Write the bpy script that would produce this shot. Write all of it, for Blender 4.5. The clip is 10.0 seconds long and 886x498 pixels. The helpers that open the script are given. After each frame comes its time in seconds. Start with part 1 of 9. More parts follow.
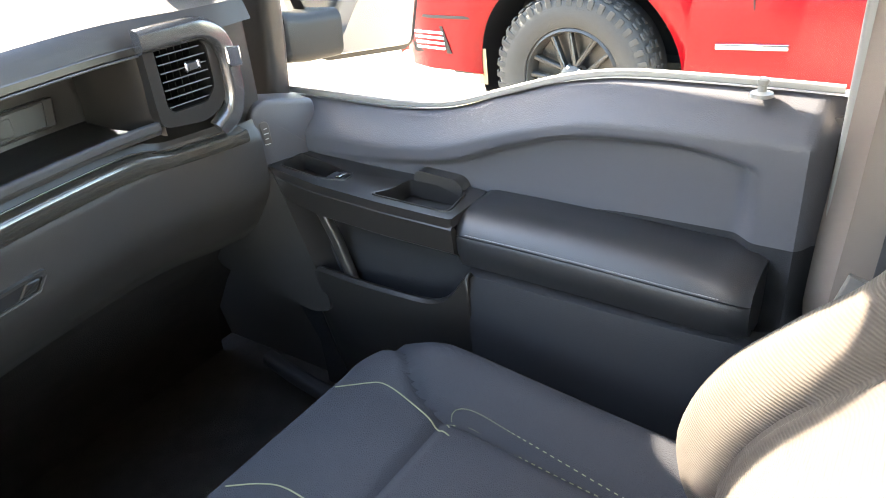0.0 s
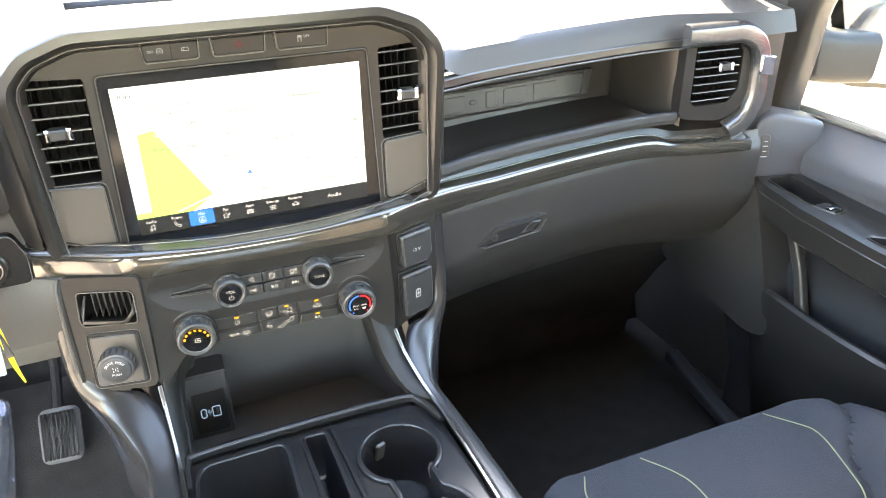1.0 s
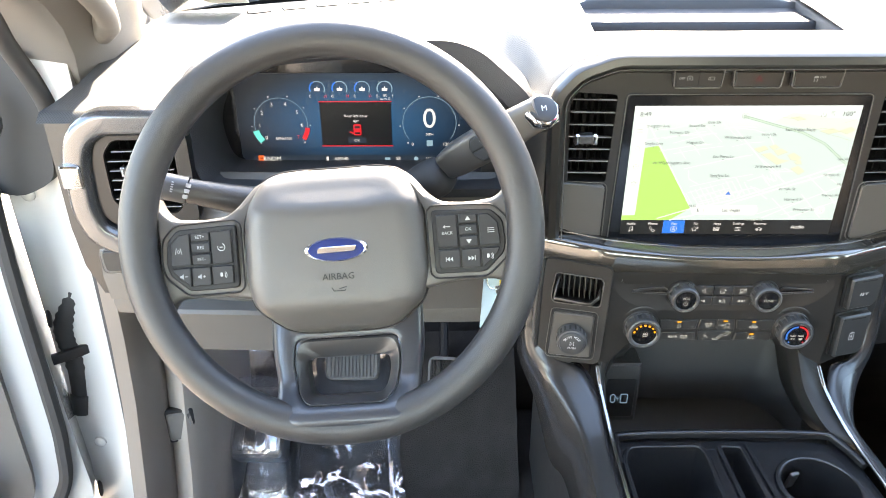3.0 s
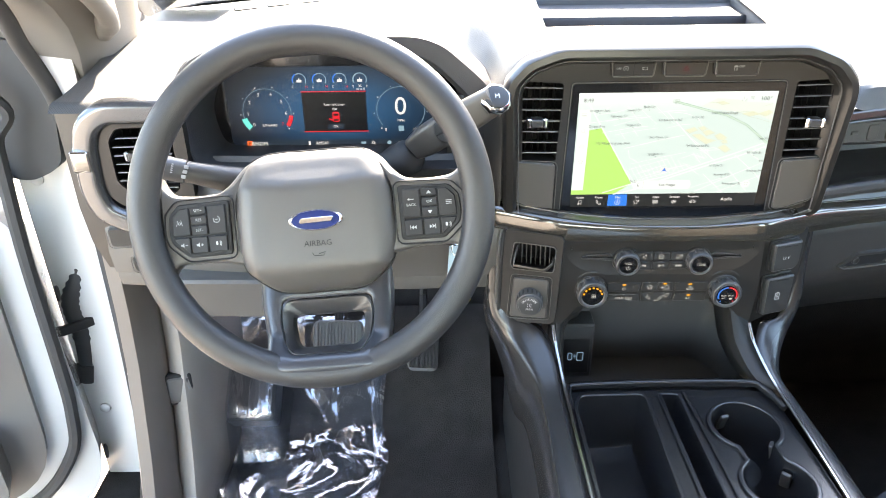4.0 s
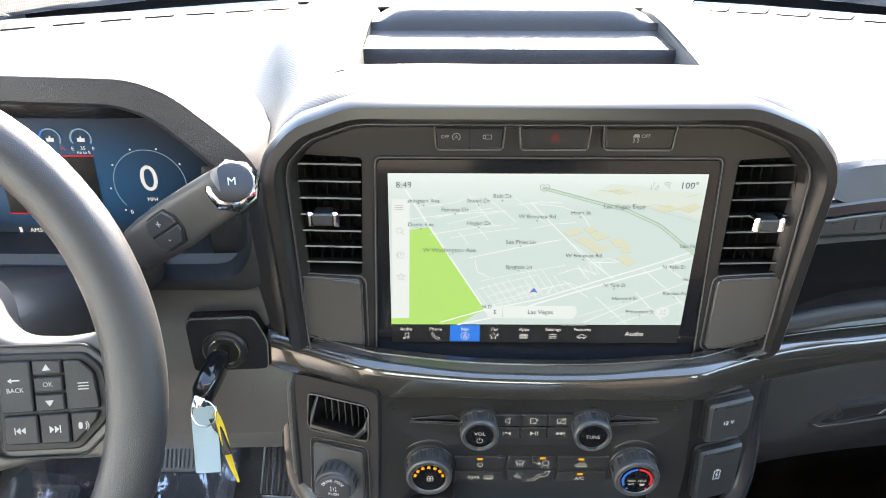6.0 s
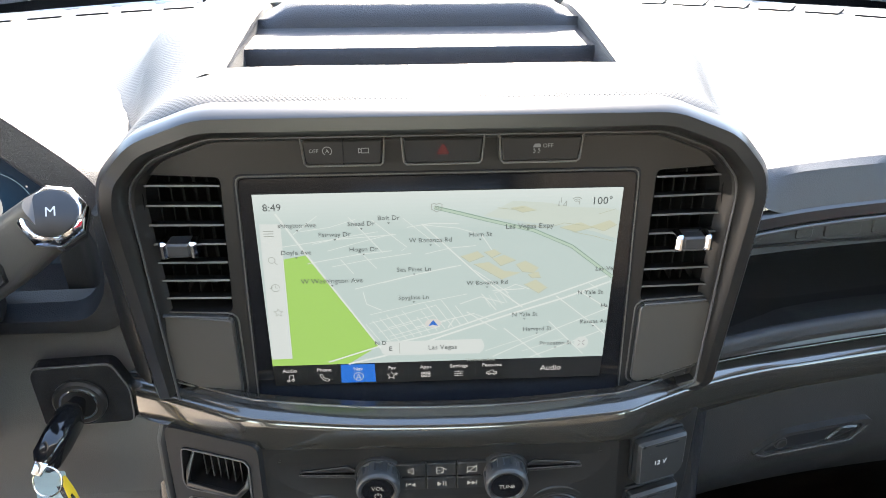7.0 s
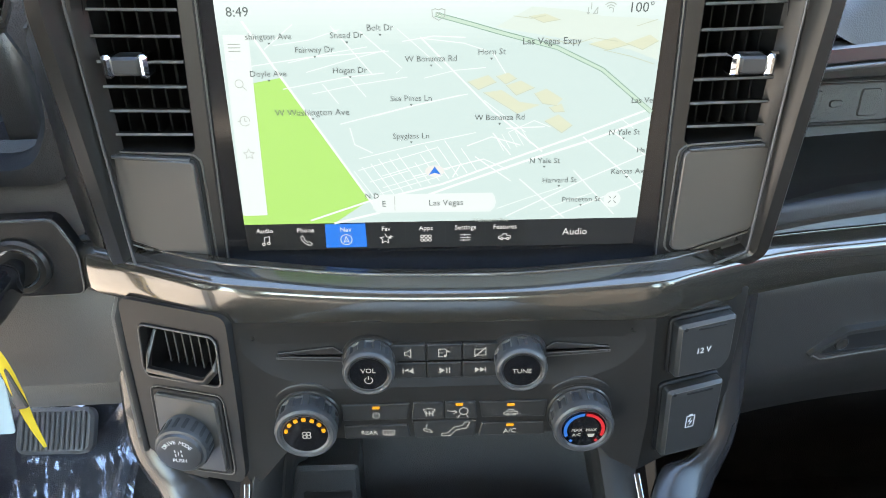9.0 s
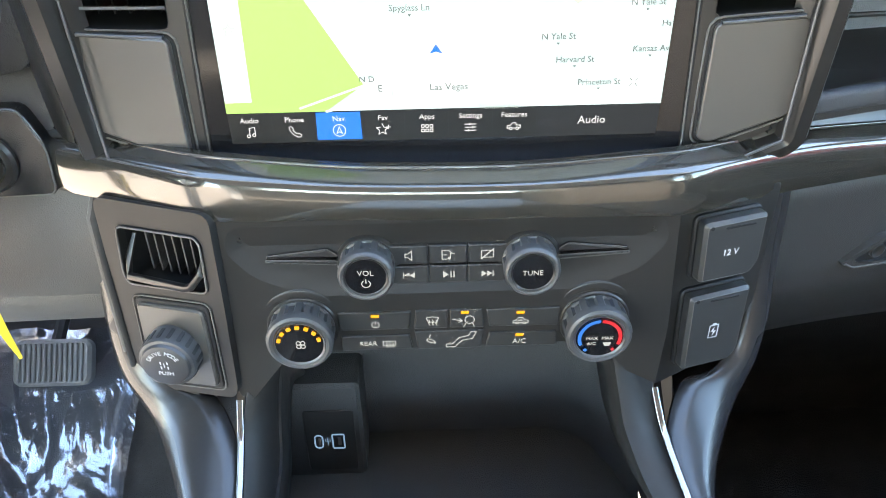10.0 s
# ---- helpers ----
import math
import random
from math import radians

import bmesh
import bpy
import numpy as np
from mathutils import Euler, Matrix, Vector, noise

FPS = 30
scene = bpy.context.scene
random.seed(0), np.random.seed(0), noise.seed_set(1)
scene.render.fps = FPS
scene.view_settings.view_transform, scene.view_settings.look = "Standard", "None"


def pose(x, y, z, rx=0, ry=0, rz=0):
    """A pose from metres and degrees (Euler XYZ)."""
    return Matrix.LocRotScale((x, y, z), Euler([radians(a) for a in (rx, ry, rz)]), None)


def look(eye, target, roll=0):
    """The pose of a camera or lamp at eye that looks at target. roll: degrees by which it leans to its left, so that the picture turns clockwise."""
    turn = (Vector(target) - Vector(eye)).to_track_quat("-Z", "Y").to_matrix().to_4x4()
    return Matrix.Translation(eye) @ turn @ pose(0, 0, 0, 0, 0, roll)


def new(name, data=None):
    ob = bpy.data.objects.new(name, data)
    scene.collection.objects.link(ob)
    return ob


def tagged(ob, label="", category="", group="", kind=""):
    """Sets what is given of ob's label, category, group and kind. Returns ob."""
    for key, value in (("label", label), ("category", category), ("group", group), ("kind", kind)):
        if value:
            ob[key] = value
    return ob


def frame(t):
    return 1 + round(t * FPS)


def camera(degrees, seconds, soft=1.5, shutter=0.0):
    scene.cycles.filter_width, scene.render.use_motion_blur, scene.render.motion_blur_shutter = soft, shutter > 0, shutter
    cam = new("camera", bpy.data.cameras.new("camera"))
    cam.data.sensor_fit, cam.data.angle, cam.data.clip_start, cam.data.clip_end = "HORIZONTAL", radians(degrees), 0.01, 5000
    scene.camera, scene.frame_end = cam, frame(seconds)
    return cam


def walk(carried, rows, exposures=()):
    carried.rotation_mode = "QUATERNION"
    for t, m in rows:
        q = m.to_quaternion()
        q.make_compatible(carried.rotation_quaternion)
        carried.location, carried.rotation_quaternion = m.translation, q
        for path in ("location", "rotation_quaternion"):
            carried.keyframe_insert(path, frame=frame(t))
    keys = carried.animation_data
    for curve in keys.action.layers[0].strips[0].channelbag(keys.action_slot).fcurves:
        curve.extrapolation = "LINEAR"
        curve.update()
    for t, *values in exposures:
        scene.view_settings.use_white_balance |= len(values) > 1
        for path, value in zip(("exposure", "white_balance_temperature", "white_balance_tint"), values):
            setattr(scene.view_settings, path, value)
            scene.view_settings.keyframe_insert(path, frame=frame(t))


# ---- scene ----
cam = camera(62.8, 10.0, soft=0.9)
PATH = [
    (0, (0.051, -0.811, 1.675), (1.463, 0.225, 0.71), -5.3),
    (0.5, (-0.014, -0.795, 1.683), (1.022, 0.638, 0.748), -2.1),
    (1, (-0.081, -0.761, 1.703), (0.567, 0.884, 0.767), -1.3),
    (1.5, (-0.121, -0.767, 1.709), (0.305, 0.951, 0.778), -1.2),
    (2, (-0.201, -0.756, 1.716), (0.002, 1.006, 0.793), -0.8),
    (2.5, (-0.311, -0.775, 1.72), (-0.329, 1.025, 0.849), -0.2),
    (2.7, (-0.326, -0.775, 1.735), (-0.359, 1.012, 0.832), -0.3),
    (3.8, (-0.317, -0.881, 1.768), (-0.313, 0.884, 0.827), -0.7),
    (4, (-0.297, -0.894, 1.782), (-0.298, 0.865, 0.83), -0.7),
    (4.5, (-0.279, -0.844, 1.763), (-0.264, 0.938, 0.854), -0.6),
    (5, (-0.264, -0.781, 1.749), (-0.267, 0.992, 0.822), -1.0),
    (5.5, (-0.179, -0.657, 1.753), (-0.167, 1.13, 0.855), -0.2),
    (6, (-0.081, -0.531, 1.723), (-0.08, 1.25, 0.814), 0.2),
    (6.2, (-0.059, -0.495, 1.723), (-0.014, 1.281, 0.804), 0.4),
    (7.5, (-0.015, -0.449, 1.677), (0.078, 1.342, 0.792), -0.1),
    (8, (-0.019, -0.444, 1.639), (0.078, 1.361, 0.784), 0.2),
    (8.5, (-0.012, -0.434, 1.609), (0.062, 1.354, 0.716), 0.0),
    (9, (-0.011, -0.419, 1.579), (0.038, 1.351, 0.649), -0.4),
    (9.5, (-0.009, -0.408, 1.554), (0.023, 1.33, 0.565), -0.8),
    (10, (-0.009, -0.4, 1.53), (0.019, 1.303, 0.482), -1.1),
]
EXPOSURE = 3.63
walk(cam, [(t, look(eye, target, roll)) for t, eye, target, roll in PATH],
     exposures=[(t, EXPOSURE + s, 7000 + 1100 * max(0.0, 1 - t / 8) - 350 * max(0.0, 1 - t / 0.8) + 400 * max(0.0, 1 - abs(t - 1.2) / 1.2), 12.5 - 3.0 * min(1.0, max(0.0, (t - 7) / 1.5))) for t, s in ((0.0, 1.02), (0.5, 1.66), (1.0, 1.73), (1.5, 1.52), (2.0, 1.24), (2.5, 1.08), (4.5, 0.88), (5.5, 0.68), (6.0, 0.62), (7.5, 0.22), (8.0, 0.32), (8.5, 0.52), (9.0, 0.78), (9.5, 1.03), (10.0, 1.24))])

# ---- daylight: a clear morning, the sun ahead and a little to the passenger's side ----
TO_SUN = Vector((0.145, 1.0, 0.635)).normalized()
world = bpy.data.worlds.new("sky")
scene.world = world
world.use_nodes = True
wn = world.node_tree.nodes
sky = wn.new("ShaderNodeTexSky")
sky.sky_type = 'NISHITA'
sky.sun_disc = False
sky.sun_elevation = math.asin(TO_SUN.z)
sky.sun_rotation = math.atan2(TO_SUN.x, TO_SUN.y)
world.node_tree.links.new(sky.outputs[0], wn["Background"].inputs[0])
wn["Background"].inputs[1].default_value = 0.15
sun_data = bpy.data.lights.new("sun", 'SUN')
sun_data.energy = 3.3
sun_data.angle = radians(0.5)
sun_data.color = (1.0, 0.94, 0.85)
sun = new("sun", sun_data)
sun.matrix_world = look(TO_SUN * 20, (0, 0, 0))
GLOW = 1.0 / 2 ** (EXPOSURE + 0.55)

from mathutils.geometry import delaunay_2d_cdt

# ---- materials ----
def base_mat(name):
    m = bpy.data.materials.new(name)
    m.use_nodes = True
    return m, m.node_tree.nodes, m.node_tree.links, m.node_tree.nodes["Principled BSDF"]


def surface(name, color, rough=0.5, metal=0.0, spec=0.5, vary=0.07, grain=0.0, grain_size=900.0, rough_vary=0.025, coat=0.0, dots=False, stain=9.0, upright=False):
    """A plastic, leather, paint or metal: base colour with slow stains, fine grain in bump, uneven gloss."""
    m, n, l, p = base_mat(name)
    p.inputs["Metallic"].default_value = metal
    p.inputs["Specular IOR Level"].default_value = spec
    p.inputs["Coat Weight"].default_value = coat
    p.inputs["Coat Roughness"].default_value = 0.06
    co = n.new("ShaderNodeTexCoord")
    big = n.new("ShaderNodeTexNoise")
    big.inputs["Scale"].default_value = stain
    big.inputs["Detail"].default_value = 6
    l.new(co.outputs["Object"], big.inputs["Vector"])
    mix = n.new("ShaderNodeMix")
    mix.data_type = 'RGBA'
    c = Vector(color)
    mix.inputs[6].default_value = (*(c * (1 - vary)), 1)
    mix.inputs[7].default_value = (*[min(1, x) for x in c * (1 + vary)], 1)
    l.new(big.outputs["Fac"], mix.inputs[0])
    l.new(mix.outputs[2], p.inputs["Base Color"])
    rr = n.new("ShaderNodeMapRange")
    rr.inputs["To Min"].default_value = max(0.02, rough - rough_vary)
    rr.inputs["To Max"].default_value = min(1, rough + rough_vary)
    smear = n.new("ShaderNodeTexNoise")
    smear.inputs["Scale"].default_value = 45
    smear.inputs["Detail"].default_value = 4
    l.new(co.outputs["Object"], smear.inputs["Vector"])
    l.new(smear.outputs["Fac"], rr.inputs["Value"])
    l.new(rr.outputs[0], p.inputs["Roughness"])
    if grain > 0:
        t = n.new("ShaderNodeTexVoronoi")
        t.inputs["Scale"].default_value = grain_size
        if dots:
            t.inputs["Randomness"].default_value = 0.0
        if dots:
            turn = n.new("ShaderNodeMapping")
            turn.inputs["Rotation"].default_value = (0, radians(90 if upright else 0), radians(45))
            l.new(co.outputs["Object"], turn.inputs["Vector"])
            l.new(turn.outputs[0], t.inputs["Vector"])
            t.voronoi_dimensions = '2D'
        else:
            l.new(co.outputs["Object"], t.inputs["Vector"])
        b = n.new("ShaderNodeBump")
        b.inputs["Strength"].default_value = grain
        b.inputs["Distance"].default_value = 0.001
        l.new(t.outputs["Distance"], b.inputs["Height"])
        l.new(b.outputs[0], p.inputs["Normal"])
        if dots:
            # the pressed pips are darker than the vinyl round them
            pip = n.new("ShaderNodeMapRange")
            pip.inputs["From Min"].default_value = 0.22
            pip.inputs["From Max"].default_value = 0.36
            pip.inputs["To Min"].default_value = 0.45
            pip.inputs["To Max"].default_value = 1.0
            l.new(t.outputs["Distance"], pip.inputs["Value"])
            dark = n.new("ShaderNodeMix")
            dark.data_type, dark.blend_type = 'RGBA', 'MULTIPLY'
            dark.inputs[0].default_value = 1.0
            l.new(mix.outputs[2], dark.inputs[6])
            l.new(pip.outputs[0], dark.inputs[7])
            l.new(dark.outputs[2], p.inputs["Base Color"])
    return m


def cloth(name, color, rib=420.0, axis='X', rough=0.85):
    """Woven cloth: fine ribs in colour and bump."""
    m, n, l, p = base_mat(name)
    co = n.new("ShaderNodeTexCoord")
    w = n.new("ShaderNodeTexWave")
    w.wave_type, w.bands_direction = 'BANDS', axis
    w.inputs["Scale"].default_value = rib / 6.0
    w.inputs["Distortion"].default_value = 0.6
    w.inputs["Detail"].default_value = 2
    w.inputs["Detail Scale"].default_value = 3
    l.new(co.outputs["Object"], w.inputs["Vector"])
    nz = n.new("ShaderNodeTexNoise")
    nz.inputs["Scale"].default_value = 14
    l.new(co.outputs["Object"], nz.inputs["Vector"])
    add = n.new("ShaderNodeMath")
    add.operation = 'MULTIPLY_ADD'
    l.new(w.outputs["Fac"], add.inputs[0])
    add.inputs[1].default_value = 0.45
    l.new(nz.outputs["Fac"], add.inputs[2])
    mix = n.new("ShaderNodeMix")
    mix.data_type = 'RGBA'
    c = Vector(color)
    mix.inputs[6].default_value = (*(c * 0.78), 1)
    mix.inputs[7].default_value = (*(c * 1.15), 1)
    l.new(add.outputs[0], mix.inputs[0])
    l.new(mix.outputs[2], p.inputs["Base Color"])
    p.inputs["Roughness"].default_value = rough
    p.inputs["Specular IOR Level"].default_value = 0.15
    b = n.new("ShaderNodeBump")
    b.inputs["Strength"].default_value = 0.6
    b.inputs["Distance"].default_value = 0.001
    l.new(w.outputs["Fac"], b.inputs["Height"])
    l.new(b.outputs[0], p.inputs["Normal"])
    return m


def glow(name, color, strength=1.0):
    """A lit display element, as bright on film as its colour says."""
    m, n, l, p = base_mat(name)
    p.inputs["Base Color"].default_value = (0.01, 0.01, 0.01, 1)
    p.inputs["Roughness"].default_value = 0.35
    p.inputs["Specular IOR Level"].default_value = 0.2
    p.inputs["Emission Color"].default_value = (*color, 1)
    p.inputs["Emission Strength"].default_value = strength * GLOW
    return m


def lit_field(name, color, edge, half, strength=1.0):
    """A lit display ground whose blue dies away towards the ends of the screen."""
    m = glow(name, color, strength)
    n, l = m.node_tree.nodes, m.node_tree.links
    co = n.new("ShaderNodeTexCoord")
    sc = n.new("ShaderNodeVectorMath")
    sc.operation = 'MULTIPLY'
    sc.inputs[1].default_value = (1 / half[0], 0, 1 / half[1])
    sh = n.new("ShaderNodeVectorMath")
    sh.operation = 'SUBTRACT'
    sh.inputs[1].default_value = (0.0, 0.0, half[2])
    ln = n.new("ShaderNodeVectorMath")
    ln.operation = 'LENGTH'
    mr = n.new("ShaderNodeMapRange")
    mr.interpolation_type = 'SMOOTHSTEP'
    mr.inputs["From Min"].default_value = 0.25
    mr.inputs["From Max"].default_value = 1.0
    mix = n.new("ShaderNodeMix")
    mix.data_type = 'RGBA'
    mix.inputs[6].default_value = (*color, 1)
    mix.inputs[7].default_value = (*edge, 1)
    l.new(co.outputs["Object"], sh.inputs[0])
    l.new(sh.outputs[0], sc.inputs[0])
    l.new(sc.outputs[0], ln.inputs[0])
    l.new(ln.outputs["Value"], mr.inputs["Value"])
    l.new(mr.outputs[0], mix.inputs[0])
    l.new(mix.outputs[2], n["Principled BSDF"].inputs["Emission Color"])
    return m


def glass(name, tint=(0.93, 0.96, 0.95), mirror=0.9):
    """Thin clear pane: lets light through, with a Fresnel gloss."""
    m, n, l, p = base_mat(name)
    n.remove(p)
    out = n["Material Output"]
    tr = n.new("ShaderNodeBsdfTransparent")
    tr.inputs[0].default_value = (*tint, 1)
    gl = n.new("ShaderNodeBsdfGlossy")
    gl.inputs["Roughness"].default_value = 0.02
    fr = n.new("ShaderNodeFresnel")
    fr.inputs["IOR"].default_value = 1.18
    mx = n.new("ShaderNodeMixShader")
    l.new(fr.outputs[0], mx.inputs[0])
    l.new(tr.outputs[0], mx.inputs[1])
    l.new(gl.outputs[0], mx.inputs[2])
    l.new(mx.outputs[0], out.inputs["Surface"])
    return m


def film_sheet(name):
    """Crinkled clear polythene: mostly see-through, with sharp gloss on the folds."""
    m, n, l, p = base_mat(name)
    n.remove(p)
    out = n["Material Output"]
    co = n.new("ShaderNodeTexCoord")
    nz = n.new("ShaderNodeTexNoise")
    nz.inputs["Scale"].default_value = 9
    nz.inputs["Detail"].default_value = 3
    nz.inputs["Distortion"].default_value = 2.2
    l.new(co.outputs["Object"], nz.inputs["Vector"])
    b = n.new("ShaderNodeBump")
    b.inputs["Strength"].default_value = 1.0
    b.inputs["Distance"].default_value = 0.004
    l.new(nz.outputs["Fac"], b.inputs["Height"])
    tr = n.new("ShaderNodeBsdfTransparent")
    tr.inputs[0].default_value = (0.85, 0.87, 0.9, 1)
    gl = n.new("ShaderNodeBsdfGlossy")
    gl.inputs["Roughness"].default_value = 0.10
    gl.inputs["Color"].default_value = (0.9, 0.93, 1, 1)
    l.new(b.outputs[0], gl.inputs["Normal"])
    di = n.new("ShaderNodeBsdfDiffuse")
    di.inputs[0].default_value = (0.42, 0.46, 0.55, 1)
    m1 = n.new("ShaderNodeMixShader")
    m1.inputs[0].default_value = 0.07
    l.new(tr.outputs[0], m1.inputs[1])
    l.new(di.outputs[0], m1.inputs[2])
    m2 = n.new("ShaderNodeMixShader")
    m2.inputs[0].default_value = 0.17
    l.new(m1.outputs[0], m2.inputs[1])
    l.new(gl.outputs[0], m2.inputs[2])
    l.new(m2.outputs[0], out.inputs["Surface"])
    return m


def srgb(r, g, b):
    return tuple(((v / 255 + 0.055) / 1.055) ** 2.4 if v > 10 else v / 255 / 12.92 for v in (r, g, b))


VINYL = surface("soft_black_vinyl", (0.045, 0.046, 0.047), 0.58, spec=0.32, grain=0.28, grain_size=430, dots=True)
PAD_FRONT = surface("smooth_pad_front", (0.040, 0.039, 0.039), 0.48, spec=0.35, grain=0.12, grain_size=900)
DOOR_VINYL = surface("soft_black_door_vinyl", (0.060, 0.063, 0.074), 0.48, grain=0.18, grain_size=560)
DOOR_LOWER = surface("dark_lower_door_plastic", (0.018, 0.019, 0.022), 0.65, spec=0.2, grain=0.3, grain_size=900)
LEATHER = surface("black_armrest_leather", (0.015, 0.0155, 0.017), 0.40, grain=0.12, grain_size=800)
PLASTIC = surface("black_grained_plastic", (0.028, 0.0262, 0.025), 0.38, grain=0.18, grain_size=900)
SATIN = surface("satin_dark_plastic", (0.0185, 0.0172, 0.0162), 0.29, spec=0.42, grain=0.0, rough_vary=0.008)
SIDE_PLASTIC = surface("matt_side_plastic", (0.0185, 0.0175, 0.0168), 0.46, spec=0.28, rough_vary=0.008)
CHROME_LINE = surface("brushed_chrome_line", (0.28, 0.29, 0.30), 0.16, metal=1.0, rough_vary=0.05, vary=0.15)
KNEE = surface("dark_grey_plastic", (0.066, 0.062, 0.058), 0.45, grain=0.2, grain_size=1000)
GREY = surface("grey_grained_plastic", (0.085, 0.079, 0.073), 0.55, grain=0.25, grain_size=1100)
DEEP = surface("deep_black_plastic", (0.014, 0.014, 0.015), 0.5, spec=0.25)
DUCT = surface("duct_black", (0.011, 0.011, 0.0115), 0.6, spec=0.12)
TRIM = surface("gloss_graphite_trim", (0.058, 0.053, 0.045), 0.17, metal=0.55, coat=1.0, rough_vary=0.03, vary=0.2)
# dark satin ledge with the sky's blue reflection painted into its base colour
LEDGE_SHEEN = surface("satin_ledge_sky_sheen", (0.095, 0.108, 0.125), 0.27, metal=0.45, spec=0.6, rough_vary=0.01)
FRAME_TRIM = surface("satin_graphite_frame", (0.10, 0.10, 0.102), 0.26, metal=0.7, coat=0.6, rough_vary=0.03)
CHROME = surface("bright_chrome", (0.82, 0.83, 0.85), 0.08, metal=1.0, rough_vary=0.03, vary=0.03)
PIANO = surface("gloss_black", (0.008, 0.008, 0.009), 0.09, rough_vary=0.03)
BUTTON = surface("button_plastic", (0.034, 0.034, 0.036), 0.36)
PANEL_KEY = surface("panel_key_plastic", (0.023, 0.0225, 0.022), 0.38, spec=0.42)
KNOB = surface("knob_rubber", (0.046, 0.046, 0.047), 0.38)
FLAP = surface("flap_plastic", (0.030, 0.030, 0.030), 0.32, spec=0.5, rough_vary=0.008)
LEVER = surface("warm_grey_lever_plastic", (0.060, 0.054, 0.049), 0.38, grain=0.12, grain_size=1300)
SPOKE = surface("satin_spoke_plastic", (0.026, 0.029, 0.036), 0.30, spec=0.6, grain=0.05, grain_size=1300)
BEZEL_GREY = surface("satin_bezel_plastic", (0.030, 0.030, 0.032), 0.32, spec=0.6, grain=0.05, grain_size=1300)
WHEEL_KEY = surface("wheel_key_plastic", (0.020, 0.020, 0.021), 0.45, spec=0.25, grain=0.1, grain_size=1500)
DECK_BLACK = surface("gloss_black_deck", (0.012, 0.012, 0.013), 0.24, rough_vary=0.01)
CUBBY = surface("cubby_plastic", (0.042, 0.041, 0.040), 0.42, spec=0.35, grain=0.3, grain_size=1100)
DOOR_TRIM = surface("grey_door_trim", (0.11, 0.101, 0.093), 0.5, grain=0.2, grain_size=900)
FLANK = surface("satin_console_flank", (0.019, 0.0185, 0.019), 0.25, rough_vary=0.01)
BAND = surface("brown_black_trim", (0.135, 0.112, 0.096), 0.42, grain=0.15, grain_size=1100)
KICK_GREY = surface("mid_grey_kick_plastic", (0.25, 0.222, 0.198), 0.5, grain=0.25, grain_size=1000)
RUBBER = surface("black_rubber", (0.025, 0.025, 0.026), 0.7)
WHEEL_SKIN = surface("wheel_urethane", (0.0245, 0.0245, 0.026), 0.44, grain=0.16, grain_size=1500)
HUB_SKIN = surface("hub_plastic", (0.064, 0.060, 0.057), 0.40, grain=0.12, grain_size=1500)
CARPET = surface("black_carpet", (0.028, 0.026, 0.025), 0.95, spec=0.1, grain=0.9, grain_size=500, vary=0.4, stain=25)
FLOOR_CARPET = surface("deep_black_carpet", (0.024, 0.0228, 0.022), 0.95, spec=0.08, grain=0.9, grain_size=500, vary=0.4, stain=25)
PILLAR = surface("taupe_pillar_trim", (0.14, 0.128, 0.116), 0.6, grain=0.2, grain_size=1000)
HEADLINER = surface("grey_headliner", (0.45, 0.43, 0.4), 0.95)
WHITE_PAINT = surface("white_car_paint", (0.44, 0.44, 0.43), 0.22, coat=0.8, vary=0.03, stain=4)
RED_PAINT = surface("red_car_paint", (0.17, 0.002, 0.005), 0.25, spec=0.2, coat=0.06, vary=0.06, stain=3)
TYRE = surface("dusty_tyre_rubber", (0.028, 0.027, 0.026), 0.85, vary=0.25, stain=18, grain=0.5, grain_size=160)
RIM = surface("dark_alloy", (0.03, 0.029, 0.028), 0.35, metal=0.2)
GROUND = surface("pale_concrete", (0.36, 0.30, 0.235), 0.9, vary=0.18, stain=1.2, grain=0.4, grain_size=90)
CLOTH = cloth("charcoal_seat_cloth", (0.046, 0.041, 0.036), rib=620.0, axis='Z')
BOLSTER = surface("charcoal_seat_fabric", (0.018, 0.0205, 0.0265), 0.75, spec=0.3, grain=0.5, grain_size=700)
SEAL_GREY = surface("pale_weatherstrip", (0.22, 0.22, 0.21), 0.5)
BOLSTER_LIP = surface("matt_shelf_lip", (0.042, 0.043, 0.046), 0.62, spec=0.25, grain=0.2, grain_size=900)
STITCH = surface("lime_thread", (0.15, 0.16, 0.085), 0.7)
GLASS = glass("clear_glass")
MIRROR = surface("mirror_silver", (0.9, 0.9, 0.92), 0.02, metal=1.0, rough_vary=0.0, vary=0.01)
FILM = film_sheet("crinkled_polythene")
PRINT = surface("grey_print", (0.5, 0.5, 0.5), 0.6, vary=0.03)
KEY_PRINT = surface("soft_key_print", (0.34, 0.34, 0.34), 0.6, vary=0.03)
PRINT_DIM = surface("dim_print", (0.22, 0.22, 0.22), 0.6, vary=0.03)
TAG_BLUE = surface("pale_blue_card", (0.34, 0.45, 0.50), 0.5, vary=0.05)
TAG_YELLOW = surface("yellow_strap", (0.75, 0.5, 0.03), 0.5, vary=0.08)
KEY_METAL = surface("key_steel", (0.6, 0.58, 0.52), 0.25, metal=1.0)
PEDAL_RUBBER = surface("worn_pedal_rubber", (0.10, 0.098, 0.095), 0.6)
HOODFABRIC = surface("dash_shade_plastic", (0.026, 0.026, 0.029), 0.5, grain=0.3, grain_size=900)
PAD_PANEL = surface("smooth_grey_panel", (0.052, 0.048, 0.044), 0.34, spec=0.7, grain=0.0, rough_vary=0.008)
EDGE_SILVER = surface("satin_silver_edge", (0.09, 0.09, 0.093), 0.42, metal=0.6)
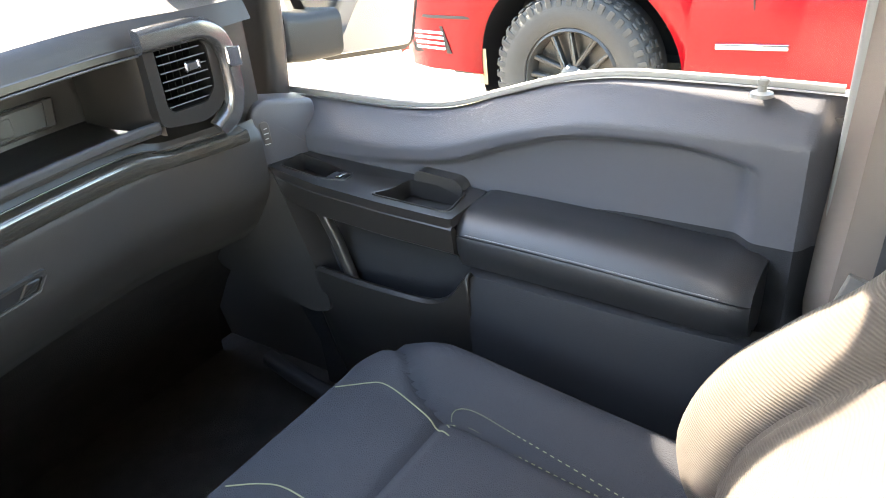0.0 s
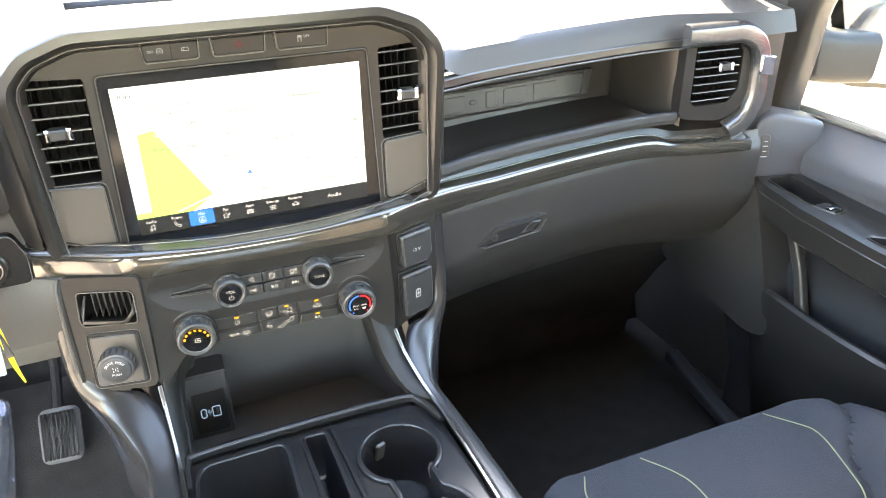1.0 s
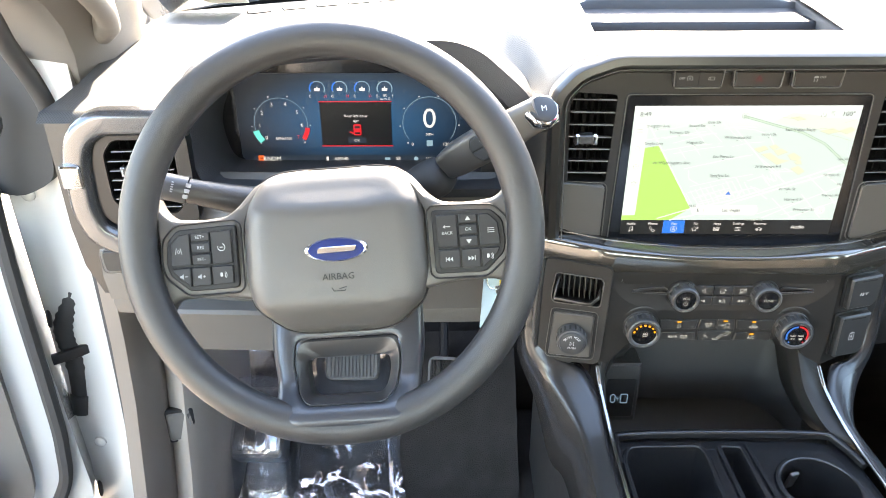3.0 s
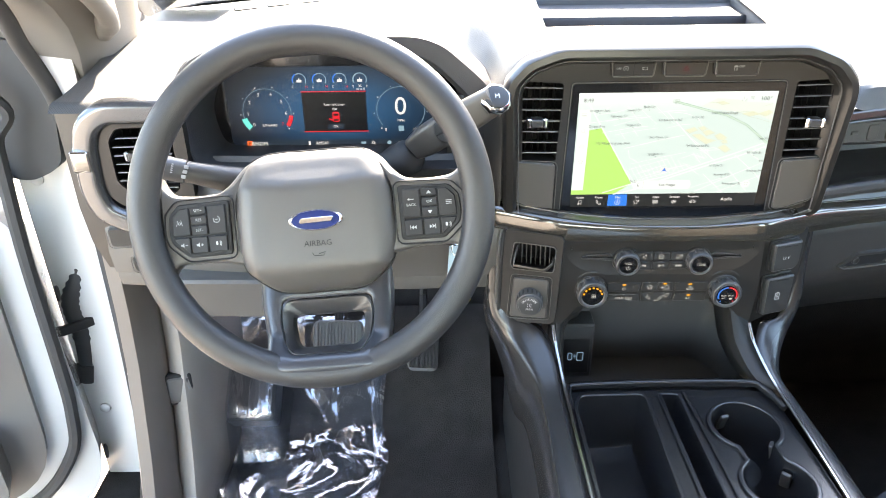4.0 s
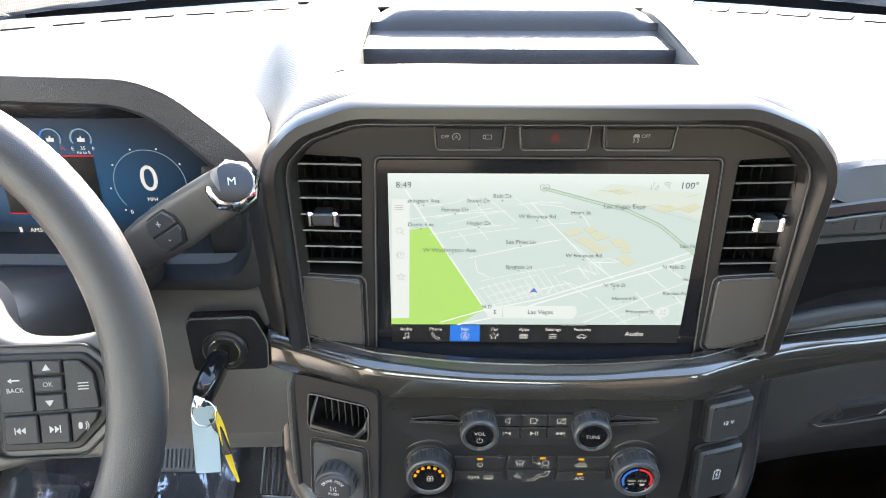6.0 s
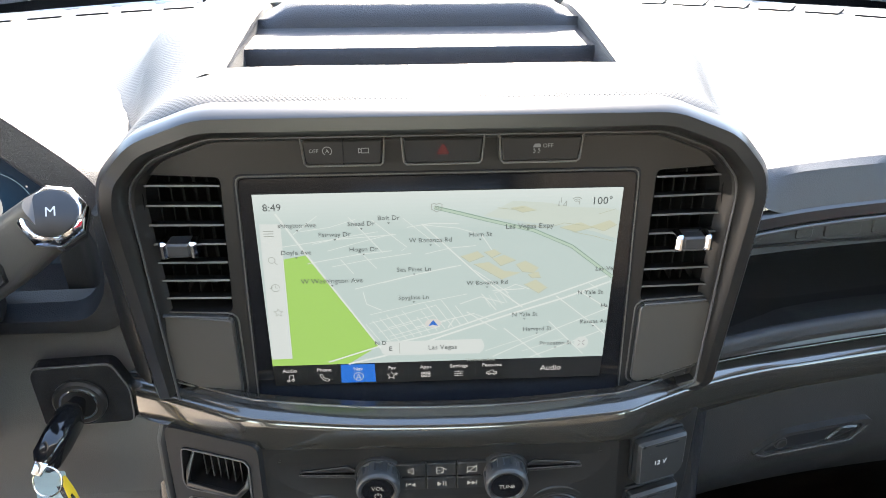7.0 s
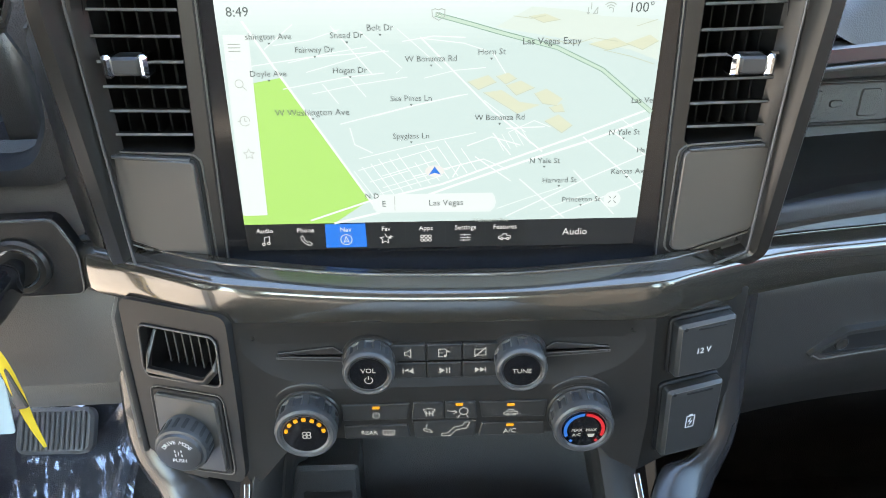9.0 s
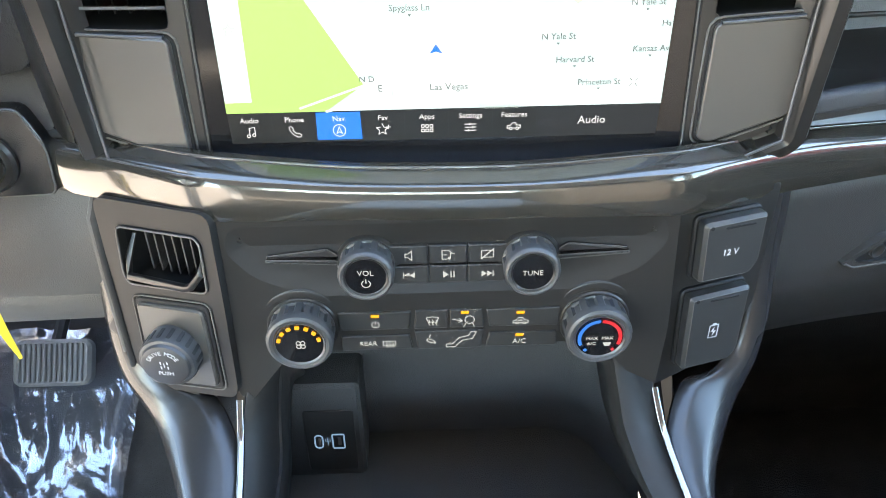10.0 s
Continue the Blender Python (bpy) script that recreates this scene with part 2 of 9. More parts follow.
LAMP_CLEAR = surface("headlamp_lens", (0.75, 0.78, 0.8), 0.08, coat=0.5)
BADGE_BLUE = surface("blue_enamel", (0.005, 0.014, 0.085), 0.30, spec=0.25, coat=0.1)
CARD = surface("tan_card", (0.30, 0.21, 0.13), 0.8)
STICKER = surface("white_sticker", (0.75, 0.76, 0.74), 0.6)

G_MAP = glow("screen_map", srgb(199, 222, 224))
G_PARK = glow("screen_park", srgb(172, 225, 118))
G_ROAD = glow("screen_road", srgb(234, 246, 248))
G_HIGHWAY = glow("screen_highway", srgb(128, 165, 150))
G_BLOCK = glow("screen_block", srgb(210, 219, 198))
G_BLOCKEDGE = glow("screen_block_edge", srgb(188, 200, 180))
G_LAND = glow("screen_land", srgb(211, 228, 224))
G_LANE = glow("screen_lane", srgb(192, 219, 207))
G_BARGREY = glow("screen_dark_grey", srgb(26, 28, 32))
G_BARLINE = glow("screen_tab_line", srgb(52, 56, 58))
G_PANEL = glow("screen_panel", srgb(224, 237, 240))
G_INK = glow("screen_ink", srgb(88, 98, 100))
G_INKDIM = glow("screen_pale_ink", srgb(165, 178, 174))
G_BLUE = glow("screen_blue", srgb(20, 120, 235))
G_WHITE = glow("screen_white", srgb(225, 228, 230))
G_BARBLACK = glow("screen_black", srgb(16, 17, 18))
G_NAVY = lit_field("cluster_navy", srgb(30, 78, 118), srgb(14, 22, 34), (0.165, 0.075, 0.072))
G_NAVYDIM = glow("cluster_dim", srgb(34, 46, 60))
G_BLACK = glow("cluster_black", srgb(10, 10, 12))
G_RED = glow("cluster_red", srgb(220, 30, 44))
G_TEAL = glow("cluster_teal", srgb(90, 225, 215))
G_LINE = glow("cluster_line", srgb(130, 165, 185))
G_ORANGE = glow("cluster_orange", srgb(250, 110, 50))
G_AMBER = glow("lamp_amber", srgb(255, 175, 20))
G_COLD = glow("lamp_blue", srgb(40, 110, 205))
G_HOT = glow("lamp_red", srgb(205, 35, 45))
G_HAZARD = glow("lamp_hazard", srgb(150, 45, 45))
G_ICON = glow("lamp_icon", srgb(178, 182, 182))

# ---- building helpers ----
ORIGIN = {}



def thing(name, at, label, category, group="", kind=""):
    """An empty at the base of a thing, to carry its parts."""
    ob = new(name)
    ob.location = at
    ob.empty_display_size = 0.05
    ORIGIN[ob.name] = Vector(at)
    return tagged(ob, label, category, group, kind)


def part(name, bm, material, parent=None, label="", smooth=True, angle=38):
    me = bpy.data.meshes.new(name)
    bmesh.ops.recalc_face_normals(bm, faces=bm.faces)
    bm.to_mesh(me)
    bm.free()
    return link_mesh(name, me, material, parent, label, smooth, angle)


def link_mesh(name, me, material, parent=None, label="", smooth=True, angle=38):
    me.materials.clear()
    me.materials.append(material)
    if smooth:
        me.polygons.foreach_set("use_smooth", [len(p.vertices) < 7 for p in me.polygons])
        me.set_sharp_from_angle(angle=radians(angle))
    ob = new(name, me)
    if parent is not None:
        o = ORIGIN[parent.name]
        me.transform(Matrix.Translation(-o))
        ob.parent = parent
        ORIGIN[ob.name] = o
    if label:
        ob["label"] = label
    return ob


def solid(name, bm, material, label, category, group="", kind=""):
    """A thing of one mesh."""
    return tagged(part(name, bm, material), label, category, group, kind)


def face(x, y, z, tilt=0.0, turn=0.0):
    """A frame on the dash: local x to the passenger, local y up, local z towards the driver."""
    return pose(x, y, z, 90 - tilt, 0, turn)


def rrect(w, h, r, n=4):
    pts = []
    for cx, cy, a0 in ((w / 2 - r, h / 2 - r, 0), (-w / 2 + r, h / 2 - r, 90), (-w / 2 + r, -h / 2 + r, 180), (w / 2 - r, -h / 2 + r, 270)):
        for i in range(n + 1):
            a = radians(a0 + 90 * i / n)
            pts.append((cx + r * math.cos(a), cy + r * math.sin(a)))
    return pts


def circle(r, n=32, cx=0.0, cy=0.0):
    return [(cx + r * math.cos(2 * math.pi * i / n), cy + r * math.sin(2 * math.pi * i / n)) for i in range(n)]


def rounded(pts, r, n=3):
    """A polygon with its corners rounded."""
    out = []
    k = len(pts)
    for i in range(k):
        p, a, b = Vector(pts[i]), Vector(pts[i - 1]), Vector(pts[(i + 1) % k])
        da, db = (a - p), (b - p)
        ra = min(r, da.length * 0.45, db.length * 0.45)
        q0, q1 = p + da.normalized() * ra, p + db.normalized() * ra
        for j in range(n + 1):
            t = j / n
            out.append(tuple(q0 * (1 - t) ** 2 + p * 2 * t * (1 - t) + q1 * t * t))
    return out


def area2(pts):
    return sum(pts[i - 1][0] * pts[i][1] - pts[i][0] * pts[i - 1][1] for i in range(len(pts)))


def inset(pts, d):
    """The polygon moved inwards by d."""
    s = 1 if area2(pts) > 0 else -1
    out = []
    k = len(pts)
    for i in range(k):
        p, a, b = Vector(pts[i]), Vector(pts[i - 1]), Vector(pts[(i + 1) % k])
        e0, e1 = (p - a), (b - p)
        if e0.length < 1e-9 or e1.length < 1e-9:
            out.append(tuple(p))
            continue
        e0.normalize()
        e1.normalize()
        n0, n1 = Vector((-e0.y, e0.x)) * s, Vector((-e1.y, e1.x)) * s
        m = n0 + n1
        q = m.length_squared
        out.append(tuple(p + m * (2 * d / q) if q > 0.3 else p + n0 * d))
    return out


def ring(bm, pts, m, w=0.0):
    return [bm.verts.new(m @ Vector((x, y, w))) for x, y in pts]


def bridge(bm, a, b, closed=True):
    k = len(a)
    for i in range(k if closed else k - 1):
        j = (i + 1) % k
        try:
            bm.faces.new((a[i], a[j], b[j], b[i]))
        except ValueError:
            pass


def cap(bm, a):
    try:
        bm.faces.new(a)
    except ValueError:
        pass


def slab(bm, pts, m, depth, bev=0.0008, front=0.0, back_cap=True):
    """A plate with a bevelled front edge: its front stands at local z = front, its back depth behind."""
    r0, r1 = ring(bm, pts, m, front - depth), ring(bm, pts, m, front - bev)
    r2 = ring(bm, inset(pts, bev), m, front)
    bridge(bm, r0, r1)
    bridge(bm, r1, r2)
    cap(bm, r2)
    if back_cap:
        cap(bm, list(reversed(r0)))


def flat(bm, pts, m, w=0.0):
    cap(bm, ring(bm, pts, m, w))


def loft(bm, rings, closed=True, caps=True):
    vs = [[bm.verts.new(p) for p in r] for r in rings]
    for a, b in zip(vs, vs[1:]):
        bridge(bm, a, b, closed)
    if caps and closed:
        cap(bm, list(reversed(vs[0])))
        cap(bm, vs[-1])
    return vs


def lathe(bm, profile, m, n=32, close=True):
    """profile: (radius, height along local z)."""
    rows = [ring(bm, circle(max(r, 1e-5), n), m, z) for r, z in profile]
    for a, b in zip(rows, rows[1:]):
        bridge(bm, a, b)
    if close:
        cap(bm, list(reversed(rows[0])))
        cap(bm, rows[-1])


def spline(pts, n=8):
    """A smooth line through the points."""
    p = [Vector(q) for q in pts]
    p = [p[0] * 2 - p[1]] + p + [p[-1] * 2 - p[-2]]
    out = []
    for i in range(1, len(p) - 2):
        for j in range(n):
            t = j / n
            a, b, c, d = p[i - 1], p[i], p[i + 1], p[i + 2]
            out.append(0.5 * ((2 * b) + (c - a) * t + (2 * a - 5 * b + 4 * c - d) * t * t + (3 * b - a - 3 * c + d) * t ** 3))
    out.append(p[-2])
    return out


def outline(name, pts, M, w, parent, material, width=0.0012):
    """A thin raised line along a closed outline."""
    b = bmesh.new()
    sweep(b, [M @ Vector((x, y, w)) for x, y in pts], rrect(width, width, width * 0.3, 1), up=M.to_3x3() @ Vector((0, 0, 1)), closed=True)
    return part(name, b, material, parent)


def sweep(bm, path, profile, up=(0, 0, 1), closed=False, caps=True, scale=None):
    """profile: (side, up) points carried along the path."""
    path = [Vector(p) for p in path]
    up = Vector(up)
    k = len(path)
    rings = []
    for i in range(k):
        a = path[i - 1] if (i > 0 or closed) else path[i]
        b = path[(i + 1) % k] if (i < k - 1 or closed) else path[i]
        t = (b - a).normalized()
        side = t.cross(up)
        side = side.normalized() if side.length > 1e-6 else Vector((1, 0, 0))
        u = side.cross(t).normalized()
        s = scale[i] if scale else 1.0
        rings.append([path[i] + side * (x * s) + u * (y * s) for x, y in profile])
    if closed:
        rings.append(rings[0])
    loft(bm, rings, True, caps and not closed)
    if closed:
        bmesh.ops.remove_doubles(bm, verts=bm.verts, dist=1e-6)


def tube(bm, path, r, n=10, up=(0, 0, 1), closed=False, scale=None):
    sweep(bm, path, circle(r, n), up, closed, True, scale)


def inside(p, poly):
    x, y = p
    hit = False
    for i in range(len(poly)):
        (x0, y0), (x1, y1) = poly[i - 1], poly[i]
        if (y0 > y) != (y1 > y) and x < (x1 - x0) * (y - y0) / (y1 - y0) + x0:
            hit = not hit
    return hit


def holed(bm, outer, holes, m, depth, front=0.0):
    """A plate with openings through it."""
    pts, loops = [], []
    for poly in [outer] + holes:
        k = len(pts)
        pts += [Vector(p) for p in poly]
        loops += [(k + i, k + (i + 1) % len(poly)) for i in range(len(poly))]
    vs, es, fs, *_ = delaunay_2d_cdt(pts, loops, [], 1, 1e-7)
    fs = [f for f in fs if inside(sum((vs[i] for i in f), Vector((0, 0))) / len(f), outer) and not any(inside(sum((vs[i] for i in f), Vector((0, 0))) / len(f), h) for h in holes)]
    a = [bm.verts.new(m @ Vector((p.x, p.y, front))) for p in vs]
    b = [bm.verts.new(m @ Vector((p.x, p.y, front - depth))) for p in vs]
    count = {}
    for f in fs:
        cap(bm, [a[i] for i in f])
        cap(bm, [b[i] for i in reversed(f)])
        for i in range(len(f)):
            e = (f[i], f[(i + 1) % len(f)])
            count[tuple(sorted(e))] = count.get(tuple(sorted(e)), 0) + 1
    for (i, j), n in count.items():
        if n == 1:
            cap(bm, [a[i], a[j], b[j], b[i]])


def block(bm, x0, x1, y0, y1, z0, z1, bev=0.003):
    """A box in world axes with rounded edges."""
    verts = bmesh.ops.create_cube(bm, size=1.0, matrix=Matrix.LocRotScale(((x0 + x1) / 2, (y0 + y1) / 2, (z0 + z1) / 2), None, (x1 - x0, y1 - y0, z1 - z0)))["verts"]
    if bev > 0:
        edges = list({e for v in verts for e in v.link_edges})
        bmesh.ops.bevel(bm, geom=edges, offset=bev, segments=2, affect='EDGES', profile=0.6)


def skin(bm, f, us, vs):
    """An open surface f(u, v) over the two lists."""
    rows = [[bm.verts.new(f(u, v)) for u in us] for v in vs]
    for a, b in zip(rows, rows[1:]):
        bridge(bm, a, b, closed=False)
    return rows


def steps(a, b, n):
    return [a + (b - a) * i / n for i in range(n + 1)]


def ease(a, b, t):
    """0 below a, 1 above b, smooth between."""
    t = max(0.0, min(1.0, (t - a) / (b - a)))
    return t * t * (3 - 2 * t)


def through_points(pts):
    """A smooth function through (x, value) points."""
    k = len(pts)
    slope = []
    for i in range(k):
        a, b = pts[max(i - 1, 0)], pts[min(i + 1, k - 1)]
        slope.append((b[1] - a[1]) / (b[0] - a[0]))

    def f(x):
        if x <= pts[0][0]:
            return pts[0][1]
        for i in range(k - 1):
            (x0, y0), (x1, y1) = pts[i], pts[i + 1]
            if x <= x1:
                h = x1 - x0
                t = (x - x0) / h
                return (2 * t ** 3 - 3 * t * t + 1) * y0 + (t ** 3 - 2 * t * t + t) * h * slope[i] + (3 * t * t - 2 * t ** 3) * y1 + (t ** 3 - t * t) * h * slope[i + 1]
        return pts[-1][1]
    return f


def lettering(body, size, m, material, parent, align='CENTER', name="lettering", w=0.00025, width=1.0):
    cu = bpy.data.curves.new(name, 'FONT')
    cu.body, cu.size, cu.align_x, cu.align_y = body, size, align, 'CENTER'
    cu.extrude = w / 2
    cu.resolution_u = 5 if size > 0.012 else 2
    tmp = new("lettering_source", cu)
    me = bpy.data.meshes.new_from_object(tmp)
    bpy.data.objects.remove(tmp)
    bpy.data.curves.remove(cu)
    me.transform(m @ Matrix.Diagonal((width, 1, 1, 1)))
    return link_mesh(name, me, material, parent, smooth=False)

# ---- ground and cab shell ----
GROUND_Z = 0.165
FLOOR_Z = 0.72
bm = bmesh.new()
skin(bm, lambda u, v: (u, v, GROUND_Z), steps(-400, 400, 8), steps(-400, 400, 8))
solid("ground", bm, GROUND, "pale sunlit concrete car lot", "ground", kind="structure")

WALL_LINE = [(0.86, 0.45), (0.86, 1.44), (0.60, 1.53), (-0.40, 1.93), (-2.2, 1.93), (-2.2, 0.45)]
FRONT_WINDOW = rounded([(0.20, 1.318), (-0.20, 1.318), (-0.45, 1.388), (-0.76, 1.388), (-0.78, 1.86), (-0.40, 1.86), (0.20, 1.60)], 0.03)
REAR_WINDOW = rounded([(-0.88, 1.40), (-1.75, 1.40), (-1.72, 1.84), (-0.88, 1.86)], 0.05)
DOORWAY = rounded([(0.16, 0.66), (-0.72, 0.66), (-0.74, 1.86), (-0.40, 1.86), (0.16, 1.60)], 0.05)

REAR_DOORWAY = rounded([(-0.86, 0.66), (-1.98, 0.66), (-2.02, 1.20), (-1.80, 1.84), (-0.86, 1.86)], 0.05)


def side_frame(x):
    return Matrix(((0, 0, 1, x), (1, 0, 0, 0), (0, 1, 0, 0), (0, 0, 0, 1)))


bm = bmesh.new()
holed(bm, WALL_LINE, [FRONT_WINDOW, REAR_WINDOW], side_frame(0.965), 0.07)
solid("wall_passenger_side", bm, PLASTIC, "dark trimmed body side with window openings", "car body", kind="structure")
bm = bmesh.new()
holed(bm, WALL_LINE, [DOORWAY, REAR_DOORWAY], side_frame(-0.83), 0.13)
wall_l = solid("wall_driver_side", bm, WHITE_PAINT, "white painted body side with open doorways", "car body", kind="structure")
bm = bmesh.new()
block(bm, -0.965, 0.965, -2.24, 0.80, FLOOR_Z - 0.10, FLOOR_Z, 0)
solid("floor", bm, FLOOR_CARPET, "black carpeted cab floor", "floor", kind="structure")
bm = bmesh.new()
holed(bm, [(-0.965, 0.62), (0.965, 0.62), (0.9, 1.93), (-0.9, 1.93)], [rounded([(-0.7, 1.42), (0.7, 1.42), (0.65, 1.80), (-0.65, 1.80)], 0.06)], pose(0, -2.2, 0, 90, 0, 0), 0.06)
solid("wall_rear", bm, PILLAR, "grey trimmed cab rear wall with a window", "car body", kind="structure")
bm = bmesh.new()
skin(bm, lambda u, v: (u, v, 1.90 + 0.035 * (1 - (u / 0.93) ** 2)), steps(-0.95, 0.95, 10), steps(-2.24, -0.36, 6))
ceil = solid("ceiling", bm, HEADLINER, "pale grey cloth headliner", "ceiling", kind="structure")
mod = ceil.modifiers.new("thickness", 'SOLIDIFY')
mod.thickness = 0.04
mod.offset = 1
bm = bmesh.new()
skin(bm, lambda u, v: (u, 0.86 - 0.65 * ease(1.15, 0.72, v) * 0.6 + 0.0, v), steps(-0.97, 0.97, 6), steps(FLOOR_Z - 0.02, 1.52, 10))
fw = solid("wall_firewall", bm, FLOOR_CARPET, "black carpeted firewall behind the pedals", "car body", kind="structure")
fw.modifiers.new("thickness", 'SOLIDIFY').thickness = 0.03


def ws_base(x):
    return Vector((x, 0.745 - 0.27 * (x / 0.8) ** 2, 1.556 - 0.015 * (x / 0.8) ** 2))


def ws_head(x):
    return Vector((x * 0.86, -0.36 - 0.05 * (x / 0.8) ** 2, 1.905 - 0.015 * (x / 0.8) ** 2))


bm = bmesh.new()
skin(bm, lambda u, v: ws_base(u).lerp(ws_head(u), v) + Vector((0, 0.02, 0.025)) * math.sin(math.pi * v), steps(-0.84, 0.84, 16), steps(-0.02, 1.02, 8))
ws = solid("window_windshield", bm, GLASS, "clear raked windshield glass", "windshield", kind="structure")
ws.visible_shadow = False
for nm, w, x in (("window_passenger_front", FRONT_WINDOW, 0.93), ("window_passenger_rear", REAR_WINDOW, 0.93)):
    bm = bmesh.new()
    slab(bm, inset(w, -0.012), side_frame(x), 0.004, 0.0005)
    g = solid(nm, bm, GLASS, "clear side window glass", "window", kind="structure")
    g.visible_shadow = False

# thin rubber foot of the windshield
bm = bmesh.new()
sweep(bm, [ws_base(x) + Vector((0, 0.010, 0.006)) for x in steps(-0.84, 0.84, 32)], rrect(0.012, 0.006, 0.002))
solid("trim_windshield_foot", bm, BAND, "black rubber edge at the foot of the windshield", "trim", kind="structure")
bm = bmesh.new()
skin(bm, lambda u, v: (u, v, 1.50 + 0.05 * (1 - (u / 0.95) ** 2) - 0.12 * ((v - 0.8) / 1.3) ** 2), steps(-0.95, 0.95, 14), steps(0.80, 2.1, 10))
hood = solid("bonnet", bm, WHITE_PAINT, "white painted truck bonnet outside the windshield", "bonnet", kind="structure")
hood.modifiers.new("thickness", 'SOLIDIFY').thickness = 0.03

# ---- dashboard ----
dash = thing("dashboard", (0, 0.1, FLOOR_Z), "black soft-touch truck dashboard with graphite trim", "dashboard")
PASS_Y = through_points([(0.19, 0.012), (0.30, 0.045), (0.45, 0.070), (0.60, 0.080), (0.73, 0.05), (0.80, 0.05)])


def dash_front(x):
    if x > 0.19:
        return PASS_Y(x)
    if x > -0.215:
        return -0.004
    return 0.055 - 0.059 * ease(-0.275, -0.215, x) - 0.05 * ease(-0.62, -0.72, x)


HUMP = through_points([(0.0, 0.0770), (0.150, 0.0765), (0.178, 0.068), (0.198, 0.054), (0.213, 0.036), (0.221, 0.016), (0.232, 0.003), (0.245, 0.0), (0.9, 0.0)])


def dash_top(x, y):
    back = ease(0.0, 0.36, y)
    z = 1.508 + 0.035 * ease(0.03, 0.35, y)
    return z + max(0.0, HUMP(abs(x + 0.001) / (1 + 0.28 * back))) * (1 - 0.16 * ease(0.01, 0.12, y) - 0.22 * ease(0.12, 0.42, y))


def pad_roll(x):
    return 0.010 + 0.020 * ease(0.215, 0.27, x)


xs = sorted(set([round(v, 4) for v in steps(-0.80, 0.80, 80)] + [-0.158, 0.144, -0.23] + [s_ * (0.150 + 0.006 * k) for s_ in (-1, 1) for k in range(18)]))
bm = bmesh.new()
rows = []
for t in [0, 0.008, 0.018, 0.03, 0.045, 0.065, 0.09, 0.12, 0.15, 0.22, 0.3, 0.36, 0.44, 0.55, 0.7, 0.85, 1.0]:
    row = []
    for x in xs:
        f, b = dash_front(x), ws_base(x).y - 0.004
        y = f + (b - f) * t
        z = dash_top(x, y) - pad_roll(x) * (1 - min(1.0, (y - f) / (0.032 - 0.018 * ease(0.22, 0.27, abs(x))))) ** (2.2 - 0.9 * ease(0.22, 0.27, abs(x)))
        row.append(bm.verts.new((x, y, min(z, 1.6))))
    rows.append(row)
front = bmesh.new()
for k, (a, b) in enumerate(zip(rows, rows[1:])):
    for i in range(len(xs) - 1):
        q = (a[i], a[i + 1], b[i + 1], b[i])
        if k < 3 and min(v.co.x for v in q) > 0.235:
            front.faces.new([front.verts.new(v.co) for v in q])
            continue
        c = sum((v.co for v in q), Vector()) / 4
        if -0.156 < c.x < 0.142 and 0.100 < c.y < 0.325:
            continue
        if -0.190 < c.x + 0.448 < 0.192 and c.y < 0.125:
            continue
        bm.faces.new(q)
part("upper_pad", bm, VINYL, dash, "dotted soft vinyl top pad")
bmesh.ops.remove_doubles(front, verts=front.verts, dist=1e-5)
part("pad_front", front, PAD_FRONT, dash, "smooth rolled front of the pad")

# faces that close the hump and pad down to the trim round the centre bezel
EDGE_TOP = through_points([(0.0, 1.572), (0.150, 1.572), (0.180, 1.560), (0.200, 1.550), (0.210, 1.530), (0.216, 1.50), (0.219, 1.36), (0.40, 1.36)])
for x0, x1 in ((-0.29, -0.216), (0.216, 0.235)):
    bm = bmesh.new()
    us = steps(x0, x1, 60)
    tops = [dash_top(u, dash_front(u)) - pad_roll(u) + 0.002 for u in us]
    loft(bm, [[Vector((u, dash_front(u) + dy - 0.004 * (abs(u) < 0.2), z0 + (min(z0, EDGE_TOP(abs(u))) - z0) * k)) for u, z0 in zip(us, tops)] for dy, k in ((0.006, 0.0), (0.0, 0.06), (0.0, 0.2), (0.004, 0.6), (0.008, 1.0))], closed=False)
    part("hump_flank", bm, PLASTIC, dash)

# stepped open tray in the top of the centre hump: groove, ledge, and a raised far wall
TRAY_X = through_points([(0.09, 0.150), (0.19, 0.154), (0.26, 0.152), (0.34, 0.142)])
bm = bmesh.new()
prof = [(0.098, 1.5770), (0.108, 1.5760), (0.114, 1.572), (0.117, 1.566), (0.119, 1.548), (0.124, 1.545), (0.184, 1.545), (0.188, 1.548), (0.190, 1.569), (0.194, 1.574), (0.250, 1.577), (0.257, 1.580), (0.261, 1.589), (0.268, 1.597), (0.280, 1.603), (0.296, 1.606), (0.312, 1.605), (0.34, 1.588)]
loft(bm, [[Vector((x * TRAY_X(y) - 0.006, y, z - 0.016 * ease(0.80, 1.0, abs(x)) * ease(0.258, 0.275, y))) for x in steps(-1, 1, 24)] for y, z in prof], closed=False)
part("top_tray", bm, HOODFABRIC, dash, "open stepped tray moulded into the dash top")
for s in (-1, 1):
    bm = bmesh.new()
    edge_path = [(0.090, 1.5775), (0.12, 1.5775), (0.19, 1.582), (0.24, 1.588), (0.275, 1.596), (0.31, 1.598), (0.345, 1.584)]
    loft(bm, [[Vector((s * (TRAY_X(y) + dx) - 0.006, y, z + dz)) for dx, dz in ((-0.004, -0.040), (0.000, -0.006), (0.004, -0.001), (0.010, 0.0005), (0.018, -0.002), (0.040, -0.022))] for y, z in edge_path], closed=False)
    part("tray_side", bm, VINYL, dash)

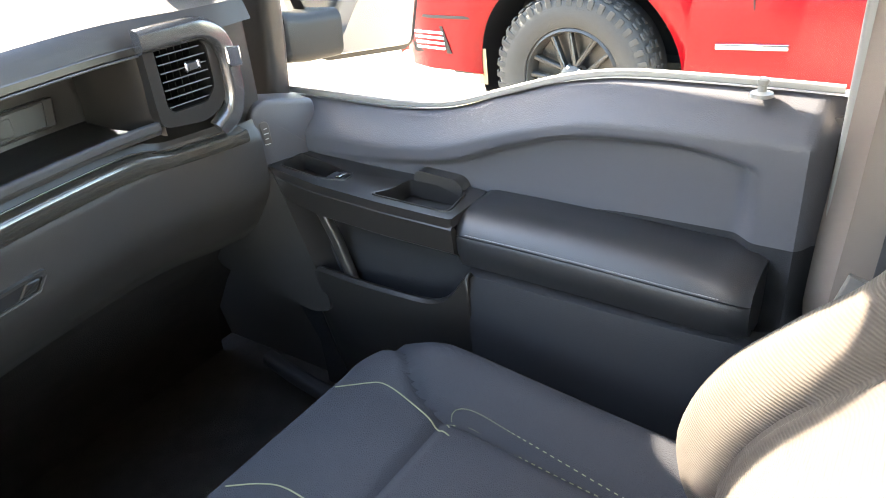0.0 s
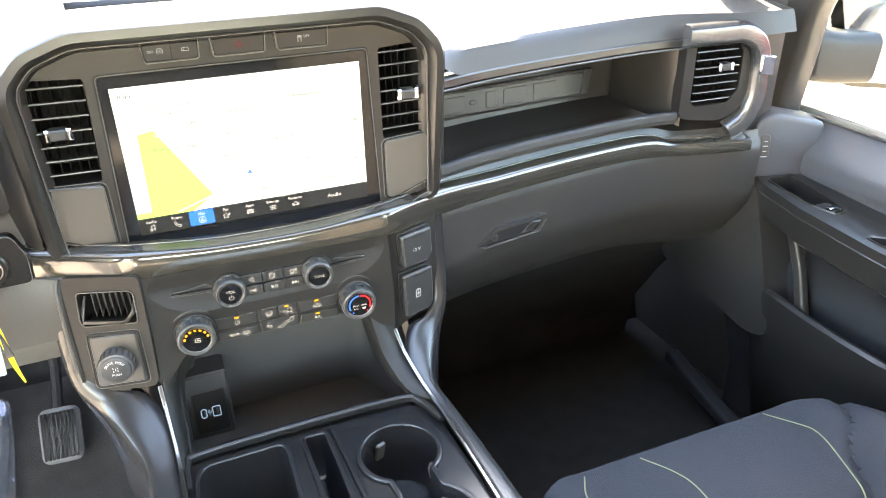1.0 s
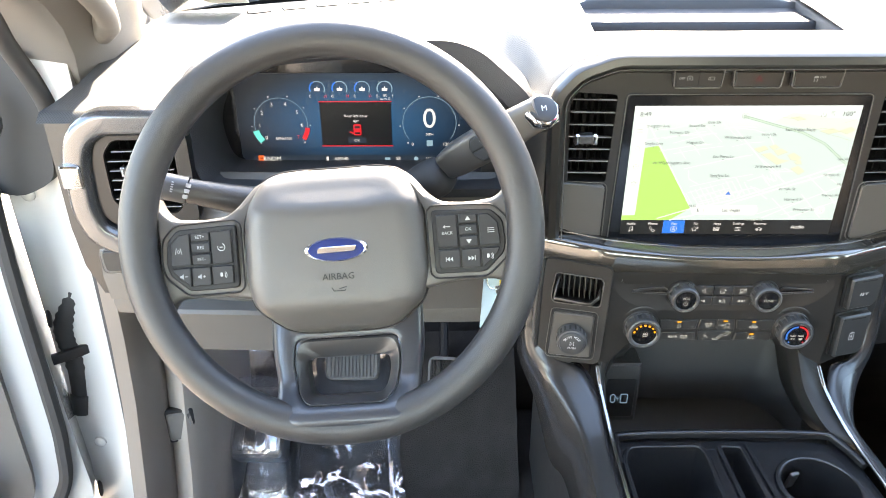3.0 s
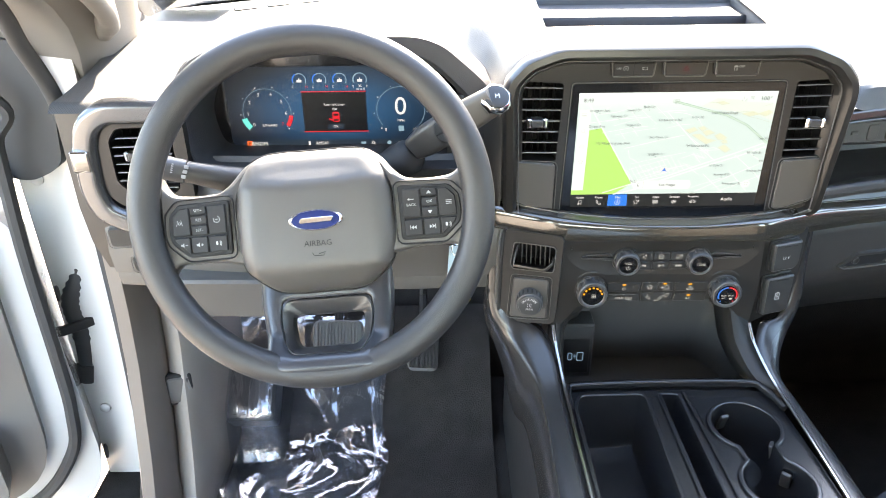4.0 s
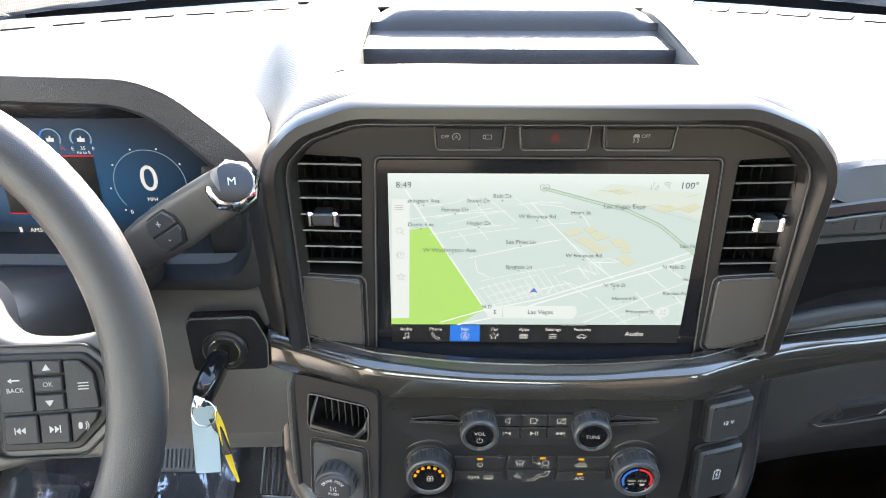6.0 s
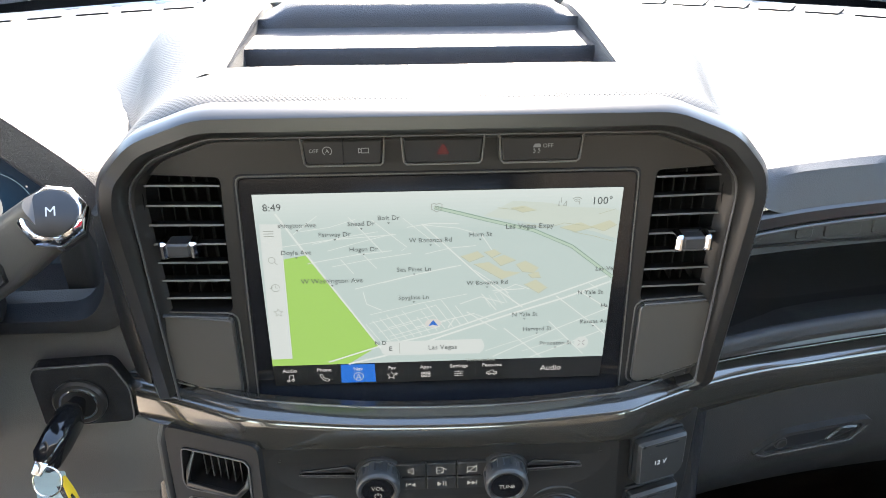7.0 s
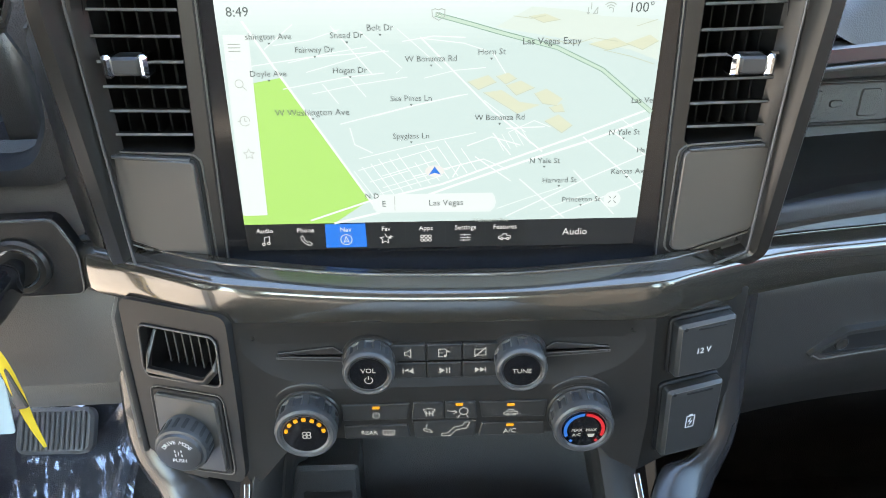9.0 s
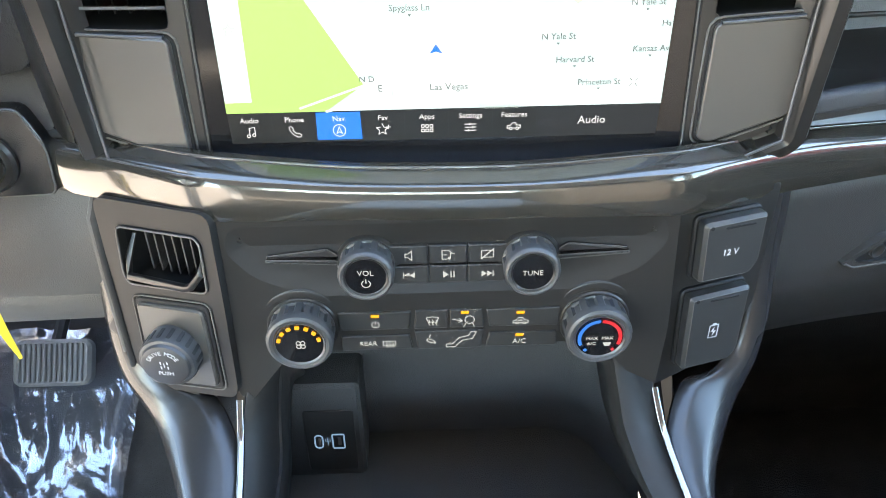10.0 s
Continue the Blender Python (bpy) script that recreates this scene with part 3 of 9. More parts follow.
# demister slots along the back of the dash top
for k in range(26):
    x = -0.650 + 0.052 * k
    y = 0.70 - 0.54 * x * x
    turn = math.degrees(math.atan(-1.08 * x))
    bm = bmesh.new()
    slab(bm, rounded([(-0.024, -0.014), (0.017, -0.014), (0.024, 0.014), (-0.017, 0.014)], 0.002), pose(x, y, dash_top(x, y) + 0.003, 9, 0, turn), 0.004, 0.0004, 0.001)
    part("demister_slot", bm, DEEP, dash)

# passenger fascia, open shelf with its raised plate, lip
bm = bmesh.new()
us = steps(0.205, 0.62, 16)
loft(bm, [[Vector((u, PASS_Y(u) + dy, z)) for u in us] for dy, z in ((0.004, 1.482), (-0.002, 1.478), (-0.003, 1.470), (0.0, 1.466), (0.01, 1.462), (0.06, 1.458), (0.12, 1.452))], closed=False)
part("fascia", bm, SATIN, dash)
bm = bmesh.new()
sweep(bm, [(u, PASS_Y(u) - 0.003, 1.4665) for u in us], rrect(0.004, 0.003, 0.001), caps=True)
part("fascia_line", bm, EDGE_SILVER, dash)
bm = bmesh.new()
loft(bm, [[Vector((u, PASS_Y(u) + dy, z)) for u in us] for dy, z in ((0.12, 1.455), (0.125, 1.40), (0.12, 1.372), (0.05, 1.360), (0.004, 1.366), (-0.004, 1.374), (-0.008, 1.372), (-0.006, 1.358), (0.03, 1.345))], closed=False)
part("shelf", bm, PLASTIC, dash, "open storage shelf")
bm = bmesh.new()
sweep(bm, [(u, PASS_Y(u) - 0.004, 1.369) for u in us], rrect(0.010, 0.014, 0.004))
part("shelf_lip", bm, BOLSTER_LIP, dash)
bm = bmesh.new()
for x0 in (0.60,):
    loft(bm, [[Vector((0.585 + k * 0.012, 0.195, z)) for k, z in ((0, 1.455), (0.2, 1.40), (0, 1.365))], [Vector((0.605 + k * 0.01, 0.10, z)) for k, z in ((0, 1.46), (0.5, 1.41), (0, 1.362))], [Vector((0.628, 0.072, z)) for z in (1.485, 1.41, 1.352)]], closed=False)
part("shelf_end", bm, SATIN, dash)
bm = bmesh.new()
M = face(0.395, 0.172, 1.402, 8, 6)
slab(bm, rounded([(-0.17, -0.019), (0.145, -0.019), (0.155, 0.020), (-0.16, 0.020)], 0.004), M, 0.03, 0.002)
plate = part("shelf_plate", bm, PLASTIC, dash, "embossed plastic back plate")
for x0, x1, lean in ((-0.118, -0.076, 0.003), (-0.066, -0.054, 0.0), (-0.040, -0.022, 0.002), (-0.010, 0.030, 0.002), (0.042, 0.084, 0.002)):
    o = rounded([(x0, -0.0115), (x1, -0.0115), (x1 + lean, 0.0115), (x0 + lean, 0.0115)] if x1 - x0 > 0.015 else [(x0, -0.003), (x1, -0.003), (x1, 0.003), (x0, 0.003)], 0.003)
    bm = bmesh.new()
    slab(bm, o, M, 0.004, 0.0008, 0.0012)
    shape = part("raised_shape", bm, PLASTIC, plate)
bm = bmesh.new()
sweep(bm, [M @ Vector((x, y, 0.001)) for x, y in rounded([(-0.150, -0.0155), (0.130, -0.0155), (0.138, 0.0165), (-0.142, 0.0165)], 0.003)], rrect(0.0016, 0.002, 0.0005, 1), up=(0, -1, 0), closed=True)
part("plate_border", bm, PLASTIC, plate)

# lower passenger panel with the glove box door and its latch recess
bm = bmesh.new()
us = steps(0.19, 0.765, 24)


def glove_y(u, z):
    out = PASS_Y(u) - 0.008
    return out + 0.012 * ease(1.31, 1.33, z) + 0.055 * ease(1.24, 1.12, z) + 0.02 * ease(1.15, 1.12, z)


zs = [1.335, 1.325, 1.315, 1.30, 1.285, 1.27, 1.26, 1.25, 1.24, 1.228, 1.21, 1.192, 1.174, 1.156, 1.142, 1.130, 1.122, 1.124, 1.135]
loft(bm, [[Vector((u + (0.02 * ease(0.62, 0.765, u) * -ease(1.2, 1.05, z)), glove_y(u, z) + (0.10 if i == 17 else 0.25 if i == 18 else 0), z)) for u in us] for i, z in enumerate(zs)], closed=False)
part("glove_box_door", bm, PLASTIC, dash, "smooth black glove box panel")
bm = bmesh.new()
M = face(0.340, glove_y(0.340, 1.252) - 0.003, 1.252, -4, math.degrees(math.atan2(glove_y(0.39, 1.249) - glove_y(0.29, 1.249), 0.1)))
holed(bm, rounded([(-0.060, -0.008), (-0.050, -0.014), (0.046, -0.014), (0.064, 0.006), (0.058, 0.012), (-0.030, 0.012)], 0.004), [rounded([(-0.050, -0.006), (-0.044, -0.0095), (0.042, -0.0095), (0.053, 0.004), (0.050, 0.008), (-0.028, 0.008)], 0.003)], M, 0.012, 0.0030)
latch = part("glove_latch", bm, PLASTIC, dash, "recessed black latch handle")
bm = bmesh.new()
slab(bm, rounded([(-0.051, -0.006), (-0.044, -0.010), (0.043, -0.010), (0.054, 0.004), (0.051, 0.009), (-0.028, 0.009)], 0.003), M, 0.004, 0.0005, 0.0005)
part("latch_recess", bm, DEEP, latch)
bm = bmesh.new()
sweep(bm, [M @ Vector(q) for q in ((-0.056, -0.008, 0.003), (-0.048, -0.0125, 0.003), (0.044, -0.0125, 0.003), (0.058, 0.003, 0.003))], rrect(0.0018, 0.002, 0.0006, 2), up=(0, -1, 0))
part("latch_lip", bm, KNEE, latch, "pale lip of the latch recess")
bm = bmesh.new()
slab(bm, rounded([(0.016, -0.008), (0.040, -0.008), (0.050, 0.004), (0.030, 0.007)], 0.003), M, 0.004, 0.0015, 0.003)
part("latch_paddle", bm, SATIN, latch)
bm = bmesh.new()
lathe(bm, [(0.0060, 0), (0.0060, 0.0020), (0.005, 0.0025), (0.0035, 0.0015)], M @ pose(-0.032, 0, 0.001), 18)
part("lock_barrel", bm, SATIN, latch)

# carpeted board that closes the passenger footwell in front
bm = bmesh.new()
loft(bm, [[Vector((x, y + 0.006 * noise.noise(Vector((x * 7, z * 7, 2.0))), z)) for x in steps(0.19, 0.84, 14)] for y, z in ((0.17, 1.135), (0.20, 1.09), (0.26, 1.02), (0.33, 0.93), (0.39, 0.83), (0.41, 0.735), (0.415, 0.66))], closed=False)
tagged(part("trim_toe_board", bm, CARPET), "black carpeted board at the front of the footwell", "carpet", kind="structure")

# gloss graphite strip from the key plate to the far vent
TRIM_Y = through_points([(-0.252, 0.014), (-0.235, 0.004), (-0.205, -0.007), (-0.160, -0.0245), (-0.140, -0.0310), (-0.10, -0.0338), (0.0, -0.036), (0.10, -0.0338), (0.140, -0.0305), (0.160, -0.0220), (0.205, 0.000), (0.25, 0.018), (0.30, 0.034), (0.45, 0.060), (0.60, 0.068), (0.73, 0.036)])
TRIM_Z = through_points([(-0.252, 1.346), (-0.14, 1.340), (0.0, 1.336), (0.14, 1.335), (0.22, 1.330), (0.30, 1.325), (0.55, 1.325), (0.59, 1.323), (0.63, 1.317), (0.74, 1.319)])
bm = bmesh.new()
us = steps(-0.250, 0.738, 80)


def grow(u):
    """The strip is taller towards its ends."""
    return 1.0 + 0.35 * ease(0.04, 0.16, abs(u)) - 0.15 * ease(0.22, 0.32, u) - 0.35 * ease(0.58, 0.63, u)


prof = [(0.022, 0.0158), (0.015, 0.0153), (0.0012, 0.0112), (-0.0004, 0.0098), (-0.0014, 0.006), (-0.0020, -0.001), (-0.0022, -0.006), (-0.0010, -0.0098), (0.003, -0.0120), (0.045, -0.0125)]
loft(bm, [[Vector((u, TRIM_Y(u) + dy, TRIM_Z(u) + dz * grow(u))) for u in us] for dy, dz in prof], closed=False)
part("trim_strip", bm, TRIM, dash, "gloss graphite trim strip")
bm = bmesh.new()
sweep(bm, [(u, TRIM_Y(u) + 0.0165, TRIM_Z(u) + 0.0150 * grow(u)) for u in us], rrect(0.0045, 0.003, 0.001))
part("trim_edge", bm, TRIM, dash)
# ledge that closes the gap between the strip and the faces behind it;
# its centre run has the sky's sheen in its colour, the rest is plain satin
for x0, x1, mt in ((-0.250, 0.232, LEDGE_SHEEN), (0.232, 0.738, SATIN)):
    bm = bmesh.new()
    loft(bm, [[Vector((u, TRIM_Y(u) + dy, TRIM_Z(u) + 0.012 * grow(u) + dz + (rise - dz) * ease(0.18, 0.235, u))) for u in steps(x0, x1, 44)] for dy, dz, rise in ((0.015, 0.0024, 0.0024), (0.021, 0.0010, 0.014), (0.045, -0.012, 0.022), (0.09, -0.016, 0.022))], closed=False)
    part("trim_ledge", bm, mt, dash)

# driver side: knee panel, column opening, fuse lid, key plate
KNEE_Y = through_points([(-0.78, 0.02), (-0.62, 0.0), (-0.40, -0.005), (-0.21, 0.0)])
bm = bmesh.new()
us = steps(-0.775, -0.205, 24)
loft(bm, [[Vector((u, KNEE_Y(u) + dy, z + 0.0)) for u in us] for dy, z in ((0.055, 1.42), (0.03, 1.40), (0.015, 1.35), (0.006, 1.325), (0.0, 1.29), (0.006, 1.253), (0.012, 1.252), (0.010, 1.243), (0.016, 1.226), (0.06, 1.214), (0.25, 1.22))], closed=False)
part("knee_panel", bm, KNEE, dash, "grey plastic knee panel")
bm = bmesh.new()
slab(bm, rounded([(-0.115, -0.030), (0.062, -0.034), (0.085, 0.036), (-0.105, 0.040), (-0.118, 0.026)], 0.010), face(-0.580, -0.012, 1.222, -10), 0.03, 0.004)
lid = part("fuse_lid", bm, KNEE, dash, "grey hinged lid under the dash")
bm = bmesh.new()
slab(bm, rounded([(-0.104, -0.004), (-0.088, -0.010), (-0.094, 0.012), (-0.104, 0.016)], 0.003), face(-0.580, -0.012, 1.222, -10), 0.004, 0.0005, 0.0008)
part("finger_notch", bm, DEEP, lid)
bm = bmesh.new()
PLATE = rounded([(-0.033, -0.027), (0.034, -0.027), (0.036, 0.004), (0.026, 0.029), (-0.030, 0.029), (-0.034, 0.022)], 0.006)
KP = face(-0.270, 0.001, 1.357, 0, 4)
slab(bm, PLATE, KP, 0.012, 0.0015, 0.0035)
keyplate = part("key_plate", bm, DECK_BLACK, dash, "gloss plate round the ignition lock")
outline("plate_line", inset(PLATE, 0.001), KP, 0.0028, keyplate, GREY, 0.0012)
bm = bmesh.new()
lathe(bm, [(0.0195, 0.002), (0.0195, 0.006), (0.0175, 0.008), (0.0150, 0.0075)], KP @ pose(-0.002, -0.003, 0), 28)
ring_ = part("lock_ring", bm, SATIN, keyplate)
bm = bmesh.new()
lathe(bm, [(0.0150, 0.005), (0.0140, 0.0085), (0.0125, 0.0085), (0.0115, 0.005)], KP @ pose(-0.002, -0.003, 0), 28)
part("lock_rim", bm, CHROME, ring_, "thin bright rim")
bm = bmesh.new()
lathe(bm, [(0.0120, 0.006), (0.0110, 0.007), (0.0001, 0.0065)], KP @ pose(-0.002, -0.003, 0), 24, close=False)
part("ignition_lock", bm, PIANO, keyplate, "black ignition lock barrel")

for nm, x, z, w_, h_ in (("lamp_switch_plate", -0.735, 1.316, 0.062, 0.030), ("blank_plate", -0.722, 1.274, 0.036, 0.026)):
    M = face(x, KNEE_Y(x) + 0.003, z, -4, 6)
    bm = bmesh.new()
    slab(bm, rrect(w_, h_, 0.006), M, 0.012, 0.0015, 0.004)
    sp_ = part(nm, bm, PLASTIC, dash, "small dark plate in the lower dash")
    outline("plate_edge", rrect(w_ + 0.004, h_ + 0.004, 0.007), M, 0.0035, sp_, KNEE, 0.0014)

# instrument hood and the display behind the wheel
CX = -0.448
HOOD = [(-0.187, 1.402), (-0.198, 1.440), (-0.200, 1.500), (-0.172, 1.548), (-0.125, 1.572), (0.0, 1.582), (0.120, 1.579), (0.149, 1.568), (0.176, 1.544), (0.203, 1.519), (0.219, 1.485), (0.216, 1.43), (0.198, 1.402)]
hood_pts = rounded(HOOD, 0.02, 4)
bm = bmesh.new()
rings_ = []
for y, k, dz in ((0.34, 0.90, -0.045), (0.20, 0.97, -0.012), (0.10, 1.045, 0.008), (0.035, 1.045, 0.008), (0.024, 1.03, 0.006), (0.022, 0.99, -0.003), (0.022, 0.945, -0.013), (0.030, 0.92, -0.018), (0.100, 0.87, -0.020), (0.112, 0.83, -0.022)):
    rings_.append([Vector((CX + x * k, y, 1.47 + (z - 1.47) * (k if z < 1.47 else 1) + (dz if z > 1.47 else -dz * 0.3))) for x, z in hood_pts])
loft(bm, rings_, True, False)
part("instrument_hood", bm, HOODFABRIC, dash, "black hood over the instruments")
cluster = thing("instrument_display", (CX, 0.105, 1.40), "lit digital instrument display under a black hood", "instrument display")
CL = face(CX, 0.104, 1.466, 0)
bm = bmesh.new()
slab(bm, rounded([(-0.172, -0.060), (0.172, -0.060), (0.176, 0.02), (0.150, 0.075), (0.110, 0.092), (-0.110, 0.094), (-0.150, 0.075), (-0.176, 0.02)], 0.02), CL, 0.012, 0.001)
part("black_lens", bm, PIANO, cluster)
bm = bmesh.new()
slab(bm, rrect(0.300, 0.116, 0.012), CL @ pose(-0.001, 0.006, 0.001), 0.002, 0.0003)
part("screen_glass", bm, G_NAVY, cluster)


def disp(name, pts, material, w):
    b = bmesh.new()
    flat(b, pts, CL, w)
    return part(name, b, material, cluster, smooth=False)


def bar(cx, cy, w, h):
    return [(cx - w / 2, cy - h / 2), (cx + w / 2, cy - h / 2), (cx + w / 2, cy + h / 2), (cx - w / 2, cy + h / 2)]


def arc(r0, r1, a0, a1, cx, cy, n=16):
    o = [(cx + r1 * math.cos(radians(a)), cy + r1 * math.sin(radians(a))) for a in steps(a0, a1, n)]
    i = [(cx + r0 * math.cos(radians(a)), cy + r0 * math.sin(radians(a))) for a in steps(a1, a0, n)]
    return o + i


disp("dial_ring", arc(0.0335, 0.0342, -40, 220, -0.096, 0.0, 40), G_LINE, 0.0022)
disp("dial_ring", arc(0.0335, 0.0342, -40, 220, 0.093, 0.001, 40), G_LINE, 0.0022)
disp("low_mark", arc(0.030, 0.038, 195, 222, -0.096, 0.0), G_TEAL, 0.0026)
disp("red_mark", arc(0.031, 0.037, -36, -8, -0.096, 0.0), G_RED, 0.0026)
for k in range(8):
    a = radians(222 - k * 262 / 7)
    lettering(str(k), 0.0070, CL @ pose(-0.096 + 0.027 * math.cos(a), 0.027 * math.sin(a), 0.003), G_RED if k == 7 else G_WHITE, cluster)
for k in range(8):
    a = radians(222 - k * 262 / 7)
    for c in (-0.096, 0.093):
        disp("tick", bar(c + 0.0375 * math.cos(a), 0.0375 * math.sin(a), 0.0016, 0.0016), G_WHITE, 0.0026)
lettering("RPMx1000", 0.0048, CL @ pose(-0.094, -0.019, 0.003), G_WHITE, cluster)
lettering("0", 0.036, CL @ pose(0.093, 0.006, 0.003), G_WHITE, cluster)
disp("status_icon", rounded(bar(0.093, -0.0255, 0.0080, 0.0080), 0.0012), G_LINE, 0.0028)
lettering("MPH", 0.005, CL @ pose(0.093, -0.014, 0.003), G_WHITE, cluster)
lettering("0", 0.006, CL @ pose(0.071, -0.027, 0.003), G_WHITE, cluster)
lettering("120", 0.006, CL @ pose(0.114, -0.027, 0.003), G_WHITE, cluster)
disp("warning_field", bar(0.0, 0.0, 0.090, 0.058), G_BLACK, 0.0022)
disp("warning_line", bar(0.0, 0.029, 0.092, 0.0014), G_RED, 0.0026)
disp("warning_line", bar(0.0, -0.029, 0.092, 0.0014), G_RED, 0.0026)
lettering("Rear left door", 0.0052, CL @ pose(0, 0.0105, 0.003), G_WHITE, cluster)
lettering("ajar", 0.0052, CL @ pose(0, 0.0045, 0.003), G_WHITE, cluster)
disp("warning_icon", rounded(bar(0.001, -0.0075, 0.0100, 0.0150), 0.0026), G_RED, 0.0026)
disp("warning_icon", [(-0.0095, -0.0110), (-0.003, -0.0135), (-0.003, -0.0115), (-0.0085, -0.0090)], G_RED, 0.0028)
disp("warning_icon", bar(0.001, -0.0042, 0.0066, 0.0030), G_BLACK, 0.0029)
disp("warning_icon", bar(0.001, -0.0120, 0.0066, 0.0024), G_BLACK, 0.0029)
disp("ok_field", rounded(bar(0.0, -0.0215, 0.024, 0.0076), 0.002), G_NAVYDIM, 0.0026)
lettering("OK", 0.0050, CL @ pose(0, -0.0215, 0.003), G_WHITE, cluster)
disp("status_bar", bar(0.0, -0.0465, 0.272, 0.010), G_NAVYDIM, 0.0022)
disp("gear_field", rounded(bar(-0.126, -0.0465, 0.0078, 0.0092), 0.001), G_ORANGE, 0.0027)
lettering("P", 0.0078, CL @ pose(-0.126, -0.0465, 0.003), G_BLACK, cluster)
lettering("RNDM", 0.008, CL @ pose(-0.112, -0.0465, 0.003), G_WHITE, cluster)
lettering("AM540", 0.0062, CL @ pose(-0.022, -0.0465, 0.003), G_WHITE, cluster)
lettering("SE", 0.0062, CL @ pose(0.052, -0.0465, 0.003), G_WHITE, cluster)
lettering("152mi", 0.0055, CL @ pose(0.094, -0.0465, 0.003), G_WHITE, cluster)
disp("red_lamp", rounded(bar(0.109, -0.0465, 0.006, 0.006), 0.001), G_RED, 0.0028)
disp("status_icon", circle(0.003, 12, 0.075, -0.0465), G_LINE, 0.0028)
disp("status_icon", bar(0.038, -0.0465, 0.007, 0.0035), G_LINE, 0.0028)
disp("status_icon", bar(-0.040, -0.0465, 0.003, 0.006), G_WHITE, 0.0028)
for k, cx in enumerate((-0.046, -0.018, 0.010, 0.038)):
    disp("gauge_ring", arc(0.0085, 0.0098, -30, 210, cx, 0.0455, 20), G_LINE, 0.0026)
    disp("gauge_scale", arc(0.0085, 0.0102, 120, 200, cx, 0.0455, 10), G_BLUE if k < 3 else G_LINE, 0.0029)
    disp("gauge_icon", [(cx - 0.0036, 0.0425), (cx + 0.0030, 0.0425), (cx + 0.0036, 0.0462), (cx + 0.0010, 0.0462), (cx, 0.0488), (cx - 0.0012, 0.0462), (cx - 0.0036, 0.0462)], G_WHITE, 0.0028)
    lettering("C" if k < 3 else "E", 0.0048, CL @ pose(cx - 0.0095, 0.036, 0.003), G_WHITE, cluster)
    lettering("H" if k < 3 else "F", 0.0048, CL @ pose(cx + 0.0095, 0.036, 0.003), G_RED if k < 3 else G_WHITE, cluster)
lettering("35", 0.005, CL @ pose(0.038, 0.0365, 0.003), G_WHITE, cluster)
lettering("mi to E", 0.0042, CL @ pose(0.038, 0.0325, 0.003), G_WHITE, cluster)

# ---- centre bezel with screen, vents and buttons ----
OUT = [(-0.2145, 1.345), (-0.221, 1.520), (-0.216, 1.540), (-0.194, 1.564), (-0.150, 1.580), (0.150, 1.580), (0.194, 1.563), (0.216, 1.538), (0.221, 1.520), (0.2165, 1.345), (0.150, 1.315), (-0.148, 1.315)]
bez_pts = rounded(OUT, 0.012, 4)
F0 = face(0, 0, 0)
bm = bmesh.new()
rows = []
for d, w in ((0.004, -0.080), (0.0, -0.005), (0.0, 0.014), (0.004, 0.020), (0.012, 0.021), (0.0165, 0.017), (0.0185, 0.010), (0.022, 0.008), (0.026, -0.003)):
    rows.append([F0 @ Vector((x, z, w - (0.02 * ease(1.40, 1.33, z) if w > 0 else 0))) for x, z in inset(bez_pts, d)])
loft(bm, rows, True, False)
part("centre_bezel", bm, SATIN, dash, "satin dark surround of the centre screen")
face_pts = inset(bez_pts, 0.024)
VENT_L = rounded([(-0.2005, 1.430), (-0.148, 1.428), (-0.1435, 1.531), (-0.1945, 1.534)], 0.004)
VENT_R = rounded([(0.2005, 1.431), (0.1485, 1.428), (0.1480, 1.530), (0.1945, 1.533)], 0.004)
bm = bmesh.new()
holed(bm, face_pts, [VENT_L, VENT_R], F0, 0.012, 0.0)
part("bezel_face", bm, SATIN, dash)
outline("bezel_line", inset(bez_pts, 0.0195), F0, 0.0095, dash, EDGE_SILVER, 0.0016)


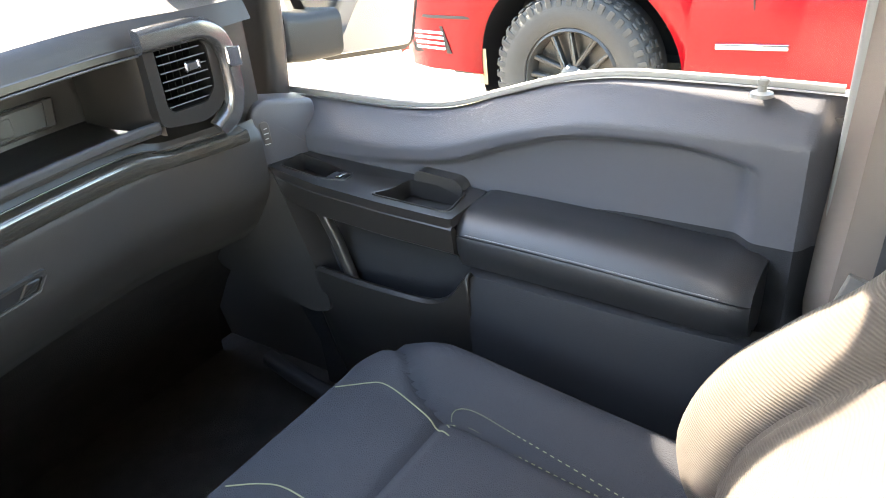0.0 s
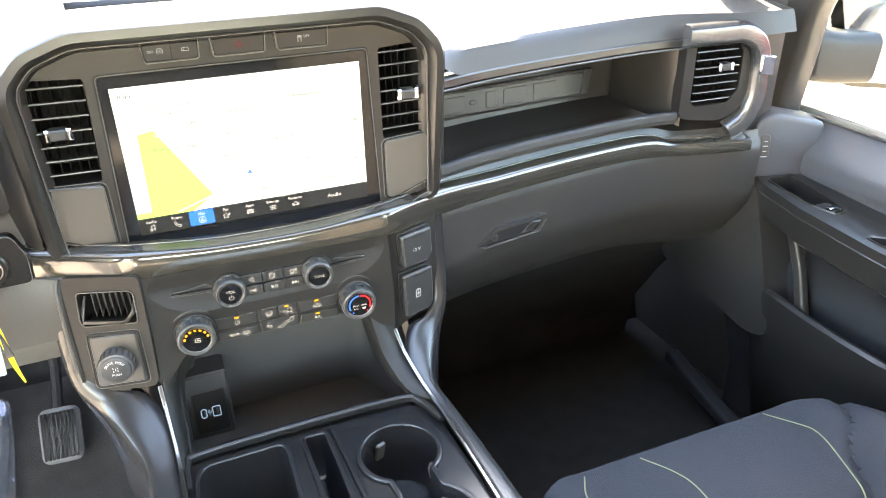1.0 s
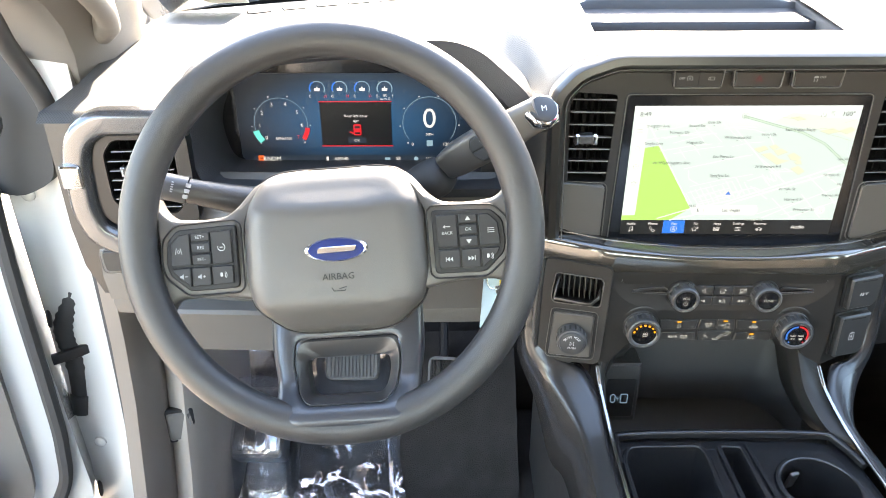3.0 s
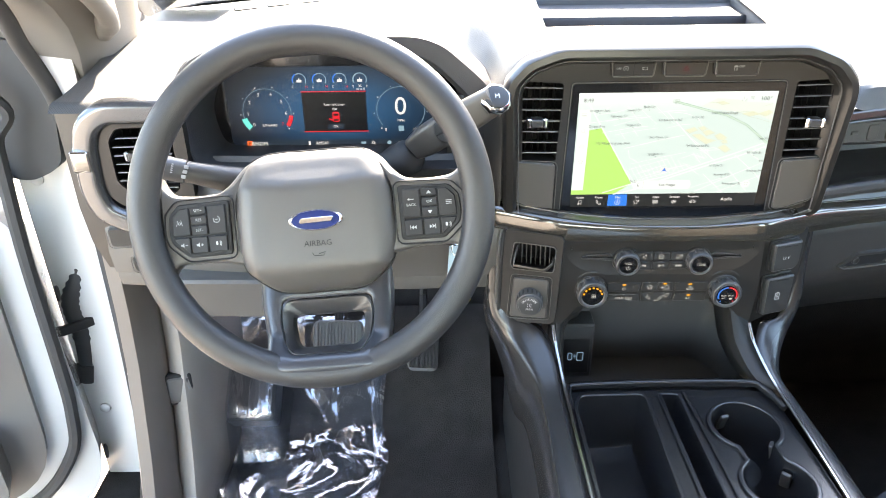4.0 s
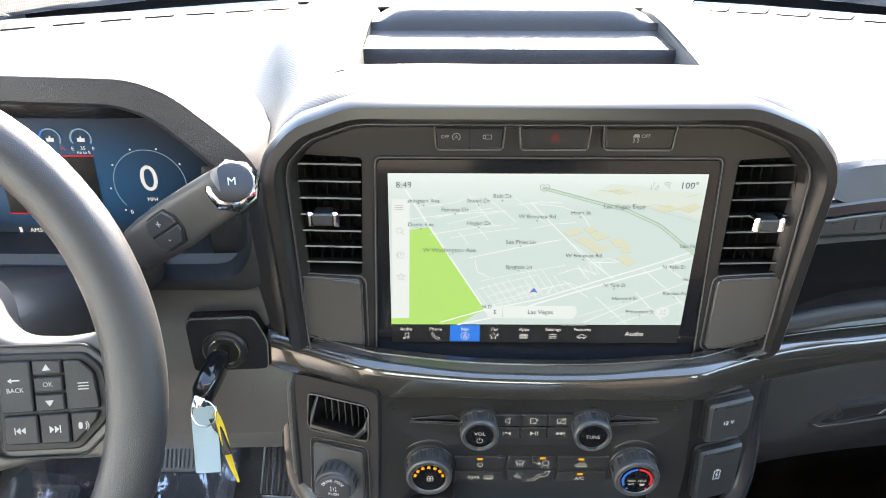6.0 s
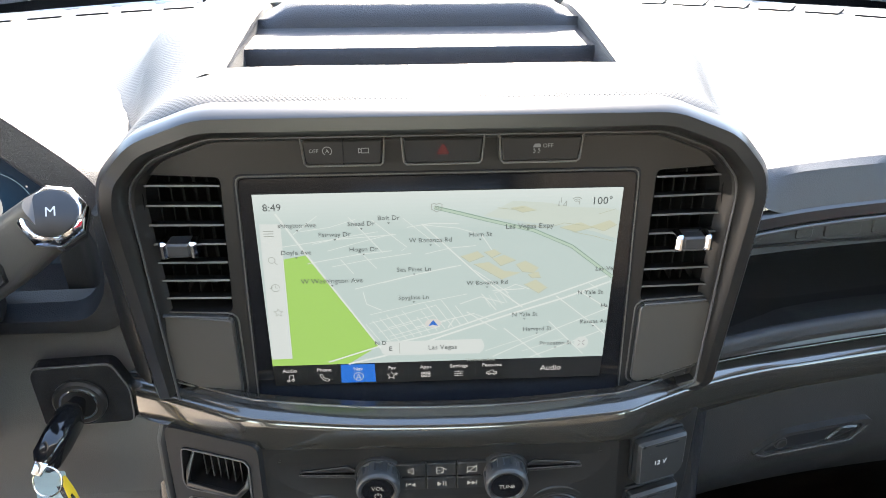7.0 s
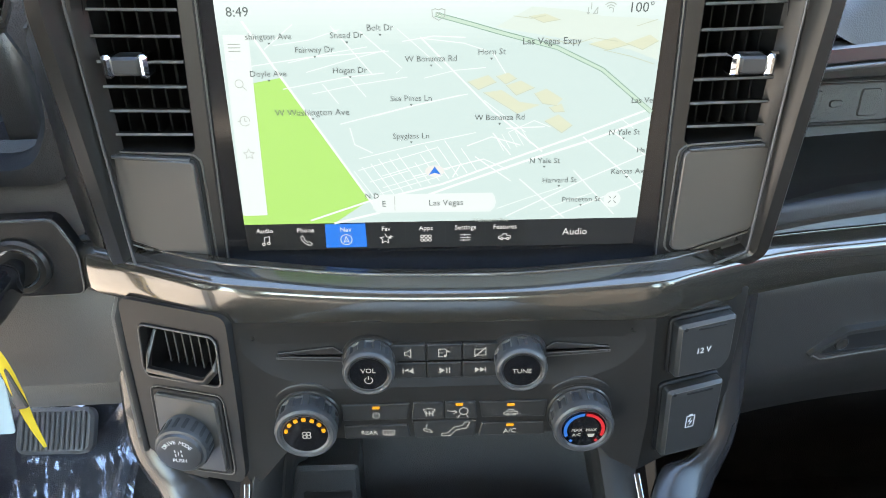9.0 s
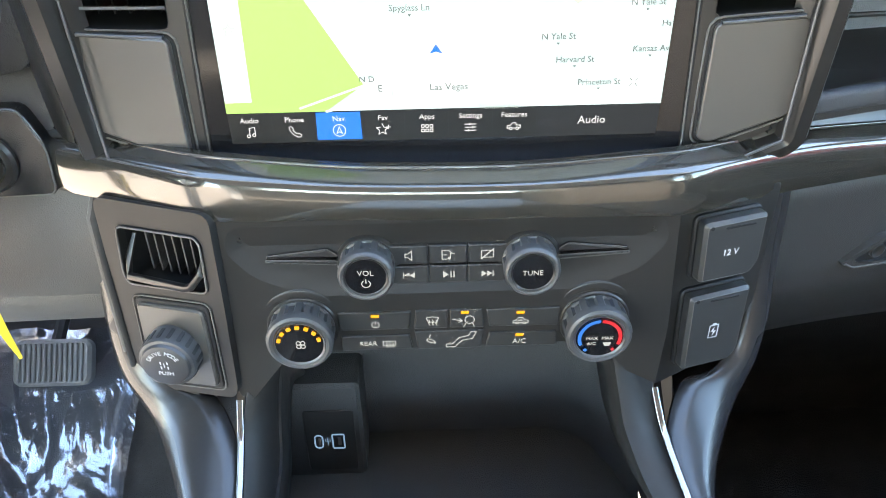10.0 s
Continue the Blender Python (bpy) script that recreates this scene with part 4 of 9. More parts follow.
def vent(label, pts, M, rows_, knob_uv, slat_x, group="dash air vents", x_pad=0.0):
    """An air vent: frame, dark duct, silver-edged slats, upright vanes and a chromed tab."""
    c = M.translation
    v = thing("air_vent", c, label, "air vent", group)
    b = bmesh.new()
    r0, r1, r2 = ring(b, pts, M, 0.001), ring(b, inset(pts, 0.001), M, -0.012), ring(b, inset(pts, 0.004), M, -0.055)
    bridge(b, r0, r1)
    bridge(b, r1, r2)
    cap(b, r2)
    part("duct", b, DUCT, v)
    for (x0, y0), (x1, y1) in rows_:
        b = bmesh.new()
        d = Vector((x1 - x0, y1 - y0)).normalized()
        n = Vector((-d.y, d.x))
        q = [(x0, y0, -0.0005), (x1, y1, -0.0005), (x1, y1 - 0.0015, -0.010), (x0, y0 - 0.0015, -0.010)]
        top = [b.verts.new(M @ Vector(p)) for p in q]
        bot = [b.verts.new(M @ (Vector(p) + Vector((0, -0.0016, 0)))) for p in q]
        cap(b, top)
        cap(b, list(reversed(bot)))
        bridge(b, top, bot)
        slat = part("slat", b, DUCT, v)
        b = bmesh.new()
        e = [b.verts.new(M @ Vector(p)) for p in ((x0, y0 + 0.0003, 0.0), (x1, y1 + 0.0003, 0.0), (x1, y1 - 0.0011, 0.0004), (x0, y0 - 0.0011, 0.0004))]
        cap(b, e)
        part("slat_edge", b, EDGE_SILVER, slat, smooth=False)
    ys = [p[1] for p in pts]
    for k in range(6):
        x = slat_x[0] + (slat_x[1] - slat_x[0]) * (k + 0.5) / 6
        b = bmesh.new()
        h = max(ys) - min(ys) - 0.006
        slab(b, rrect(0.0012, h, 0.0004, 1), M @ pose(x, (max(ys) + min(ys)) / 2, -0.024), 0.02, 0.0003)
        part("vane", b, DUCT, v)
    ku, kv = knob_uv
    b = bmesh.new()
    slab(b, rrect(0.016, 0.0105, 0.002), M @ pose(ku, kv, 0.010), 0.014, 0.0015)
    tab = part("tab", b, BUTTON, v, "ribbed vent tab with chromed ends")
    for s in (-1, 1):
        b = bmesh.new()
        slab(b, rrect(0.0056, 0.0130, 0.0020), M @ pose(ku + s * 0.0100, kv, 0.0108), 0.013, 0.0020)
        part("chrome_end", b, CHROME, tab)
    return v


def local(pts, cx, cz):
    return [(x - cx, z - cz) for x, z in pts]


cz = 1.481
rows_l = [((-0.1935 - 0.0011 * k - (-0.172), 1.5255 - cz - 0.0143 * k + 0.001), (-0.1445 - 0.0006 * k - (-0.172), 1.5255 - cz - 0.0143 * k)) for k in range(7)]
vent("black air vent beside the centre screen with a chromed tab", local(VENT_L, -0.172, cz), face(-0.172, 0, cz), rows_l, (-0.004, 0.001), (-0.026, 0.026))
rows_r = [((0.1487 - 0.1725, 1.5255 - cz - 0.0143 * k), (0.1942 + 0.0011 * k - 0.1725, 1.5255 - cz - 0.0143 * k + 0.001)) for k in range(7)]
vent("black air vent beside the centre screen with a chromed tab", local(VENT_R, 0.1725, cz), face(0.1725, 0, cz), rows_r, (0.006, -0.003), (-0.022, 0.026))

for nm, pts in (("l", [(-0.2005, 1.4265), (-0.1485, 1.4235), (-0.149, 1.3565), (-0.156, 1.354), (-0.200, 1.371), (-0.2045, 1.380)]), ("r", [(0.2005, 1.4275), (0.149, 1.4245), (0.149, 1.3575), (0.156, 1.355), (0.200, 1.371), (0.2045, 1.380)])):
    bm = bmesh.new()
    PB = Matrix.Translation((-0.176, 0, 1.39)) @ pose(0, 0, 0, 0, 0, -5) @ Matrix.Translation((0.176, 0, -1.39)) @ F0 if nm == "l" else F0
    slab(bm, rounded(pts, 0.004), PB, 0.010, 0.0008, 0.0034)
    bp = part("blank_panel", bm, PAD_PANEL, dash, "smooth plain panel under the vent")
    bm = bmesh.new()
    (xa, za), (xb, zb2) = pts[0], pts[1]
    sg = 1 if xb > xa else -1
    sweep(bm, [F0 @ Vector((xa + sg * 0.003, za + 0.0006, 0.002)), F0 @ Vector((xb - sg * 0.003, zb2 + 0.0006, 0.002))], rrect(0.002, 0.004, 0.0005, 1), up=(0, -1, 0))
    part("bright_edge", bm, EDGE_SILVER, bp)
    bm = bmesh.new()
    slab(bm, inset(rounded(pts, 0.005), -0.002), F0, 0.006, 0.0006, 0.0006)
    part("panel_gap", bm, DEEP, dash)
    outline("panel_edge", inset(rounded(pts, 0.005), -0.0032), F0, 0.0004, bp, GREY, 0.0012)

screen = thing("touchscreen", (0, 0.0, 1.33), "wide touchscreen showing a pale street map", "touchscreen")
bm = bmesh.new()
slab(bm, rounded([(-0.1325, 1.5305), (-0.1385, 1.338), (-0.1345, 1.3325), (0.1365, 1.3325), (0.1405, 1.338), (0.1345, 1.5305)], 0.005), F0, 0.012, 0.0008, 0.0012)
part("glass_front", bm, PIANO, screen, "glossy black screen glass")
bm = bmesh.new()
slab(bm, rounded([(-0.1355, 1.533), (-0.1415, 1.337), (-0.1365, 1.329), (0.1385, 1.329), (0.1435, 1.337), (0.1375, 1.533)], 0.006), F0, 0.008, 0.0006, 0.0006)
part("screen_gasket", bm, DEEP, screen)
outline("screen_edge", rounded([(-0.1335, 1.5315), (-0.1395, 1.3375), (-0.1350, 1.3315), (0.1370, 1.3315), (0.1415, 1.3375), (0.1355, 1.5315)], 0.005), F0, 0.0010, screen, GREY, 0.0010)
# the picture: u from 0 to 1 across, v from 0 to 1 up the map
SC_Y = 0.0020


def scr(u, v):
    return (-0.125 + 0.25 * u + 0.001 * v, 1.380 + 0.139 * v)


def pic(name, uv, material, w=0.0):
    b = bmesh.new()
    flat(b, [scr(u, v) for u, v in uv], F0, SC_Y + w)
    return part(name, b, material, screen, smooth=False)


def road(uv, width, material, w):
    pts = [Vector(scr(u, v)) for u, v in uv]
    b = bmesh.new()
    left, right = [], []
    for i, p in enumerate(pts):
        d = (pts[min(i + 1, len(pts) - 1)] - pts[max(i - 1, 0)]).normalized()
        n = Vector((-d.y, d.x)) * width / 2
        left.append(b.verts.new(F0 @ Vector((p.x + n.x, p.y + n.y, SC_Y + w))))
        right.append(b.verts.new(F0 @ Vector((p.x - n.x, p.y - n.y, SC_Y + w))))
    bridge(b, left, right, closed=False)
    part("road", b, material, screen, smooth=False)


def strokes(name, lines, material, w, width=0.0005, parent=None):
    """Fine drawn lines on the screen; each line is a run of (x, z) points."""
    b = bmesh.new()
    for line in lines:
        for p, q in zip(line, line[1:]):
            p, q = Vector(p), Vector(q)
            d = (q - p).normalized() * width / 2
            n = Vector((-d.y, d.x))
            flat(b, [tuple(p - d + n), tuple(p - d - n), tuple(q + d - n), tuple(q + d + n)], F0, SC_Y + w)
    return part(name, b, material, parent or screen, smooth=False)


def loop(pts):
    return list(pts) + [pts[0]]


def star(x, z, r, r2):
    return [(x + (r if k % 2 == 0 else r2) * math.sin(k * math.pi / 5), z + (r if k % 2 == 0 else r2) * math.cos(k * math.pi / 5)) for k in range(10)]


def words(s, u, v, size=0.0052, material=G_INK, align='CENTER', w=0.0012):
    x, z = scr(u, v)
    lettering(s, size, face(x, -(SC_Y + w), z), material, screen, align)


pic("map_field", [(0, 0), (1, 0), (1, 1), (0, 1)], G_MAP)
for k in range(10):
    pic("map_sky", [(0, 0.80 + 0.02 * k), (1, 0.80 + 0.02 * k), (1, 0.80 + 0.02 * (k + 1) if k < 9 else 1), (0, 0.80 + 0.02 * (k + 1) if k < 9 else 1)], glow("screen_sky_%d" % k, srgb(202 + 2.4 * k, 224 + 1.8 * k, 226 + 1.9 * k)), 0.0001)
pic("park", [(0.0, 0.0), (0.228, 0.0), (0.320, 0.113), (0.131, 0.669), (0.065, 0.648), (0.062, 0.05), (0.0, 0.05)], G_PARK, 0.0002)
road([(0.056, 0.898), (0.131, 0.669), (0.320, 0.113), (0.333, 0.071)], 0.0013, G_ROAD, 0.0003)
road([(0.168, 0.015), (0.317, 0.106), (0.499, 0.183), (0.689, 0.310), (0.83, 0.40), (0.999, 0.517)], 0.0012, G_ROAD, 0.0003)
road([(0.227, -0.001), (0.338, 0.047), (0.515, 0.166), (0.712, 0.291), (0.864, 0.38), (0.998, 0.474)], 0.0014, G_ROAD, 0.0003)
road([(0.451, 0.827), (0.62, 0.514), (0.744, 0.329)], 0.0009, G_ROAD, 0.0003)
north_roads = (((0.067, 0.718), (0.197, 0.751), (0.379, 0.772)), ((0.132, 0.621), (0.276, 0.667), (0.368, 0.683)), ((0.167, 0.882), (0.099, 0.785)), ((0.251, 0.874), (0.342, 0.674)), ((0.315, 0.853), (0.409, 0.701), (0.394, 0.681)), ((0.41, 0.81), (0.481, 0.83), (0.553, 0.823)), ((0.224, 0.64), (0.258, 0.556)), ((0.286, 0.667), (0.323, 0.584)), ((0.66, 0.637), (0.616, 0.761)))
mid_roads = (((0.259, 0.467), (0.429, 0.542), (0.545, 0.586)), ((0.281, 0.45), (0.29, 0.375), (0.332, 0.335)), ((0.58, 0.311), (0.67, 0.193)), ((0.547, 0.281), (0.526, 0.215)), ((0.428, 0.222), (0.602, 0.299)), ((0.622, 0.418), (0.667, 0.316)), ((0.654, 0.437), (0.746, 0.442)), ((0.56, 0.36), (0.62, 0.40), (0.69, 0.36)))
south_roads = (((0.825, 0.238), (0.938, 0.02)), ((0.841, 0.393), (0.963, 0.205), (0.999, 0.14)), ((0.692, 0.202), (0.811, 0.007)), ((0.662, 0.019), (0.85, 0.19), (0.992, 0.305)), ((0.777, 0.009), (0.999, 0.179)), ((0.907, 0.421), (0.999, 0.304)))
for uv in north_roads:
    road(uv, 0.0006, G_ROAD, 0.0003)
for uv in mid_roads:
    road(uv, 0.0007, G_ROAD, 0.0003)
for uv in south_roads:
    road(uv, 0.0008, G_ROAD, 0.0003)
# housing blocks between the two avenues
rng = random.Random(5)
for k in range(12):
    t = k / 11
    u0, v0 = 0.335 + 0.25 * t, 0.115 + 0.13 * t
    h = 0.10 + 0.06 * rng.random()
    road([(u0, v0), (u0 - 0.055 * h / 0.15, v0 + h)], 0.0005, G_ROAD, 0.00035)
for k in range(5):
    o = 0.028 * (k + 1)
    n = 0.10 + 0.12 * rng.random()
    u0 = 0.33 - 0.011 * k + 0.06 * rng.random()
    road([(u0, 0.115 + o), (u0 + n, 0.115 + o + n * 0.52)], 0.0005, G_ROAD, 0.00036)
for k in range(5):
    road([(0.650 + 0.016 * k, 0.335 + 0.008 * k), (0.628 + 0.016 * k, 0.405 + 0.006 * k)], 0.0004, G_ROAD, 0.00036)
HWY = [(0.485, 0.915), (0.56, 0.878), (0.635, 0.839), (0.762, 0.778), (0.872, 0.684), (0.999, 0.50)]
road(HWY, 0.0027, G_HIGHWAY, 0.0004)
road(HWY, 0.0018, G_LANE, 0.0006)
x, z = scr(0.492, 0.915)
shield = strokes("route_shield", [loop([(x - 0.0036, z + 0.0024), (x - 0.0018, z + 0.0030), (x, z + 0.0024), (x + 0.0018, z + 0.0030), (x + 0.0036, z + 0.0024), (x + 0.0034, z - 0.0012), (x, z - 0.0032), (x - 0.0034, z - 0.0012)])], G_INKDIM, 0.0009, 0.0005)
lettering("95", 0.0034, face(x, -(SC_Y + 0.0012), z), G_INKDIM, shield)
blocks_a = (((0.56, 0.642), (0.607, 0.669), (0.626, 0.639), (0.585, 0.608)), ((0.626, 0.663), (0.654, 0.678), (0.673, 0.653), (0.648, 0.63)), ((0.65, 0.625), (0.683, 0.644), (0.716, 0.613), (0.674, 0.582)), ((0.597, 0.595), (0.64, 0.605), (0.683, 0.553), (0.732, 0.539), (0.679, 0.502), (0.652, 0.533)), ((0.717, 0.588), (0.744, 0.608), (0.784, 0.564), (0.77, 0.535), (0.737, 0.545)))
blocks_b = (((0.754, 0.527), (0.783, 0.543), (0.791, 0.508), (0.766, 0.506)), ((0.745, 0.468), (0.777, 0.496), (0.812, 0.447), (0.788, 0.414)), ((0.695, 0.903), (0.731, 0.913), (0.764, 0.889), (0.727, 0.878)), ((0.835, 0.791), (0.892, 0.816), (0.926, 0.787), (0.879, 0.765)), ((0.92, 0.791), (0.972, 0.825), (0.993, 0.8), (0.959, 0.765)))
for uv in blocks_a + blocks_b:
    pic("building", uv, G_BLOCK, 0.0004)
    strokes("building_edge", [[scr(*q) for q in uv[-2:] + uv[:1]]], G_BLOCKEDGE, 0.0006, 0.0004)
# pale developed land beyond the expressway
pic("land", [(0.62, 0.862), (0.70, 0.940), (0.80, 0.925), (0.86, 0.900), (0.96, 0.890), (0.998, 0.875), (0.998, 0.72), (0.93, 0.765), (0.84, 0.80), (0.77, 0.815)], G_LAND, 0.00015)
for run in (((0.735, 0.815), (0.80, 0.79), (0.845, 0.815), (0.90, 0.80)), ((0.66, 0.905), (0.70, 0.895), (0.73, 0.905)), ((0.87, 0.765), (0.93, 0.74), (0.99, 0.705)), ((0.94, 0.86), (0.985, 0.885))):
    strokes("land_edge", [[scr(*q) for q in run]], G_BLOCKEDGE, 0.0005, 0.0004)
# fainter lanes between the labelled streets
for run in (((0.19, 0.69), (0.29, 0.74), (0.37, 0.775)), ((0.15, 0.73), (0.24, 0.765), (0.33, 0.79)), ((0.12, 0.80), (0.20, 0.82), (0.27, 0.86)), ((0.20, 0.60), (0.30, 0.635), (0.42, 0.665)), ((0.46, 0.66), (0.53, 0.69), (0.60, 0.70)), ((0.34, 0.50), (0.44, 0.545), (0.56, 0.59)), ((0.40, 0.86), (0.50, 0.70)), ((0.60, 0.56), (0.70, 0.42)), ((0.66, 0.42), (0.72, 0.47), (0.76, 0.44)), ((0.30, 0.31), (0.44, 0.37), (0.58, 0.42)), ((0.60, 0.30), (0.66, 0.25)), ((0.46, 0.82), (0.55, 0.80), (0.60, 0.77)), ((0.93, 0.47), (0.96, 0.43)), ((0.75, 0.05), (0.88, 0.13)), ((0.64, 0.06), (0.70, 0.10), (0.80, 0.16))):
    strokes("lane", [[scr(*q) for q in run]], G_ROAD, 0.00034, 0.0005)
pic("side_menu", [(0.002, 0.046), (0.062, 0.048), (0.068, 0.844), (0.011, 0.846)], G_PANEL, 0.0007)
for v in (0.808, 0.794, 0.780):
    pic("menu_line", [(0.020, v - 0.002), (0.047, v - 0.002), (0.047, v + 0.002), (0.020, v + 0.002)], G_INKDIM, 0.0009)
x, z = scr(0.036, 0.644)
strokes("menu_icon", [loop(circle(0.0023, 18, x - 0.0005, z + 0.0005)), [(x + 0.0012, z - 0.0012), (x + 0.0032, z - 0.0032)]], G_INKDIM, 0.0009, 0.0004)
x, z = scr(0.036, 0.488)
strokes("menu_icon", [circle(0.0029, 20, x, z)[:19], [(x, z + 0.0018), (x, z), (x + 0.0013, z)], [(x - 0.0040, z), (x - 0.0028, z - 0.0004), (x - 0.0022, z + 0.0008)]], G_INKDIM, 0.0009, 0.0004)
x, z = scr(0.036, 0.340)
strokes("menu_icon", [loop(star(x, z, 0.0033, 0.0016))], G_INKDIM, 0.0009, 0.0004)
pic("place_bar", [(0.338, 0.050), (0.622, 0.046), (0.632, 0.065), (0.636, 0.092), (0.632, 0.120), (0.626, 0.139), (0.335, 0.139), (0.328, 0.115), (0.326, 0.094), (0.328, 0.070)], G_PANEL, 0.0007)
x, z = scr(0.929, 0.096)
b = bmesh.new()
flat(b, circle(0.0054, 24, x, z), F0, SC_Y + 0.0007)
zb_ = part("zoom_button", b, G_PANEL, screen, smooth=False)
b = bmesh.new()
for sx in (-1, 1):
    for sy in (-1, 1):
        flat(b, [(x + sx * 0.0006, z + sy * 0.0009), (x + sx * 0.0009, z + sy * 0.0006), (x + sx * 0.0026, z + sy * 0.0023), (x + sx * 0.0023, z + sy * 0.0026)], F0, SC_Y + 0.0009)
part("zoom_mark", b, G_INK, zb_, smooth=False)
x, z = scr(0.482, 0.247)
b = bmesh.new()
flat(b, [(x + 0.0058 * math.cos(a), z + 0.0038 * math.sin(a)) for a in [2 * math.pi * k / 20 for k in range(20)]], F0, SC_Y + 0.0006)
part("position_ring", b, G_WHITE, screen, smooth=False)
b = bmesh.new()
flat(b, [(x, z + 0.0030), (x - 0.0036, z - 0.0022), (x, z - 0.0010), (x + 0.0036, z - 0.0022)], F0, SC_Y + 0.0010)
part("position_arrow", b, G_BLUE, screen, smooth=False)
for s, u, v in (("shington Ave", 0.112, 0.836), ("Bolt Dr", 0.361, 0.866), ("Snead Dr", 0.286, 0.838), ("Fairway Dr", 0.212, 0.782), ("Hogan Dr", 0.289, 0.697), ("W Bonanza Rd", 0.475, 0.740), ("Horn St", 0.613, 0.765), ("Doyle Ave", 0.103, 0.687), ("W Washington Ave", 0.196, 0.521), ("Sea Pines Ln", 0.428, 0.576), ("Spyglass Ln", 0.426, 0.411), ("W Bonanza Rd", 0.637, 0.488), ("N Yale St", 0.939, 0.413), ("N Yale St", 0.751, 0.288), ("Harvard St", 0.791, 0.195), ("Princeton St", 0.850, 0.100), ("Kansas Av", 0.958, 0.232), ("N D", 0.326, 0.133)):
    words(s, u, v, 0.0054 if s == "W Washington Ave" else 0.0049)
    if s == "N D":
        continue
    b = bmesh.new()
    x, z = scr(u, v - 0.024)
    flat(b, [(x - 0.0009, z), (x, z - 0.0013), (x + 0.0009, z)], F0, SC_Y + 0.0011)
    part("place_mark", b, G_INK, screen, smooth=False)
words("Las Vegas Expy", 0.749, 0.805, 0.0055)
words("Las Ve", 0.972, 0.553, 0.0049)
words("8:49", 0.050, 0.932, 0.0074)
words("100°", 0.944, 0.932, 0.0078)
words("Las Vegas", 0.510, 0.095, 0.0056)
words("E", 0.355, 0.094, 0.0056)
pic("bar_split", [(0.381, 0.060), (0.3825, 0.060), (0.3825, 0.130), (0.381, 0.130)], G_INKDIM, 0.0009)
words("Vermont Ave", 0.625, 0.006, 0.0040, G_INKDIM)
words("Ha", 0.985, 0.33, 0.0046)
words("Audio", 0.842, -0.063, 0.0066, G_WHITE)
x, z = scr(0.836, 0.929)
strokes("status_icon", [[(x - 0.0026, z - 0.0026), (x - 0.0026, z + 0.0006)], [(x - 0.0032, z - 0.0020), (x - 0.0026, z - 0.0026), (x - 0.0020, z - 0.0020)], [(x - 0.0010, z), (x - 0.0010, z + 0.0032)], loop([(x + 0.0004, z - 0.0024), (x + 0.0026, z - 0.0024), (x + 0.0026, z + 0.0008)])], G_INKDIM, 0.0009, 0.0005)
x, z = scr(0.875, 0.925)
strokes("status_icon", [[(x + r * math.cos(radians(a)), z + r * math.sin(radians(a))) for a in range(45, 136, 15)] for r in (0.0012, 0.0026, 0.0040)] + [[(x + 0.0016, z - 0.0012), (x + 0.0016, z + 0.0008)]], G_INKDIM, 0.0009, 0.0005)
pic("tab_bar", [(0.002, -0.135), (0.998, -0.135), (1.0, -0.002), (0.0, -0.002)], G_BARBLACK, -0.0004)
pic("audio_field", [(0.716, -0.135), (0.998, -0.135), (1.0, -0.002), (0.717, -0.002)], G_BARGREY, -0.0002)
pic("active_tab", [(0.202, -0.125), (0.307, -0.125), (0.305, -0.004), (0.203, -0.004)], G_BLUE, 0.0002)
for u in (0.101, 0.407, 0.509, 0.611, 0.714):
    pic("tab_line", [(u - 0.0008, -0.115), (u + 0.0008, -0.115), (u + 0.0008, -0.010), (u - 0.0008, -0.010)], G_BARLINE, 0.0002)
